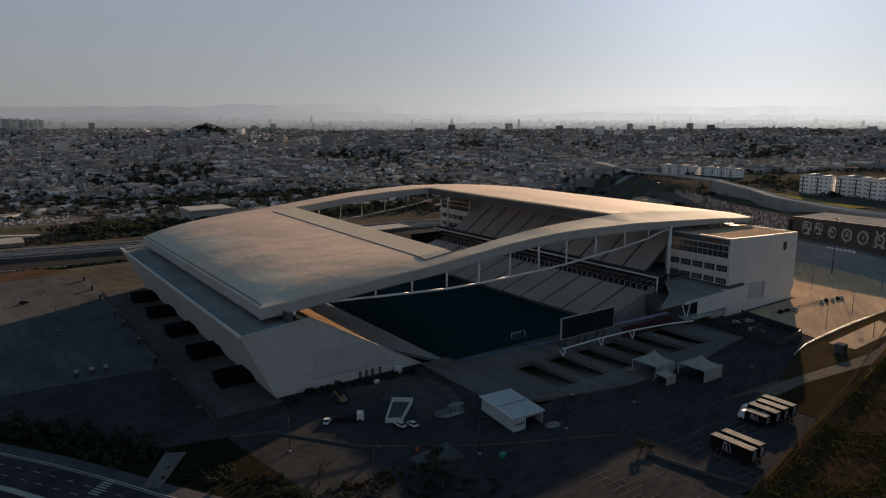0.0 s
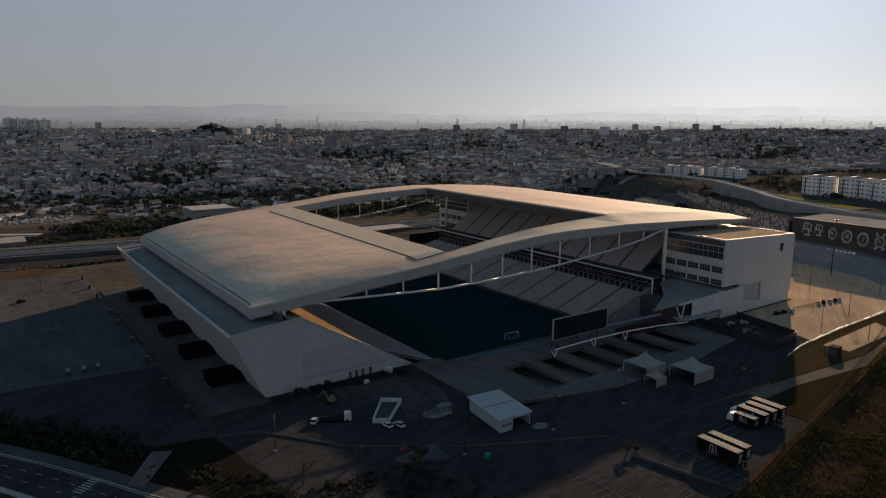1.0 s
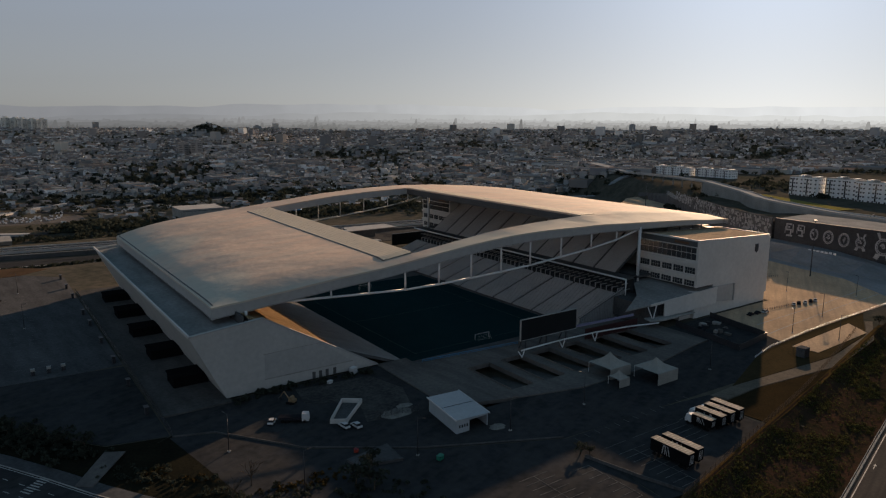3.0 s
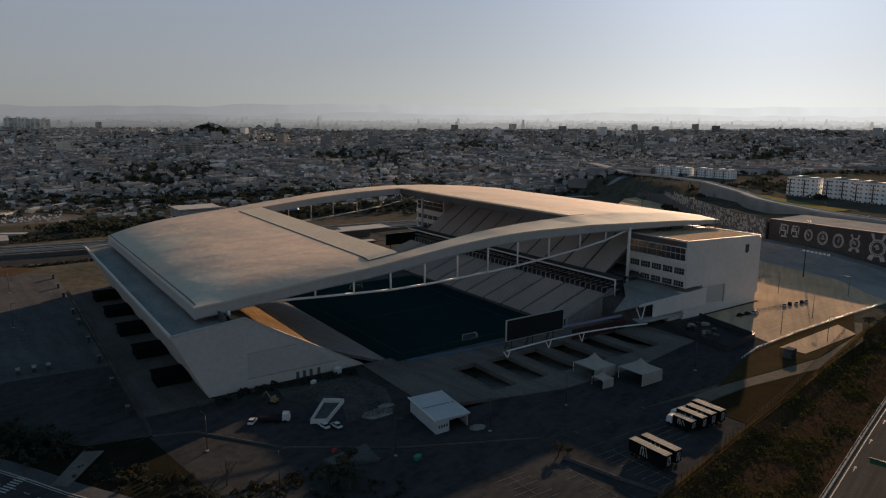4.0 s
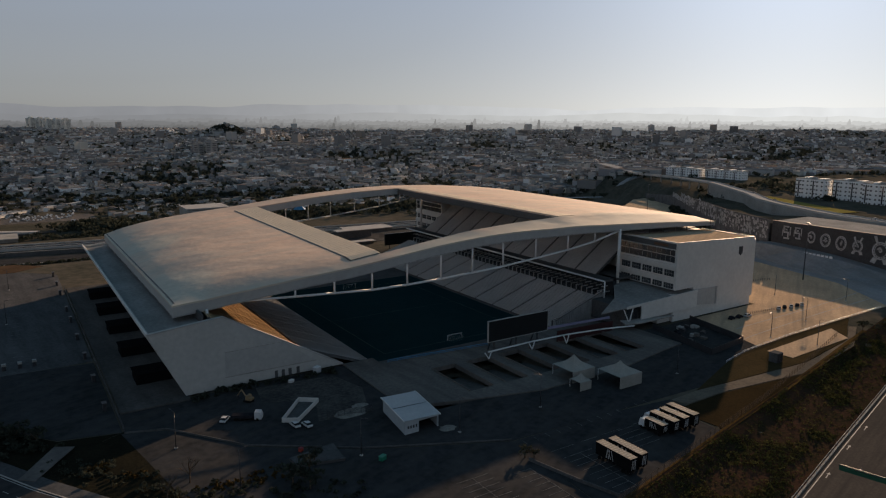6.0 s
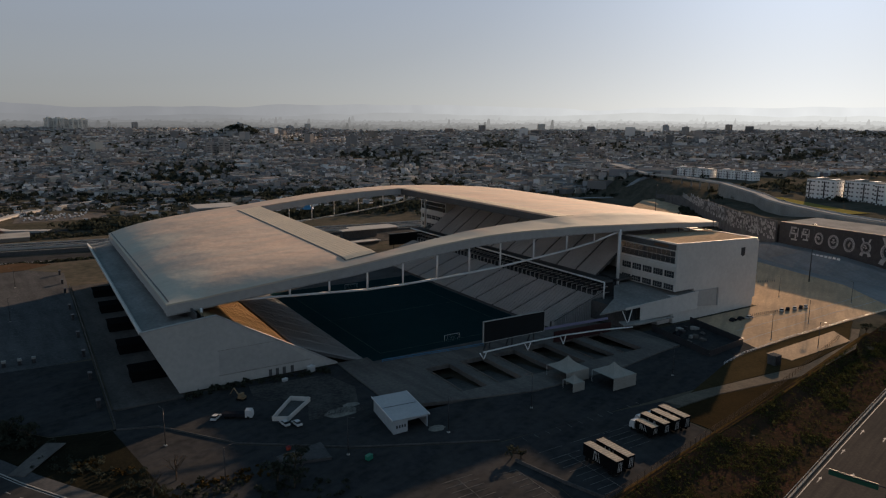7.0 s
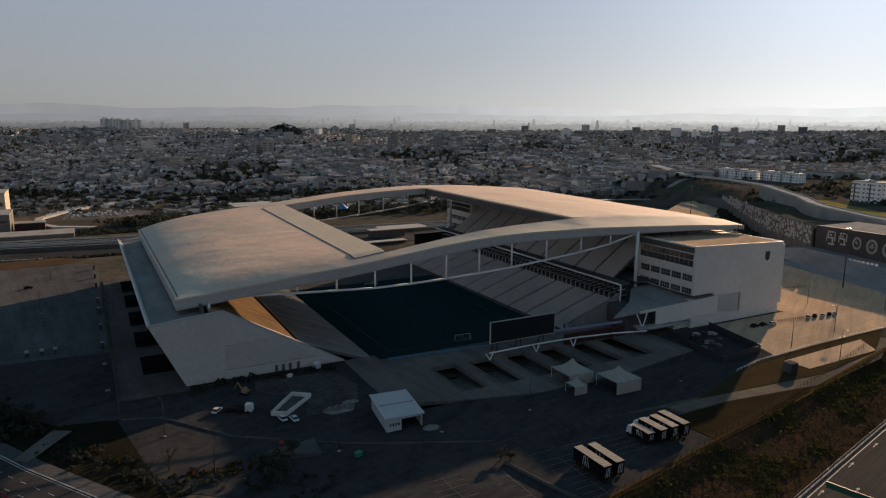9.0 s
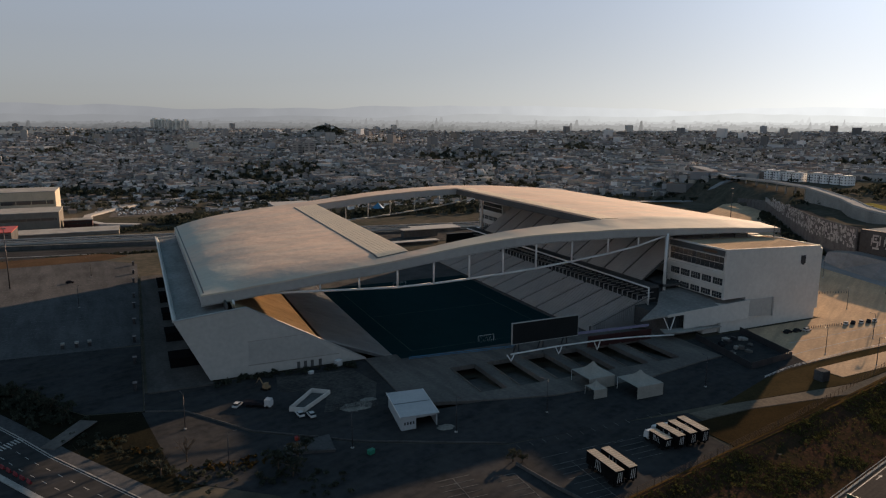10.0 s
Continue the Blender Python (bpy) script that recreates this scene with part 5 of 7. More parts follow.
def trailer(x, y, length, top, cab):
    t = thing("box_truck", (x, y, -1.3), "black-sided box truck with a cream roof, parked", "truck", "parked trucks")
    w = 1.28
    bm = bm_new()
    box(bm, x - w, x + w, y, y + length, -0.1, top - 0.06)
    part("box_body", bm, TRUCK_SIDE, t, "black curtain sides")
    bm = bm_new()
    box(bm, x - w - 0.02, x + w + 0.02, y - 0.02, y + length + 0.02, top - 0.06, top)
    top_ob = part("box_roof", bm, TRUCK_TOP, t, "cream box roof")
    for k in range(1, int(length)):
        bm = bm_new()
        box(bm, x - w, x + w, y + k - 0.05, y + k + 0.05, top, top + 0.06)
        part("roof_rib", bm, TRUCK_RIB, top_ob)
    side = rng_t.uniform(0.2, 0.5) * length
    bm = bm_new()
    for k in range(4):
        a, b_ = side + k * 0.8, side + k * 0.8 + rng_t.uniform(-0.6, 1.4)
        prism(bm, [(x - w - 0.03, y + a, 0.3), (x - w - 0.03, y + a + 0.25, 0.3), (x - w - 0.03, y + b_ + 0.25, top - 0.5), (x - w - 0.03, y + b_, top - 0.5)], (0.02, 0, 0))
    part("curtain_mark", bm, MURAL_WHITE, t, "white painted strokes")
    bm = bm_new()
    for k in range(3):
        prism(bm, [(x - 0.8 + k * 0.6, y - 0.03, 0.3), (x - 0.6 + k * 0.6, y - 0.03, 0.3), (x - 0.3 + k * 0.5, y - 0.03, top - 0.6), (x - 0.5 + k * 0.5, y - 0.03, top - 0.6)], (0, 0.02, 0))
    part("curtain_mark", bm, MURAL_WHITE, t, "white painted strokes")
    if cab:
        bm = bm_new()
        prism(bm, [(x - 1.2, y + length + 0.4, -0.6), (x - 1.2, y + length + 2.4, -0.6), (x - 1.2, y + length + 2.3, 0.6), (x - 1.2, y + length + 1.9, 1.7), (x - 1.2, y + length + 0.4, 1.8)], (2.4, 0, 0))
        c = part("cab", bm, STEEL_WHITE, t, "white driver's cab")
        bm = bm_new()
        prism(bm, [(x - 1.1, y + length + 2.36, 0.65), (x + 1.1, y + length + 2.36, 0.65), (x + 1.1, y + length + 2.02, 1.6), (x - 1.1, y + length + 2.02, 1.6)], (0, 0.06, 0.02))
        part("windscreen", bm, GLASS, c)
    for yy in (y + 1.2, y + 2.5, y + length - 1.2, y + length + (1.3 if cab else -2.6)):
        for sx in (-1, 1):
            bm = bm_new()
            tube(bm, (x + sx * 1.22, yy, -0.82), (x + sx * 0.92, yy, -0.82), 0.48, n=14)
            part("wheel", bm, RUBBER, t)


trailer(163.8, 89.2, 12.2, 3.4, False)
trailer(168.2, 89.6, 11.5, 3.4, False)
trailer(188.5, 99.5, 6.5, 2.4, True)
trailer(192.3, 98.6, 9.0, 3.0, True)
trailer(196.4, 98.4, 9.0, 3.2, True)
trailer(200.3, 98.0, 10.0, 3.4, False)

# ---- walls and hill to the east ----
def wall_run(name, pts, z0, z1, thick, mat, label, category="wall"):
    bm = bm_new()
    rows = []
    for i, (x, y) in enumerate(pts):
        a, b = pts[max(0, i - 1)], pts[min(len(pts) - 1, i + 1)]
        t = Vector((b[0] - a[0], b[1] - a[1], 0)).normalized()
        n = Vector((t.y, -t.x, 0)) * thick
        zt = z1[i] if isinstance(z1, (list, tuple)) else z1
        rows.append([bm.verts.new(p) for p in ((x, y, z0), (x + n.x, y + n.y, z0), (x + n.x, y + n.y, zt), (x, y, zt))])
    for a, b in zip(rows, rows[1:]):
        for k in range(4):
            bm.faces.new((a[k], b[k], b[(k + 1) % 4], a[(k + 1) % 4]))
    bm.faces.new(rows[0])
    bm.faces.new(rows[-1][::-1])
    return single(name, bm, mat, label, category, "structure")


mural = wall_run("mural_wall", [(464.8, 100), (466, 150), (467.5, 243)], -3, 22.6, 1.2, MURAL_BLACK, "tall black painted retaining wall with white emblems")
graffiti = wall_run("graffiti_wall", [(468.2, 246), (496.5, 300), (557, 372), (598, 420), (629, 455), (662, 520)], -3, [22.4, 21.6, 18.5, 14, 10, 4], 1.0, STAINED_WALL, "grey retaining wall covered in faded graffiti")


strip("wall_terrace", [(464.8, 100), (466, 150), (467.5, 243)], 1.1, 42, 18, 22.0, CONCRETE, "stained concrete apron behind the painted wall", "apron")
wall_run("wall_terrace", [(468.9, 245.7), (497, 299.6), (557.5, 371.6), (598.4, 419.7), (629.4, 454.7), (662.5, 519.7)], -3, [20, 15.5, 13, 10, 7, 2], 19, ASPHALT, "stained concrete road shelf behind the graffiti wall", "road")


def emblem(y, kind, ry, rz, zc):
    """White paint a hand thick, stretched upright on the tall wall."""
    bm = bm_new()
    rng = np.random.RandomState(int(y * 3))
    x = 466 + (y - 150) * 0.0161 - 0.28

    def at(a, q):
        return (x, y + math.cos(a) * q * ry, zc + math.sin(a) * q * rz)

    def ring(q0, q1, a0=0.0, a1=math.tau, n=24):
        for k in range(n):
            u, v = a0 + (a1 - a0) * k / n, a0 + (a1 - a0) * (k + 1) / n
            prism(bm, [at(u, q1), at(v, q1), at(v, q0), at(u, q0)], (0.25, 0, 0))

    if kind != "bars":
        ring(0.86, 1.0)
        ring(0.68, 0.74)
        for k in range(16):
            a = k * math.tau / 16
            ring(0.76, 0.83, a, a + 0.2, 2)
        for k in range(7):
            a, q = rng.uniform(0, 6.28), rng.uniform(0.1, 0.4)
            p = at(a, q)
            w, h = rng.uniform(0.12, 0.3) * ry, rng.uniform(0.1, 0.3) * rz
            prism(bm, [p, (x, p[1] + w, p[2] + h * 0.2), (x, p[1] + w * 0.7, p[2] + h), (x, p[1] - w * 0.3, p[2] + h * 0.8)], (0.25, 0, 0))
        ring(0.12, 0.2)
    if kind == "crossed":
        for s in (-1, 1):
            prism(bm, [(x - 0.05, y + s * ry * 0.35, zc + rz * 0.9), (x - 0.05, y + s * ry * 0.6, zc + rz * 0.85), (x - 0.05, y + s * ry * 0.95, zc + rz * 1.55), (x - 0.05, y + s * ry * 0.6, zc + rz * 1.6)], (0.25, 0, 0))
            prism(bm, [(x - 0.05, y + s * ry * 0.3, zc - rz * 0.95), (x - 0.05, y + s * ry * 0.8, zc - rz * 0.8), (x - 0.05, y + s * ry * 1.1, zc - rz * 1.35), (x - 0.05, y + s * ry * 0.55, zc - rz * 1.5)], (0.25, 0, 0))
    if kind == "bars":
        for y0, y1, z0, z1 in ((-0.5, 0.8, 0.76, 1.0), (0.5, 0.8, 0.1, 0.76), (-0.5, 0.8, -0.1, 0.14), (-0.5, -0.2, -0.7, -0.1), (-0.7, 0.6, -1.0, -0.74), (-0.9, -0.7, -0.4, 0.9), (0.88, 1.0, -0.6, 0.5), (-0.1, 0.3, 0.3, 0.55)):
            box(bm, x, x + 0.25, y + y0 * ry, y + y1 * ry, zc + z0 * rz, zc + z1 * rz)
    return part("emblem", bm, MURAL_WHITE, mural, "white painted emblem")


for y, k, ry, rz, zc in ((232.4, "bars", 3.6, 5.2, 15.8), (224.6, "bars", 3.2, 4.6, 16.2), (215.7, "ring", 3.2, 4.6, 15.0), (206.5, "ring", 3.9, 5.2, 14.4), (196.7, "ring", 4.0, 5.4, 14.0), (186.7, "crossed", 3.6, 4.2, 13.8), (173.5, "crossed", 5.6, 6.4, 13.0), (160, "ring", 4.2, 5.4, 12.5), (149, "ring", 4.2, 5.4, 12)):
    emblem(y, k, ry * 0.84, rz * 0.84, zc)

# the road climbs along the foot of the painted wall
foot = bm_new()
rows = []
for y, x0, z in ((130, 446, -1.2), (160, 440, 1.0), (179, 438, 3.7), (200, 440, 6.3), (218, 444, 7.4), (243, 452, 8.2), (262, 462, 5.0)):
    x1 = 466 + (y - 150) * 0.0161 - 0.02 if y < 245 else 474
    rows.append([foot.verts.new(p) for p in ((x0, y, -1.6), (x1, y, -1.6), (x1, y, z), (x1 - 9, y, z - 0.2), (x0, y, -1.22))])
for a, b in zip(rows, rows[1:]):
    for k in range(5):
        foot.faces.new((a[k], b[k], b[(k + 1) % 5], a[(k + 1) % 5]))
foot.faces.new(rows[0])
foot.faces.new(rows[-1][::-1])
single("wall_ramp", foot, ROAD_GREY, "grey asphalt ramp along the painted wall", "road", "structure")
for k in range(7):
    y = 196 + k * 2.6
    b = thing("road_barrier", (457, y, 6.0), "white plastic road barrier", "barrier", "barriers on the ramp")
    bm = bm_new()
    prism(bm, [(-0.35, 0, -0.6), (0.35, 0, -0.6), (0.12, 0, 0.8), (-0.12, 0, 0.8)], (0, 1.7, 0))
    part("block", bm, STEEL_WHITE, b, local=True)

rng = np.random.RandomState(5)
bm = bm_new()
for _ in range(700):
    f = rng.rand()
    k = min(3, int(f * 4))
    pts = [(468.2, 246), (496.5, 300), (557, 372), (598, 420), (629, 455)]
    a, b = Vector((*pts[k], 0)), Vector((*pts[k + 1], 0))
    t = (b - a).normalized()
    p = a.lerp(b, rng.rand()) - Vector((t.y, -t.x, 0)) * 0.05
    w, h, z = rng.uniform(0.6, 2.8), rng.uniform(0.6, 2.6), rng.uniform(9, 20 - 0.9 * k * k)
    q = p + t * w
    prism(bm, [(p.x, p.y, z), (q.x, q.y, z + rng.uniform(-0.6, 0.6)), (q.x, q.y, z + h), (p.x, p.y, z + h * rng.uniform(0.3, 1))], (t.y * 0.06, -t.x * 0.06, 0))
part("graffiti", bm, MURAL_WHITE, graffiti, "faded white graffiti strokes")["kind"] = "stuff"

# elevated roadway on its retaining wall
VIA = [(504, 130, 22.6), (516, 180, 23.0), (526, 232, 23.2), (536, 255, 23.2), (555, 293, 23.2), (572, 317, 23.0), (602, 349, 23.2), (648, 420, 25), (690, 500, 23), (714, 580, 21), (735, 660, 20), (742, 760, 20)]
viaduct = thing("viaduct", (640, 400, 0), "pale elevated road on a grey retaining wall", "viaduct")


def band(line, o0, o1, dz0, dz1, floor=None):
    bm = bm_new()
    rows = []
    for i, (x, y, z) in enumerate(line):
        a, b = line[max(0, i - 1)], line[min(len(line) - 1, i + 1)]
        t = Vector((b[0] - a[0], b[1] - a[1], 0)).normalized()
        n = Vector((t.y, -t.x, 0))
        low = floor if floor is not None else z + dz0
        rows.append([bm.verts.new(Vector((x, y, zz)) + n * o) for o, zz in ((o0, low), (o1, low), (o1, z + dz1), (o0, z + dz1))])
    for a, b in zip(rows, rows[1:]):
        for k in range(4):
            bm.faces.new((a[k], b[k], b[(k + 1) % 4], a[(k + 1) % 4]))
    bm.faces.new(rows[0])
    bm.faces.new(rows[-1][::-1])
    return bm


for (xa, ya, za), (xb, yb, zb) in zip(VIA[7:], VIA[8:]):
    for k in range(4):
        f = (k + 0.5) / 4
        bm = bm_new()
        x, y = xa + (xb - xa) * f, ya + (yb - ya) * f
        tube(bm, (x, y, height(x, y) - 2), (x, y, za - 1), 1.0, n=10)
        part("pier", bm, CONCRETE, viaduct)
part("deck", band(VIA, -4.5, 4.5, -1.2, 0), PALE_CONCRETE, viaduct, "pale concrete road deck")
part("retaining_wall", band(VIA[:8], -4.9, -4.4, -18, -0.6), CONCRETE, viaduct, "grey stained retaining wall")
part("parapet", band(VIA, -4.9, -4.5, -0.6, 0.8), PALE_CONCRETE, viaduct)
part("parapet", band(VIA, 4.5, 4.9, -0.6, 0.8), PALE_CONCRETE, viaduct)
bm = bm_new()
prism(bm, [(714, 588, 20.8), (725, 580, 20.8), (768, 684, 25), (757, 692, 25)], (0, 0, 1))
part("ramp", bm, PALE_CONCRETE, viaduct)


def flats(x, y, length, depth, z0, h, floors, cols, label, rot=0.0):
    f = thing("flats_block", (x, y, z0), label, "apartment block", "white apartment blocks")
    bm = bm_new()
    box(bm, 0, depth, 0, length, -8, h)
    part("wall", bm, FLATS_WHITE, f, local=True)
    bm = bm_new()
    box(bm, -0.3, depth + 0.3, -0.3, length + 0.3, h, h + 0.5)
    box(bm, depth * 0.3, depth * 0.6, length * 0.4, length * 0.55, h + 0.5, h + 1.9)
    part("roof", bm, CONCRETE, f, local=True)
    units = max(1, round(length / 13))
    step = length / units
    bm = bm_new()
    box(bm, -0.08, 0.05, -0.7, 0.7, -0.6, 0.6)
    me = finish(bm, "window", GLASS)
    for u in range(units):
        proud = 1.6 if u % 2 == 0 else 0.9
        bm = bm_new()                   # a proud bay beside a dark stair slot
        box(bm, -proud, 0.02, u * step + 0.3, u * step + step * 0.58, -7.9, h - 0.004)
        part("bay", bm, FLATS_WHITE, f, local=True)
        # Flat dark strip in place of the shadow in a recessed slot.
        bm = bm_new()
        box(bm, -0.06, 0.03, u * step + step * 0.74, u * step + step * 0.83, 1.5, h - 1.2)
        part("stair_slot", bm, GLASS, f, "dark strip for the shade in a stair slot", local=True)
        bm = bm_new()
        box(bm, 0.6, depth - 0.6, u * step + step * 0.2, u * step + step * 0.42, h + 0.5, h + 0.9 + 0.7 * (u % 2))
        part("parapet", bm, FLATS_WHITE, f, local=True)
        for i in range(floors):
            for k, at in enumerate((0.14, 0.46, 0.66, 0.92)[:max(2, round(cols / units))]):
                w = new("window", me)
                w.parent = f
                w.location = (-proud if k < 2 else 0, (u + at) * step, 1.6 + i * h / floors)
    for i in range(floors):
        for j in range(3):
            w = new("window", me)
            w.parent = f
            w.rotation_euler = (0, 0, math.pi / 2)
            w.location = ((j + 0.5) * depth / 3, 0, 1.6 + i * h / floors)
    f.rotation_euler = (0, 0, rot)
    return f


flats(632, 299, 26, 12, 20, 17.5, 5, 8, "white five-storey apartment block on the hill")
flats(640, 270, 26, 12, 20, 17.5, 5, 8, "white five-storey apartment block on the hill")
flats(630, 241, 26, 12, 20, 17.5, 5, 8, "white five-storey apartment block on the hill")
flats(640, 212, 26, 12, 20, 17.5, 5, 8, "white five-storey apartment block on the hill")
flats(760, 524, 54, 12, 13, 15, 5, 16, "long white apartment block beyond the elevated road")
flats(768, 470, 50, 12, 13, 15, 5, 18, "long white apartment block beyond the elevated road")

# ---- north and west of the stadium ----
NL = [(-900, 735), (-42, 596), (69, 578), (300, 541), (480, 520)]
for name, o0, o1, z, mat, label, cat in (("rail_bed", 24, 42, -7.2, DARK_CONCRETE, "dark ballast rail bed", "railway"), ("expressway", 0, 18, -6.6, ASPHALT, "grey expressway", "road"), ("expressway_barrier", -0.6, 0, -5.6, PALE_CONCRETE, "pale concrete barrier", "barrier"),
                                      ("centre_barrier", 8.8, 9.2, -5.8, PALE_CONCRETE, "pale concrete barrier", "barrier"), ("outer_barrier", 18, 18.5, -5.6, PALE_CONCRETE, "pale concrete barrier", "barrier"), ("service_road", 50, 60, -7.2, ASPHALT, "dark service road", "road"),
                                      ("access_yard", 61, 93, -7.1, ASPHALT, "dark asphalt access road", "road"), ("access_kerb", 76, 76.6, -6.7, PALE_CONCRETE, "pale median kerb", "kerb"), ("track", 27, 27.3, -7.0, CONCRETE, "pale rail line", "railway"), ("track", 30, 30.3, -7.0, CONCRETE, "pale rail line", "railway"), ("track", 35, 35.3, -7.0, CONCRETE, "pale rail line", "railway"),
                                      ("rail_wall", 43, 43.8, -4.5, DARK_CONCRETE, "dark boundary wall beside the railway", "wall")):
    strip(name, NL, o0, o1, -10, z, mat, label, cat)


def draped(name, line, half, up, mat, label, category):
    """A road that follows the ground."""
    verts = []
    pts = []
    for (xa, ya), (xb, yb) in zip(line, line[1:]):
        k = max(2, int(math.hypot(xb - xa, yb - ya) / 8))
        pts += [(xa + (xb - xa) * i / k, ya + (yb - ya) * i / k) for i in range(k)]
    pts.append(line[-1])
    for i, (x, y) in enumerate(pts):
        a, b = pts[max(0, i - 2)], pts[min(len(pts) - 1, i + 2)]
        t = Vector((b[0] - a[0], b[1] - a[1], 0)).normalized()
        z = max(height(x + t.y * o, y - t.x * o) for o in (-half, 0, half)) + up
        for o, dz in ((-half, -2), (-half, 0), (half, 0), (half, -2)):
            verts.append((x + t.y * o, y - t.x * o, z + dz))
    faces = [(i * 4 + k, i * 4 + k + 1, i * 4 + k + 5, i * 4 + k + 4) for i in range(len(pts) - 1) for k in range(3)]
    return raw(name, verts, faces, [mat], label, category, "structure")


draped("far_ramp", [(60, 735), (25, 752), (6, 785), (8, 830), (32, 880), (62, 925), (120, 975)], 4, 2.5, PALE_CONCRETE, "pale curved access road", "road")
draped("far_road", [(-60, 760), (40, 735), (110, 745), (150, 800), (140, 860), (60, 940)], 5, 0.5, ASPHALT, "grey looping road", "road")
draped("valley_road", [(-500, 1180), (-150, 1060), (200, 960), (420, 850), (700, 760)], 9, 1.0, ASPHALT, "grey main road below the houses", "road")
draped("valley_rail", [(-500, 1140), (-150, 1022), (200, 925), (420, 815), (640, 730)], 6, 0.6, DARK_CONCRETE, "dark rail bed in the valley", "railway")
draped("north_lawn", [(170, 462), (250, 452), (400, 440)], 20, 0.2, DUST, "dusty grey ground behind the stadium", "ground")
draped("grass_patch", [(603, 338), (586, 304), (566, 262), (560, 240)], 9, 0.5, YELLOW_GRASS, "dry yellow-green grass slope beside the elevated road", "grass")
draped("field_road", [(330, 715), (480, 650), (600, 615), (715, 575)], 5, 0.6, ROAD_GREY, "pale road across open ground", "road")
draped("field_road", [(420, 640), (520, 600), (600, 565)], 4, 0.6, ROAD_GREY, "pale road across open ground", "road")
draped("field", [(360, 680), (520, 625), (640, 585)], 12, 0.3, OLIVE, "dull brown field beside the road", "grass")
draped("far_lot", [(30, 845), (120, 840)], 26, 0.15, LOT, "worn grey car park in the valley", "car park")
draped("far_lot_north", [(215, 985), (300, 960)], 16, 0.15, LOT, "worn grey car park in the valley", "car park")


def hall(x0, x1, y0, y1, z0, z1, wall, label, rib=6.0, top=None):
    h = thing("hall", ((x0 + x1) / 2, y0, z0), label, "building", "halls by the railway")
    bm = bm_new()
    box(bm, x0, x1, y0, y1, z0 - 6, z1)
    part("wall", bm, wall, h)
    bm = bm_new()
    box(bm, x0 - 0.4, x1 + 0.4, y0 - 0.4, y1 + 0.4, z1, z1 + 0.7)
    part("roof", bm, top or CONCRETE, h, "flat sheet roof")
    for x in np.arange(x0 + rib / 2, x1 - 1, rib):
        bm = bm_new()
        box(bm, x, x + 0.5, y0 - 0.3, y0 + 0.1, z0, z1 - 0.3)
        part("pilaster", bm, wall, h)
    bm = bm_new()
    box(bm, x0 + 2, x1 - 2, y0 - 0.12, y0 + 0.1, z0 + (z1 - z0) * 0.62, z0 + (z1 - z0) * 0.74)
    part("window_band", bm, GLASS, h)
    return h


hall(-160, 42, 652, 682, -22, -12, HALL_WALL, "long low grey hall with a sunlit end wall", 9)
hall(-190, -12, 730, 775, -22, -2, HALL_WALL, "large stepped grey hall with a pale side", 12)
hall(-190, -20, 800, 850, -22, 12, TAN_WALL, "tall tan hall block", 14)
hall(-10, 16, 745, 760, -22, -13, MAROON, "low brick-red building beside the halls", 8)
hall(-130, -37, 616, 652, -10, -3.6, DARK_CONCRETE, "long canopy with a red roof beside the tracks", 9, RED)
hall(196, 240, 725, 762, -10, -6, CONCRETE, "low grey hall with a flat pale roof among trees", 8, PALE_CONCRETE)
hall(505, 560, 700, 730, -8, 0, CONCRETE, "long low shed in the valley", 8, PALE_CONCRETE)


def car(x, y, rot, paint, z=-1.38, label="white hatchback car parked in the open"):
    c = thing("car", (x, y, z), label, "car", "parked cars")
    bm = bm_new()
    prism(bm, [(-2.1, -0.88, 0.35), (2.1, -0.88, 0.35), (2.15, -0.88, 0.75), (1.2, -0.88, 0.95), (-2.0, -0.88, 0.98), (-2.15, -0.88, 0.7)], (0, 1.76, 0))
    bmesh.ops.bevel(bm, geom=list(bm.edges), offset=0.08, segments=2, affect="EDGES")
    part("body", bm, paint, c, local=True)
    bm = bm_new()
    prism(bm, [(-1.75, -0.76, 0.96), (1.15, -0.76, 0.96), (0.45, -0.7, 1.46), (-1.3, -0.7, 1.48)], (0, 1.46, 0))
    part("cabin_glass", bm, CAR_GLASS, c, local=True)
    bm = bm_new()
    box(bm, -1.25, 0.4, -0.68, 0.74, 1.46, 1.52)
    part("car_roof", bm, paint, c, local=True)
    for wx in (-1.3, 1.3):
        for wy in (-0.9, 0.72):
            bm = bm_new()
            tube(bm, (wx, wy, 0.33), (wx, wy + 0.2, 0.33), 0.33, n=14)
            part("wheel", bm, RUBBER, c, local=True)
    c.rotation_euler = (0, 0, rot)
    return c


base = car(84, 178.5, 0.9, CAR_WHITE)
for x, y, r in ((100.6, 163.6, 1.7), (103.7, 161.8, 1.7), (345.5, 161.2, 0.5), (354, 160, 0.5), (361.5, 159, 0.5)):
    copy_thing(base, pose(x, y, -1.36, 0, 0, math.degrees(r)))
dark = car(311, 163, 0.1, CAR_DARK, label="dark hatchback car parked in the open")
for x, y, r in ((316, 162.5, 0.1), (349.5, 160.8, 0.5), (358, 159.4, 0.5), (22, 388, 0.2), (268, 160, 1.1), (272, 162, 1.0)):
    copy_thing(dark, pose(x, y, -1.34, 0, 0, math.degrees(r)))
for x, y, z, r in ((592, 339, 24.7, 0.8), (560, 300, 24.1, 0.85), (522, 205, 23.5, 1.4)):
    copy_thing(base, pose(x, y, z, 0, 0, math.degrees(r)))
van = copy_thing(base, pose(321, 161.6, -1.36, 0, 0, 4))
tanker = thing("flatbed_truck", (90, 176, -1.38), "dark flatbed truck with a white cab", "truck")
bm = bm_new()
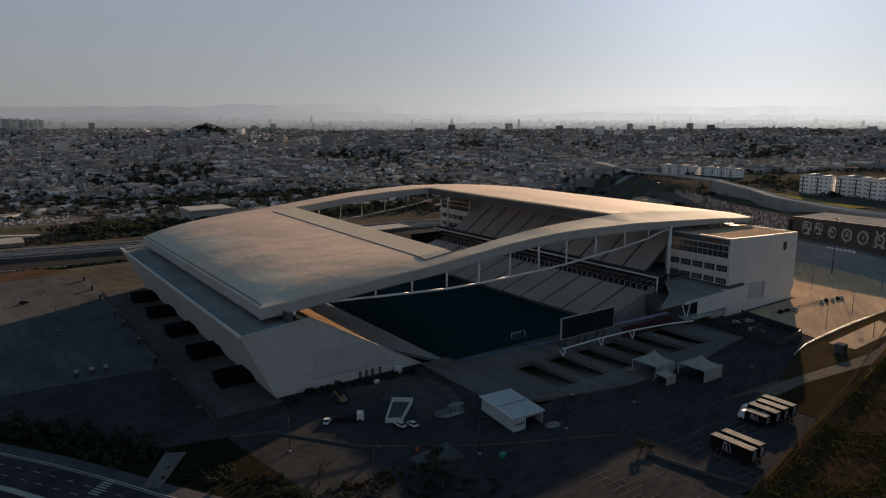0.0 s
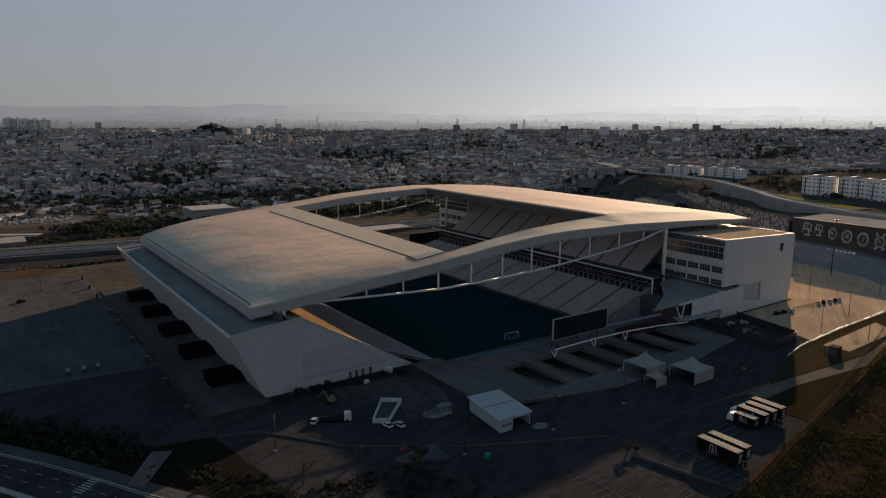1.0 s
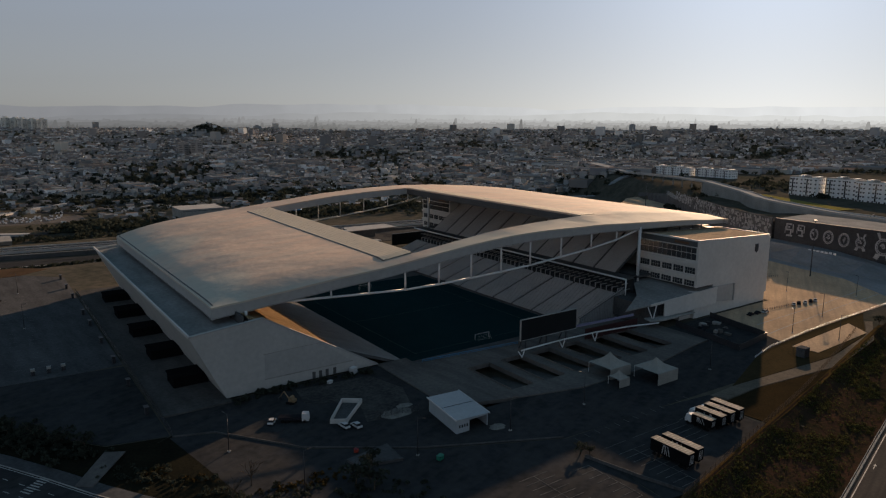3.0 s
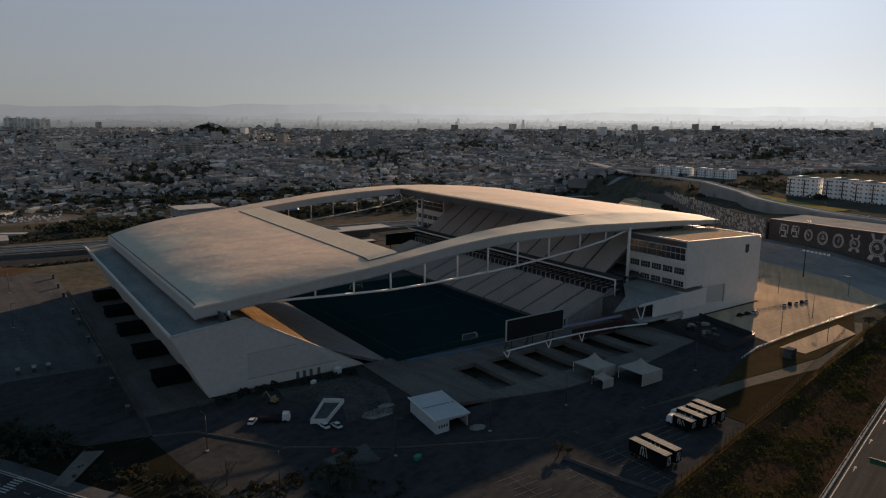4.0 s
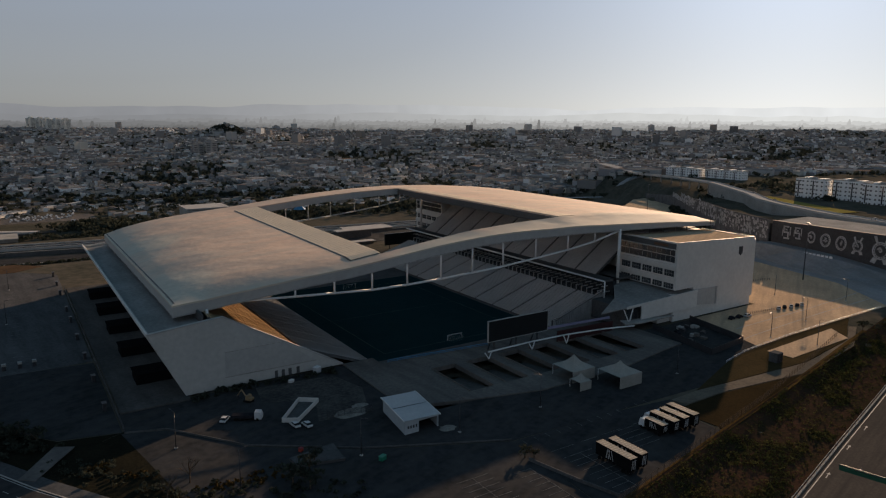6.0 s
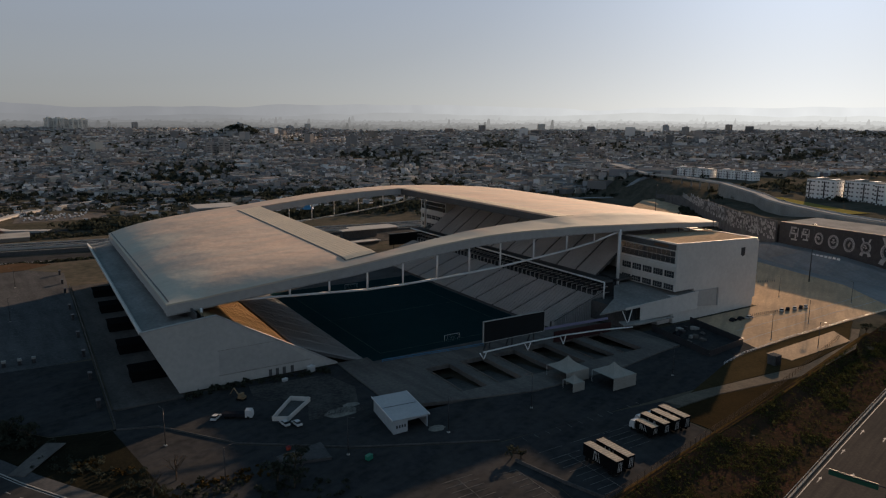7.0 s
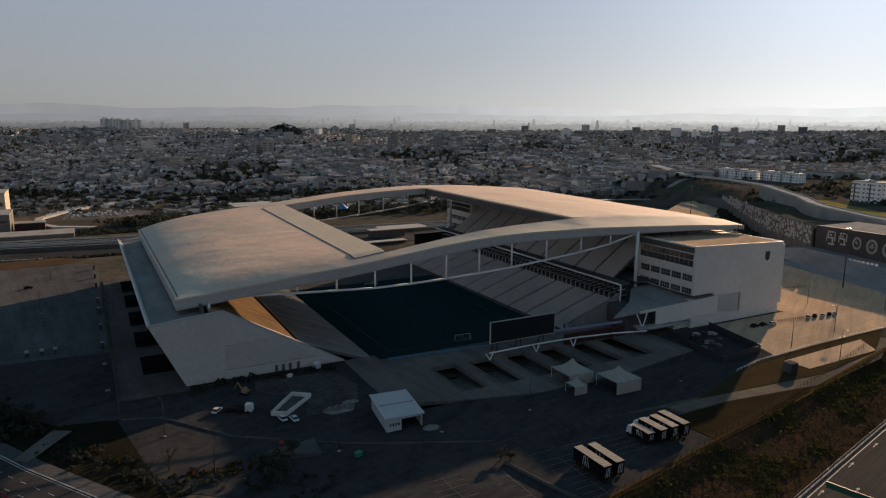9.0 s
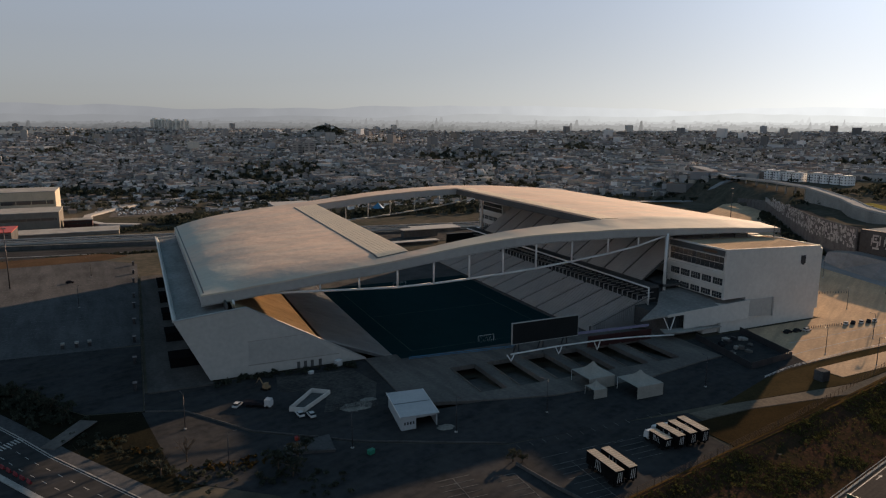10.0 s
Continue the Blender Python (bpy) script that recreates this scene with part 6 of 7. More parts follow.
box(bm, -4.5, 2.2, -1.2, 1.2, 0.9, 1.7)
part("bed", bm, CAR_DARK, tanker, local=True)
bm = bm_new()
prism(bm, [(2.5, -1.2, 0.5), (4.6, -1.2, 0.5), (4.6, -1.2, 1.6), (4.3, -1.2, 2.7), (2.5, -1.2, 2.8)], (0, 2.4, 0))
part("cab", bm, CAR_WHITE, tanker, "white cab", local=True)
for wx in (-3.2, -2.0, 3.4):
    for wy in (-1.2, 0.9):
        bm = bm_new()
        tube(bm, (wx, wy, 0.5), (wx, wy + 0.3, 0.5), 0.5, n=14)
        part("wheel", bm, RUBBER, tanker, local=True)
tanker.rotation_euler = (0, 0, -0.55)


ex = thing("excavator", (94.5, 189, -1.38), "small yellow excavator on bare dirt", "excavator")
for y in (-0.9, 0.5):
    bm = bm_new()
    box(bm, -1.5, 1.5, y, y + 0.45, 0, 0.7)
    bmesh.ops.bevel(bm, geom=list(bm.edges), offset=0.12, segments=1, affect="EDGES")
    part("track", bm, RUBBER, ex, local=True)
bm = bm_new()
prism(bm, [(-1.5, -0.9, 0.8), (0.6, -0.9, 0.8), (0.6, -0.9, 1.4), (0.2, -0.9, 2.5), (-0.6, -0.9, 2.5), (-0.7, -0.9, 1.7), (-1.5, -0.9, 1.6)], (0, 1.8, 0))
part("body", bm, YELLOW, ex, local=True)
bm = bm_new()
tube(bm, (0.6, 0, 1.3), (2.6, 0, 3.8), 0.2, 0.16, n=6)
tube(bm, (2.6, 0, 3.8), (4.2, 0, 1.6), 0.16, 0.12, n=6)
part("boom", bm, YELLOW, ex, local=True)
bm = bm_new()
prism(bm, [(3.9, -0.4, 1.6), (4.6, -0.4, 1.5), (4.5, -0.4, 0.8), (3.8, -0.4, 0.9)], (0, 0.8, 0))
part("bucket", bm, STEEL_DARK, ex, local=True)
ex.rotation_euler = (0, 0, 2.2)
yard_rail = thing("mesh_fence", (119, 162, -1.4), "dark wire fence across the yard", "fence")
for k in range(9):
    bm = bm_new()
    tube(bm, (111 + k * 1.75, 163.5 - k * 0.35, -1.4), (111 + k * 1.75, 163.5 - k * 0.35, 0.9), 0.07, n=6)
    part("post", bm, STEEL_DARK, yard_rail)
bm = bm_new()
for z in np.linspace(-1.0, 0.8, 8):
    tube(bm, (111, 163.5, z), (125, 160.7, z), 0.04, n=4)
part("mesh", bm, STEEL_DARK, yard_rail)


def far_cars():
    rng = np.random.RandomState(2)
    verts, faces = [], []
    for cx, cy, nx, ny, r in ((66, 856, 17, 6, 0.3), (30, 880, 9, 4, 0.3), (118, 905, 12, 3, 0.3), (255, 985, 26, 4, 0.0), (215, 1010, 14, 3, 0), (178, 880, 16, 3, 0.0), (110, 1000, 12, 3, 0)):
        for i in range(nx):
            for j in range(ny):
                if rng.rand() < 0.5:
                    continue
                x, y = cx + i * 3.6 - nx * 1.8 + rng.uniform(-1.2, 1.2) + j * 2.5, cy + j * 8 - ny * 4 + rng.uniform(-1.8, 1.8)
                z = height(x, y) + 0.2
                k = len(verts)
                for zz, q in ((0.3, 1), (0.9, 1), (1.5, 0.7)):
                    verts.extend([(x - 0.9, y - 2.1 * q, z + zz), (x + 0.9, y - 2.1 * q, z + zz), (x + 0.9, y + 2.1 * q, z + zz), (x - 0.9, y + 2.1 * q, z + zz)])
                for o in (0, 4):
                    for e in range(4):
                        faces.append((k + o + e, k + o + (e + 1) % 4, k + o + 4 + (e + 1) % 4, k + o + 4 + e))
                faces.append((k + 8, k + 9, k + 10, k + 11))
    raw("far_parked_cars", verts, faces, [CAR_WHITE], "rows of far parked white cars", "cars", "stuff")


far_cars()


def street_lamp(x, y, h, z=-1.4):
    s = thing("street_lamp", (x, y, z), "tall thin grey lamp post", "street lamp", "lamp posts")
    bm = bm_new()
    tube(bm, (0, 0, 0), (0, 0, h), 0.16, 0.09)
    part("pole", bm, STEEL_DARK, s, "", True, True)
    bm = bm_new()
    tube(bm, (0, 0, h - 0.1), (1.6, 0, h + 0.2), 0.07)
    part("arm", bm, STEEL_DARK, s, "", True, True)
    bm = bm_new()
    prism(bm, [(1.4, -0.18, h + 0.1), (2.3, -0.14, h + 0.2), (2.3, 0.14, h + 0.2), (1.4, 0.18, h + 0.1)], (0, 0, 0.12))
    part("lamp_head", bm, STEEL_DARK, s, local=True)
    bm = bm_new()
    box(bm, -0.35, 0.35, -0.35, 0.35, 0, 0.3)
    part("base_plate", bm, PALE_CONCRETE, s, local=True)
    return s


lamp = street_lamp(76.3, 136.6, 11)
for x, y in ((109.3, 136.6), (140, 134), (171.8, 135), (233, 131), (301, 137.5), (337, 143), (307, 121), (67.6, 168), (32, 402), (420, 230), (30, 330), (369, 178), (389, 152), (352, 200)):
    copy_thing(lamp, pose(x, y, -1.38, 0, 0, random.uniform(0, 360)))


mast = thing("light_mast", (-6.3, 386, -1.4), "very tall thin lighting mast", "light mast", "lighting masts")
bm = bm_new()
tube(bm, (0, 0, 0), (0, 0, 33), 0.35, 0.16)
part("pole", bm, STEEL_DARK, mast, "", True, True)
bm = bm_new()
for k in range(8):
    a = k * math.pi / 4
    box(bm, math.cos(a) * 0.9 - 0.25, math.cos(a) * 0.9 + 0.25, math.sin(a) * 0.9 - 0.25, math.sin(a) * 0.9 + 0.25, 32.6, 33.0)
tube(bm, (0, 0, 32.7), (0, 0, 32.9), 1.0, n=12)
part("lamp_ring", bm, STEEL_DARK, mast, local=True)
for x, y in ((416, 190), (520, 395)):
    copy_thing(mast, pose(x, y, -1.35) @ Matrix.Diagonal((1, 1, 1, 1)))
for k in range(34):
    if k < 18:
        x, y = 325 + k * 1.3, 163.8 - k * 0.14
    else:
        x, y = 377 + (k - 18) * 1.5, 207 - (k - 18) * 0.45
    bo = thing("bollard", (x, y, -1.36), "short dark bollard on the plaza", "bollard", "bollards on the plaza")
    bm = bm_new()
    tube(bm, (0, 0, 0), (0, 0, 1.0), 0.16, 0.13, n=8)
    part("post", bm, STEEL_DARK, bo, local=True)
    bm = bm_new()
    tube(bm, (0, 0, 1.0), (0, 0, 1.1), 0.2, 0.08, n=8)
    part("cap", bm, STEEL_DARK, bo, local=True)
rail = thing("verge_rail", (320, 134.5, -1.3), "low pale rail along the plaza edge", "rail")
RL = [(258.5, 128.6), (275, 132.2), (311, 134.8), (360, 135.8), (390, 135.6)]
for (xa, ya), (xb, yb) in zip(RL, RL[1:]):
    bm = bm_new()
    tube(bm, (xa, ya, -0.5), (xb, yb, -0.5), 0.07, n=6)
    tube(bm, (xa, ya, -0.9), (xb, yb, -0.9), 0.05, n=6)
    part("bar", bm, STEEL_WHITE, rail)
    for k in range(int(math.hypot(xb - xa, yb - ya) / 3)):
        f = k * 3 / math.hypot(xb - xa, yb - ya)
        bm = bm_new()
        tube(bm, (xa + (xb - xa) * f, ya + (yb - ya) * f, -1.4), (xa + (xb - xa) * f, ya + (yb - ya) * f, -0.45), 0.06, n=6)
        part("post", bm, STEEL_WHITE, rail)
for k, line in enumerate(([(262, 139.5), (300, 143.5), (360, 147), (410, 148)], [(300, 153), (360, 154.5), (415, 158)])):
    strip("plaza_line", line, 0, 0.35, -1.5, -1.33, PALE_CONCRETE, "pale concrete joint line on the plaza", "road marking")


def yard_fence():
    pts = [(268.5, 172.5), (261, 137), (285.6, 140), (292.5, 172)]
    f = thing("hoarding", (275, 155, -1.4), "dark sheet hoarding round a storage yard", "fence")
    for (xa, ya), (xb, yb) in zip(pts, pts[1:]):
        n = int(math.hypot(xb - xa, yb - ya) / 3)
        for k in range(n):
            bm = bm_new()
            a = Vector((xa, ya, -1.4)).lerp(Vector((xb, yb, -1.4)), k / n)
            b = Vector((xa, ya, -1.4)).lerp(Vector((xb, yb, -1.4)), (k + 0.97) / n)
            w = (b - a).cross(Vector((0, 0, 1))).normalized() * 0.1
            prism(bm, [tuple(a), tuple(b), tuple(b + Vector((0, 0, 2.6))), tuple(a + Vector((0, 0, 2.6)))], tuple(w))
            part("sheet", bm, STEEL_DARK, f)


yard_fence()
rng = np.random.RandomState(21)
for k in range(14):
    x, y = rng.uniform(266, 288), rng.uniform(145, 168)
    c = thing("crate", (x, y, -1.4), "pale stacked pallet crate in a yard", "crate", "crates in the yard")
    w, l, h = rng.uniform(0.8, 2.4), rng.uniform(0.8, 3), rng.uniform(0.5, 1.6)
    bm = bm_new()
    box(bm, x, x + w, y, y + l, -1.4, -1.4 + h)
    bmesh.ops.bevel(bm, geom=list(bm.edges), offset=0.05, segments=1, affect="EDGES")
    part("body", bm, (CONCRETE, STEEL_DARK, LOT)[k % 3], c)

container = thing("container", (276, 119.5, -1.3), "dark blue-grey steel container", "container")
bm = bm_new()
box(bm, 273.4, 277.0, 117.6, 121.0, -1.3, 2.4)
part("body", bm, DARK_CONCRETE, container)
for k in range(11):
    bm = bm_new()
    box(bm, 273.5 + k * 0.31, 273.65 + k * 0.31, 117.52, 117.6, -1.1, 2.1)
    part("rib", bm, STEEL_DARK, container)

def bank_fence():
    line = [(150, 81.6), (172.3, 86.4), (201.8, 92.6), (238.5, 100.2), (271.6, 108.6), (327.6, 123.6)]
    f = thing("chain_fence", (238, 100, -1.4), "rusty wire fence along the edge of the bank", "fence")
    for (xa, ya), (xb, yb) in zip(line, line[1:]):
        n = max(1, int(math.hypot(xb - xa, yb - ya) / 3.0))
        for k in range(n):
            x, y = xa + (xb - xa) * k / n, ya + (yb - ya) * k / n
            bm = bm_new()
            tube(bm, (x, y, -1.7), (x, y, 0.9), 0.08, 0.07, n=6)
            part("post", bm, BARK, f)
        for z in (-1.0, -0.55, -0.1, 0.35, 0.8):
            bm = bm_new()
            tube(bm, (xa, ya, z), (xb, yb, z), 0.035, n=4)
            part("wire", bm, BARK, f)


bank_fence()
rng = np.random.RandomState(33)
for k in range(6):
    f = k / 5
    x, y = 20.4 + 9.2 * f, 165.0 - 14.2 * f
    b = thing("water_barrier", (x, y, -1.15), "red plastic water-filled road barrier", "barrier", "red barriers on the median")
    bm = bm_new()
    prism(bm, [(-0.3, -1.0, 0), (0.3, -1.0, 0), (0.3, -1.0, 0.35), (0.12, -1.0, 0.5), (0.12, -1.0, 0.95), (-0.12, -1.0, 0.95), (-0.12, -1.0, 0.5), (-0.3, -1.0, 0.35)], (0, 2.0, 0))
    part("block", bm, CRIMSON, b, local=True)
    bm = bm_new()
    box(bm, -0.1, 0.1, 0.98, 1.12, 0.15, 0.85)
    part("link", bm, CRIMSON, b, local=True)
    b.rotation_euler = (0, 0, 0.54 + rng.uniform(-0.06, 0.06))

platform = thing("platform", (98, 141, -1.4), "low grey concrete platform beside the yard wall", "platform")
bm = bm_new()
slab(bm, [(91.8, 144.6), (92.3, 139.6), (104.4, 136.4), (105.3, 146.4)], -1.6, -0.7)
part("slab", bm, OLD_LOT, platform)
bm = bm_new()
slab(bm, [(92.2, 140.2), (92.25, 139.5), (104.5, 136.2), (104.5, 137.0)], -0.7, -0.55)
part("kerb", bm, DARK_CONCRETE, platform)

def sand_mound(x, y, rx, ry, h, seed):
    rng = np.random.RandomState(seed)
    bm = bm_new()
    n, m = 6, 18
    rings = []
    for i in range(n + 1):
        f = i / n
        rings.append([bm.verts.new((x + math.cos(a) * rx * f * w, y + math.sin(a) * ry * f * w, -1.42 + h * (1 - f * f) * (0.75 + 0.5 * rng.rand()) - (0.15 if i == n else 0)))
                      for a, w in ((k * math.tau / m, 1 + 0.25 * noise.noise(Vector((k * 0.9, seed, f)))) for k in range(m))])
    for p, q in zip(rings, rings[1:]):
        for k in range(m):
            bm.faces.new((p[k], q[k], q[(k + 1) % m], p[(k + 1) % m]))
    bmesh.ops.remove_doubles(bm, verts=bm.verts, dist=0.001)
    single("sand_mound", bm, SAND, "low mound of pale sand on the yard", "sand mound", group="sand mounds", loc=(x, y, -1.4), smooth=True)


sand_mound(118.6, 163.4, 6.0, 3.6, 0.7, 3)
sand_mound(123.6, 167.0, 3.2, 2.0, 0.5, 5)
sand_mound(138.5, 138.2, 3.0, 2.2, 0.4, 8)


def small_box(name, x, y, w, l, h, mat, lid, label, category):
    """A bin or tank with a lid and feet."""
    t = thing(name, (x, y, -1.4), label, category)
    bm = bm_new()
    box(bm, -w / 2, w / 2, -l / 2, l / 2, 0.12, h)
    bmesh.ops.bevel(bm, geom=list(bm.edges), offset=0.08, segments=2, affect="EDGES")
    part("body", bm, mat, t, local=True)
    bm = bm_new()
    box(bm, -w / 2 - 0.06, w / 2 + 0.06, -l / 2 - 0.06, l / 2 + 0.06, h, h + 0.1)
    part("lid", bm, lid, t, local=True)
    for sx in (-1, 1):
        bm = bm_new()
        box(bm, sx * w * 0.35 - 0.08, sx * w * 0.35 + 0.08, -l * 0.4, l * 0.4, 0, 0.13)
        part("foot", bm, STEEL_DARK, t, local=True)
    t.rotation_euler = (0, 0, 0.4)


small_box("water_tank", 123.4, 201.6, 2.4, 2.0, 2.2, CAR_WHITE, STEEL_WHITE, "white plastic water tank by the end wall", "tank")
small_box("toolbox", 112.1, 197.4, 1.8, 1.2, 1.0, CAR_WHITE, STEEL_WHITE, "white site box on bare dirt", "box")
small_box("waste_bin", 113.0, 131.2, 1.9, 1.3, 1.3, GREEN_BIN, GREEN_BIN, "green waste bin beside the yard", "bin")
small_box("red_bin", 96.2, 147.6, 1.0, 1.0, 1.1, RED, CRIMSON, "red bin against the low wall", "bin")

# white-walled ramp pit
pit = thing("ramp_pit", (104, 173, -1.4), "white-walled sunken ramp entrance", "ramp")
P = [(98.2, 168.2), (102.5, 165.6), (113.6, 176.6), (108.2, 180.6)]
for i in range(4):
    a, b = Vector((*P[i], -1.5)), Vector((*P[(i + 1) % 4], -1.5))
    w = (b - a).cross(Vector((0, 0, 1))).normalized() * -0.25
    bm = bm_new()
    prism(bm, [tuple(a), tuple(b), tuple(b + Vector((0, 0, 1.6))), tuple(a + Vector((0, 0, 1.6)))], tuple(w))
    part("side_wall", bm, WALL, pit)
bm = bm_new()
prism(bm, [(x, y, -1.39) for x, y in P], (0, 0, 0.05))
part("pit_floor", bm, DARK_CONCRETE, pit)

# gates and fence along the terrace
fence = thing("fence", (57, 260, -1.3), "dark mesh fence on steel posts", "fence")
for k, y in enumerate(np.arange(186, 388, 4)):
    bm = bm_new()
    tube(bm, (57, y, -1.4), (57, y, 0.9), 0.06, n=6)
    part("post", bm, STEEL_DARK, fence)
bm = bm_new()
for z in np.linspace(-1.1, 0.8, 7):
    tube(bm, (57, 186, z), (57, 388, z), 0.03, n=4)
part("mesh", bm, STEEL_DARK, fence)
FL = [(57, 186), (68, 182.2), (85, 159.2), (112, 140.2), (131, 131), (150, 122)]
wall_run("low_wall", FL, -1.6, -1.0, 0.25, DARK_CONCRETE, "low concrete wall along the yard")
wall_run("hedge_wall", [(146.4, 110), (150, 94.6), (153.3, 83.8)], -1.6, -0.5, 0.3, DARK_CONCRETE, "dark block wall beside the car park")
for k, (y, h) in enumerate(((426, 3.2), (400, 3), (376, 3.2), (340, 3), (319, 3.2), (290, 3), (262, 3.2), (235, 3), (206.6, 3.2))):
    b = thing("turnstile", (54.3, y, -1.34), "dark turnstile gate post on the car park", "turnstile", "turnstiles")
    bm = bm_new()
    box(bm, -0.5, 0.5, -1.0, 1.0, 0, h * 0.75)
    bmesh.ops.bevel(bm, geom=list(bm.edges), offset=0.08, segments=1, affect="EDGES")
    part("cabin", bm, STEEL_DARK, b, local=True)
    bm = bm_new()
    box(bm, -0.7, 0.7, -1.2, 1.2, h * 0.75, h * 0.82)
    part("lid", bm, STEEL_DARK, b, local=True)
for x in (28.2, 33.2, 37.8):
    b = thing("ticket_booth", (x, 264, -1.34), "small white booth with a dark opening", "booth", "ticket booths")
    bm = bm_new()
    box(bm, -0.7, 0.7, -0.7, 0.7, 1.6, 2.4)
    part("hood", bm, CONCRETE, b, local=True)
    bm = bm_new()
    box(bm, -0.6, 0.6, -0.6, 0.6, 0, 1.6)
    part("cabin", bm, STEEL_DARK, b, local=True)


def tree(x, y, h, crown, leaves, bare=False):
    t = thing("tree", (x, y, height(x, y)), "bare thin-branched tree on dry grass" if bare else "dark green leafy tree beside the road", "tree", "trees on site")
    rng = np.random.RandomState(int(x * 7 + y) % 1000)
    bm = bm_new()
    tube(bm, (0, 0, 0), (0.1, 0, h * 0.55), 0.22, 0.13)
    for k in range(14 if bare else 8):
        a = rng.uniform(0, 6.28)
        z0 = h * rng.uniform(0.3, 0.55)
        r = crown * rng.uniform(0.5, 1.0)
        p = Vector((math.cos(a) * r, math.sin(a) * r, h * rng.uniform(0.65, 1.0)))
        tube(bm, (0.05, 0, z0), tuple(p), 0.09, 0.025, n=5)
        for _ in range(3 if bare else 1):
            q = p + Vector((rng.uniform(-1, 1), rng.uniform(-1, 1), rng.uniform(0.2, 1))) * crown * 0.35
            tube(bm, tuple(p * 0.75 + Vector((0, 0, h * 0.12))), tuple(q), 0.04, 0.015, n=4)
    part("trunk", bm, BARK, t, local=True)
    if not bare:
        verts, faces = [], []
        for _ in range(9):
            v = rng.normal(size=3) * crown * 0.42
            clump(rng, verts, faces, (v[0], v[1], h * 0.75 + v[2] * 0.6), crown * rng.uniform(0.35, 0.6), leaves)
        me = bpy.data.meshes.new("crown")
        me.from_pydata(verts, [], faces)
        me.materials.append(LEAF)
        ob = new("crown", me)
        ob.parent = t
    return t


for x, y, h, c, bare in ((60, 141.5, 6, 2.6, True), (66.5, 147, 7, 3, True), (88, 132, 6, 3.6, False), (91, 128, 5, 3, False), (94, 136, 4.5, 2.6, False), (12, 218, 5, 3, False), (18, 213, 5, 3.4, False), (24, 206, 5, 3, False), (30, 198, 5, 3.2, False), (35, 192, 4.5, 2.8, False), (8, 226, 5, 3, False),
                           (97, 140, 4, 2.4, False), (146.5, 112, 3.2, 1.8, False), (148.5, 110.5, 2.6, 1.5, False), (345, 122, 4, 2.6, False), (352, 119, 4, 2.4, False)):
    tree(x, y, h, c, 26, bare)


def bushes(name, line, n, spread, r0, r1, seed, label):
    rng = np.random.RandomState(seed)
    verts, faces = [], []
    for _ in range(n):
        k = rng.randint(len(line) - 1)
        f = rng.rand()
        x = line[k][0] + (line[k + 1][0] - line[k][0]) * f + rng.normal() * spread
        y = line[k][1] + (line[k + 1][1] - line[k][1]) * f + rng.normal() * spread
        r = rng.uniform(r0, r1)
        clump(rng, verts, faces, (x, y, height(x, y) + r * 0.6), r, 26, (0.22, 0.45))
    raw(name, verts, faces, [LEAF], label, "bushes", "stuff")


bushes("wall_shrubs", [(80, 199), (92, 202), (104, 201), (120, 200), (128, 199)], 60, 1.2, 0.6, 1.5, 4, "dark shrubs along the foot of the end wall")
bushes("road_hedge", [(-30, 246), (12, 222), (35, 188)], 220, 3.5, 0.8, 1.8, 6, "dark hedge beside the road")
bushes("corner_scrub", [(40, 172), (52, 160), (66, 138), (86, 132), (100, 118)], 160, 3.0, 0.4, 1.1, 8, "dark low scrub beside the road")
rng = np.random.RandomState(19)
verts, faces = [], []
for cx, cy, n, sp in ((48.5, 167, 26, 1.8), (75, 140.5, 60, 5), (55.5, 157.5, 16, 1.6), (84, 139.5, 16, 2)):
    for _ in range(n):
        x, y, r = cx + rng.normal() * sp, cy + rng.normal() * min(sp, 1.6), rng.uniform(0.3, 0.8)
        clump(rng, verts, faces, (x, y, height(x, y) + 0.2), r, 16, (0.3, 0.6))
raw("dry_tufts", verts, faces, [DRY_GRASS], "tufts of rust-coloured dry grass", "grass", "stuff")
bushes("road_trees", [(474, 272), (492, 303), (528, 347), (572, 398), (610, 440)], 190, 2.2, 1.5, 4.2, 9, "trees growing along the wall")
bushes("north_woods", [(92, 742), (130, 745), (165, 728), (250, 690), (330, 640), (420, 640)], 460, 15, 2.5, 6, 10, "dark belt of trees north of the stadium")
bushes("valley_scrub", [(-260, 900), (-120, 860), (0, 960), (150, 900), (330, 790), (480, 720), (620, 680)], 560, 34, 1.5, 4.5, 15, "scattered dark trees in the valley")
bushes("slope_scrub", [(-320, 700), (-200, 690), (40, 700), (110, 690), (190, 660), (330, 620), (480, 580)], 420, 12, 1.5, 4, 16, "dark scrub beside the railway")
bushes("rail_hedge", [(-140, 488), (0, 484), (60, 480), (120, 474)], 260, 2.5, 0.8, 2.2, 17, "dark hedge between car park and access road")
bushes("flats_trees", [(621, 297), (627, 286)], 16, 1.5, 2, 3.4, 23, "dark round trees in front of the flats")
bushes("hill_trees", [(600, 400), (690, 430), (660, 330), (760, 430)], 75, 14, 2.5, 5, 12, "dark trees between the blocks of flats")
bushes("valley_trees", [(-180, 1300), (200, 1010), (420, 880), (560, 790)], 420, 16, 3, 6, 14, "dark belt of trees below the first houses")
bushes("tree_mound", [(470, 1668), (497, 1652), (526, 1634)], 420, 11, 2.5, 6, 13, "tree-covered mound on the skyline")


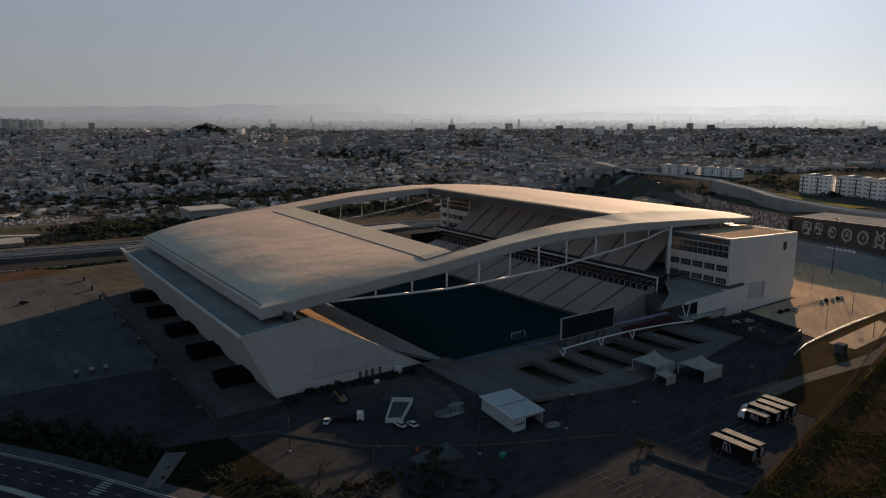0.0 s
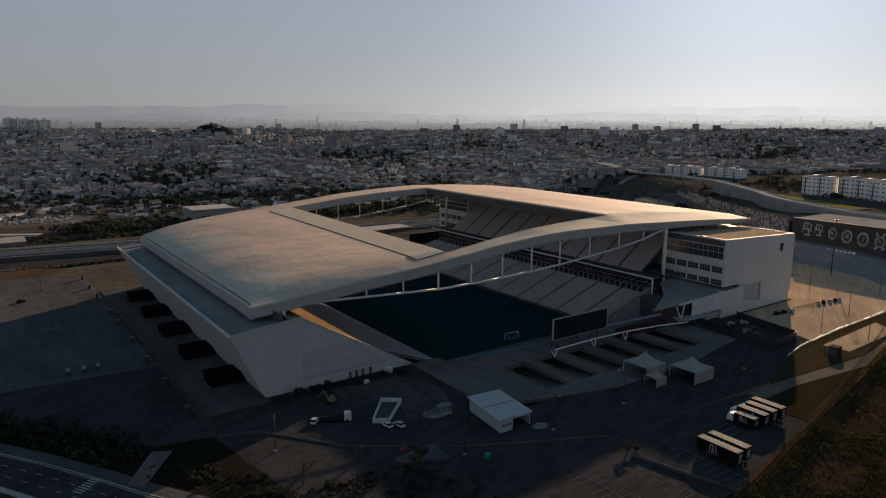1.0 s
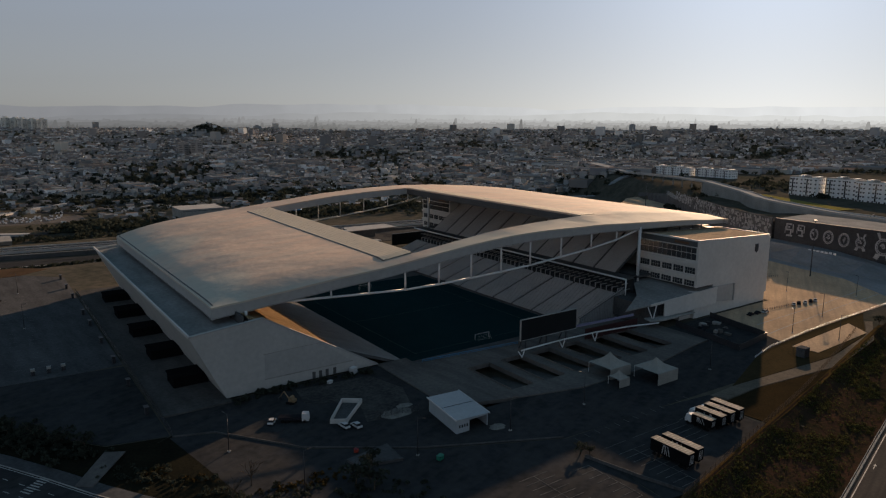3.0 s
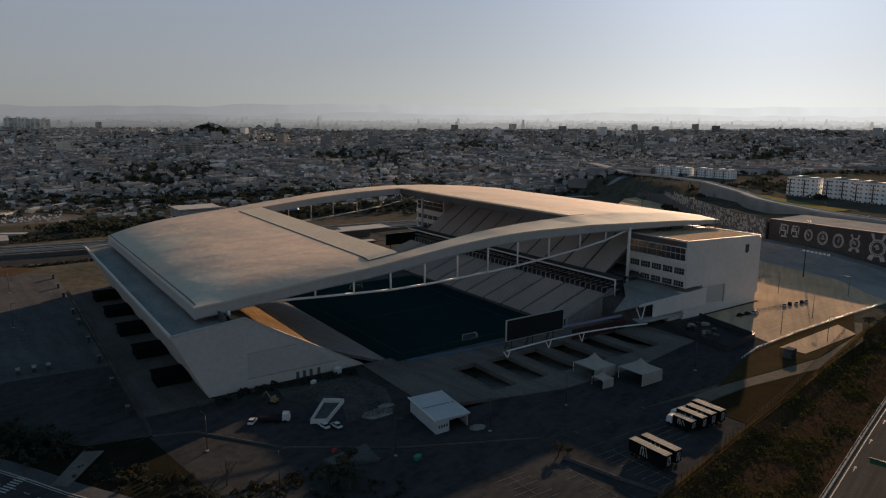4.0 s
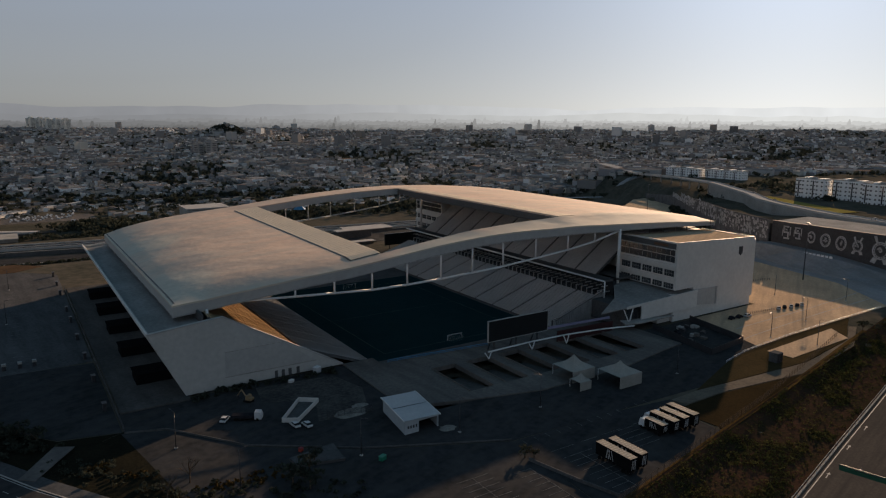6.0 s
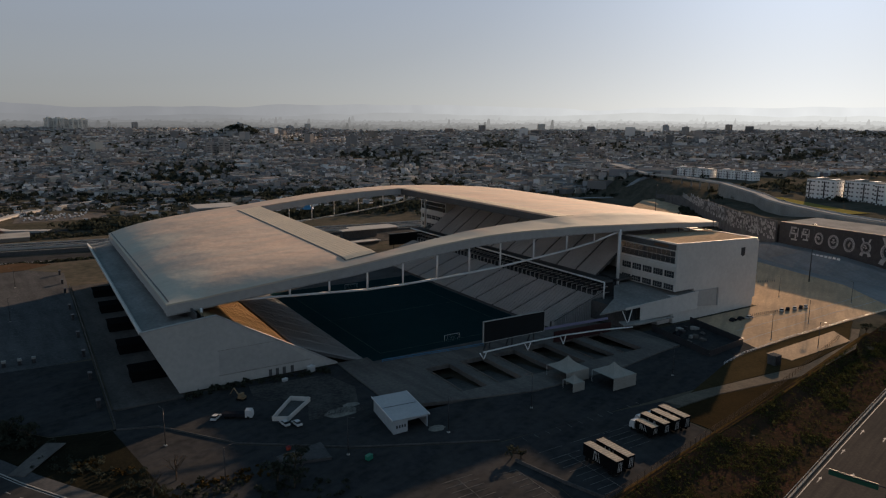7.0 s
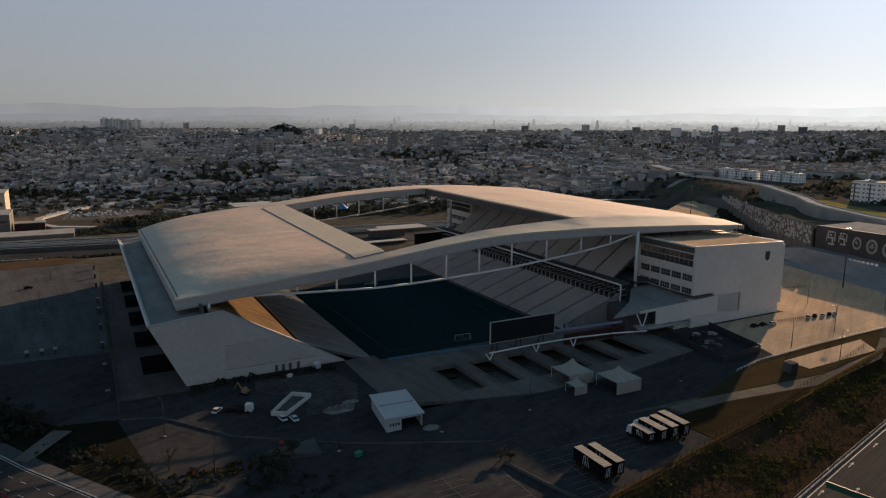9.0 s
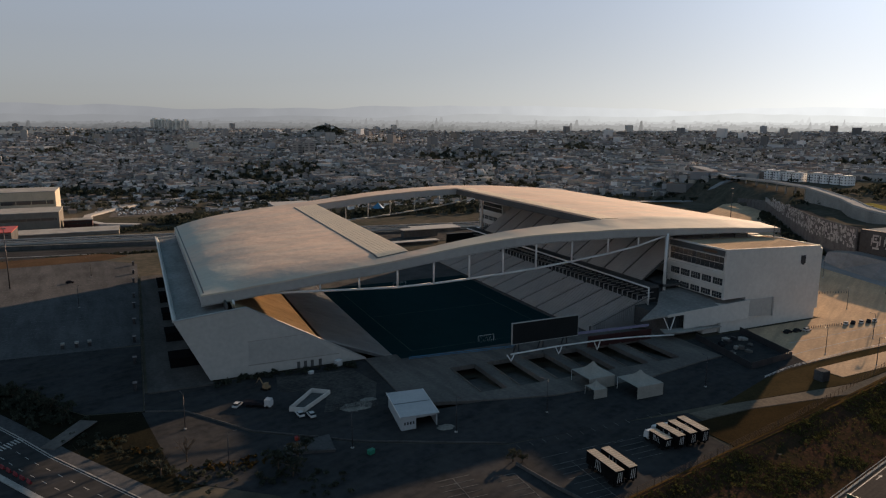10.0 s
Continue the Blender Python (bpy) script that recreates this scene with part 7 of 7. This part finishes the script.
def tower(x, y, w, l, h, mat, label):
    z = height(x, y)
    t = thing("tower_block", (x, y, z), label, "apartment tower", "far towers")
    bm = bm_new()
    box(bm, -w / 2, w / 2, -l / 2, l / 2, -6, h)
    part("wall", bm, mat, t, local=True)
    bm = bm_new()
    box(bm, -w / 4, w / 4, -l / 4, l / 4, h, h + 4)
    part("roof_house", bm, mat, t, local=True)
    for i in range(int(h / 3.2)):
        bm = bm_new()
        box(bm, -w / 2 - 0.1, w / 2 + 0.1, -l * 0.3, l * 0.3, 2 + i * 3.2, 3.0 + i * 3.2)
        box(bm, -w * 0.3, w * 0.3, -l / 2 - 0.1, l / 2 + 0.1, 2 + i * 3.2, 3.0 + i * 3.2)
        part("window_band", bm, GLASS, t, local=True)
    t.rotation_euler = (0, 0, 0.5)


tower(975, 955, 22, 14, 16, CITY_WALL, "grey mid-rise block in the haze")
tower(945, 985, 16, 12, 14, CITY_WALL, "grey mid-rise block in the haze")
for d, s in ((1900, -1198), (1905, -1174), (1897, -1150), (1902, -1126), (1890, -1092)):
    tower(0.579 * d + 0.815 * s, 0.815 * d - 0.579 * s, 17, 20, 33, TOWER, "yellowish apartment tower on the skyline")
tower(346, 1288, 13, 14, 22, CITY_WALL, "grey apartment block on the slope")
tower(366, 1276, 15, 14, 25, CITY_WALL, "grey apartment block on the slope")
tower(362, 1706, 14, 12, 10, RED, "small red-painted block on the skyline")


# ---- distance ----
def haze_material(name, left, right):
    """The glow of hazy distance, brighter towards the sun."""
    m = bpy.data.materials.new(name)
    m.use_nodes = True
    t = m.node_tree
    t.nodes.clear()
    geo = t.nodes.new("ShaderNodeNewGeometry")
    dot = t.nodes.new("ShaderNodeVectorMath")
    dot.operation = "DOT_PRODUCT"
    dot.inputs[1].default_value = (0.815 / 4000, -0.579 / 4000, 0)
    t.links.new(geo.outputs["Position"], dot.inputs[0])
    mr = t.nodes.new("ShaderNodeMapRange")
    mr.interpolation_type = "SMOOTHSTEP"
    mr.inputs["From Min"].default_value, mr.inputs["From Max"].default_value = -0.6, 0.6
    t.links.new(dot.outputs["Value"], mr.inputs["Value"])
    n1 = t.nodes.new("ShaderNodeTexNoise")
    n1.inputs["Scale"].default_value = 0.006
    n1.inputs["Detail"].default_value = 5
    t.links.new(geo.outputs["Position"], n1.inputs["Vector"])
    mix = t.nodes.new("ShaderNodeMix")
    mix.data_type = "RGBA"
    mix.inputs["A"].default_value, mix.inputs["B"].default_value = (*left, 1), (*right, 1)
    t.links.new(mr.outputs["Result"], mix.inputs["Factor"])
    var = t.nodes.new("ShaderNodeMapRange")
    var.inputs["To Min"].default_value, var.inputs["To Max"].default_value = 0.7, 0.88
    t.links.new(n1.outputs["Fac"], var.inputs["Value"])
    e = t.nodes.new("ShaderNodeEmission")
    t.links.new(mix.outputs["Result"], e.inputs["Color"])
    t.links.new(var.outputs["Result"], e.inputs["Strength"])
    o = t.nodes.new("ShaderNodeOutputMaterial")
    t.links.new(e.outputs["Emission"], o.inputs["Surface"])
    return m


def ridge(name, d, base, amp, scale, seed, left, right, blocks, n=900):
    """A far skyline in haze, bent round the place."""
    rng = np.random.RandomState(seed)
    top = []
    for i in range(n + 1):
        a = -0.95 + 1.9 * i / n
        h = base + amp * noise.noise(Vector((a * scale, seed, 0.5))) + amp * 0.4 * noise.noise(Vector((a * scale * 4, seed, 7.5)))
        top.append(h)
    i = 0
    while i < n:                       # roofs and blocks that stand out of the skyline
        w = rng.randint(1, 5)
        if rng.rand() < blocks:
            up = rng.uniform(1.5, 5) * (3.2 if rng.rand() < 0.06 else 1)
            for k in range(i, min(n, i + w)):
                top[k] = top[i] + up
        i += w
    verts = []
    for i in range(n + 1):
        a = -0.95 + 1.9 * i / n
        x = d * (0.579 * math.cos(a) + 0.815 * math.sin(a))
        y = d * (0.815 * math.cos(a) - 0.579 * math.sin(a))
        verts.extend([(x, y, -40), (x, y, top[i])])
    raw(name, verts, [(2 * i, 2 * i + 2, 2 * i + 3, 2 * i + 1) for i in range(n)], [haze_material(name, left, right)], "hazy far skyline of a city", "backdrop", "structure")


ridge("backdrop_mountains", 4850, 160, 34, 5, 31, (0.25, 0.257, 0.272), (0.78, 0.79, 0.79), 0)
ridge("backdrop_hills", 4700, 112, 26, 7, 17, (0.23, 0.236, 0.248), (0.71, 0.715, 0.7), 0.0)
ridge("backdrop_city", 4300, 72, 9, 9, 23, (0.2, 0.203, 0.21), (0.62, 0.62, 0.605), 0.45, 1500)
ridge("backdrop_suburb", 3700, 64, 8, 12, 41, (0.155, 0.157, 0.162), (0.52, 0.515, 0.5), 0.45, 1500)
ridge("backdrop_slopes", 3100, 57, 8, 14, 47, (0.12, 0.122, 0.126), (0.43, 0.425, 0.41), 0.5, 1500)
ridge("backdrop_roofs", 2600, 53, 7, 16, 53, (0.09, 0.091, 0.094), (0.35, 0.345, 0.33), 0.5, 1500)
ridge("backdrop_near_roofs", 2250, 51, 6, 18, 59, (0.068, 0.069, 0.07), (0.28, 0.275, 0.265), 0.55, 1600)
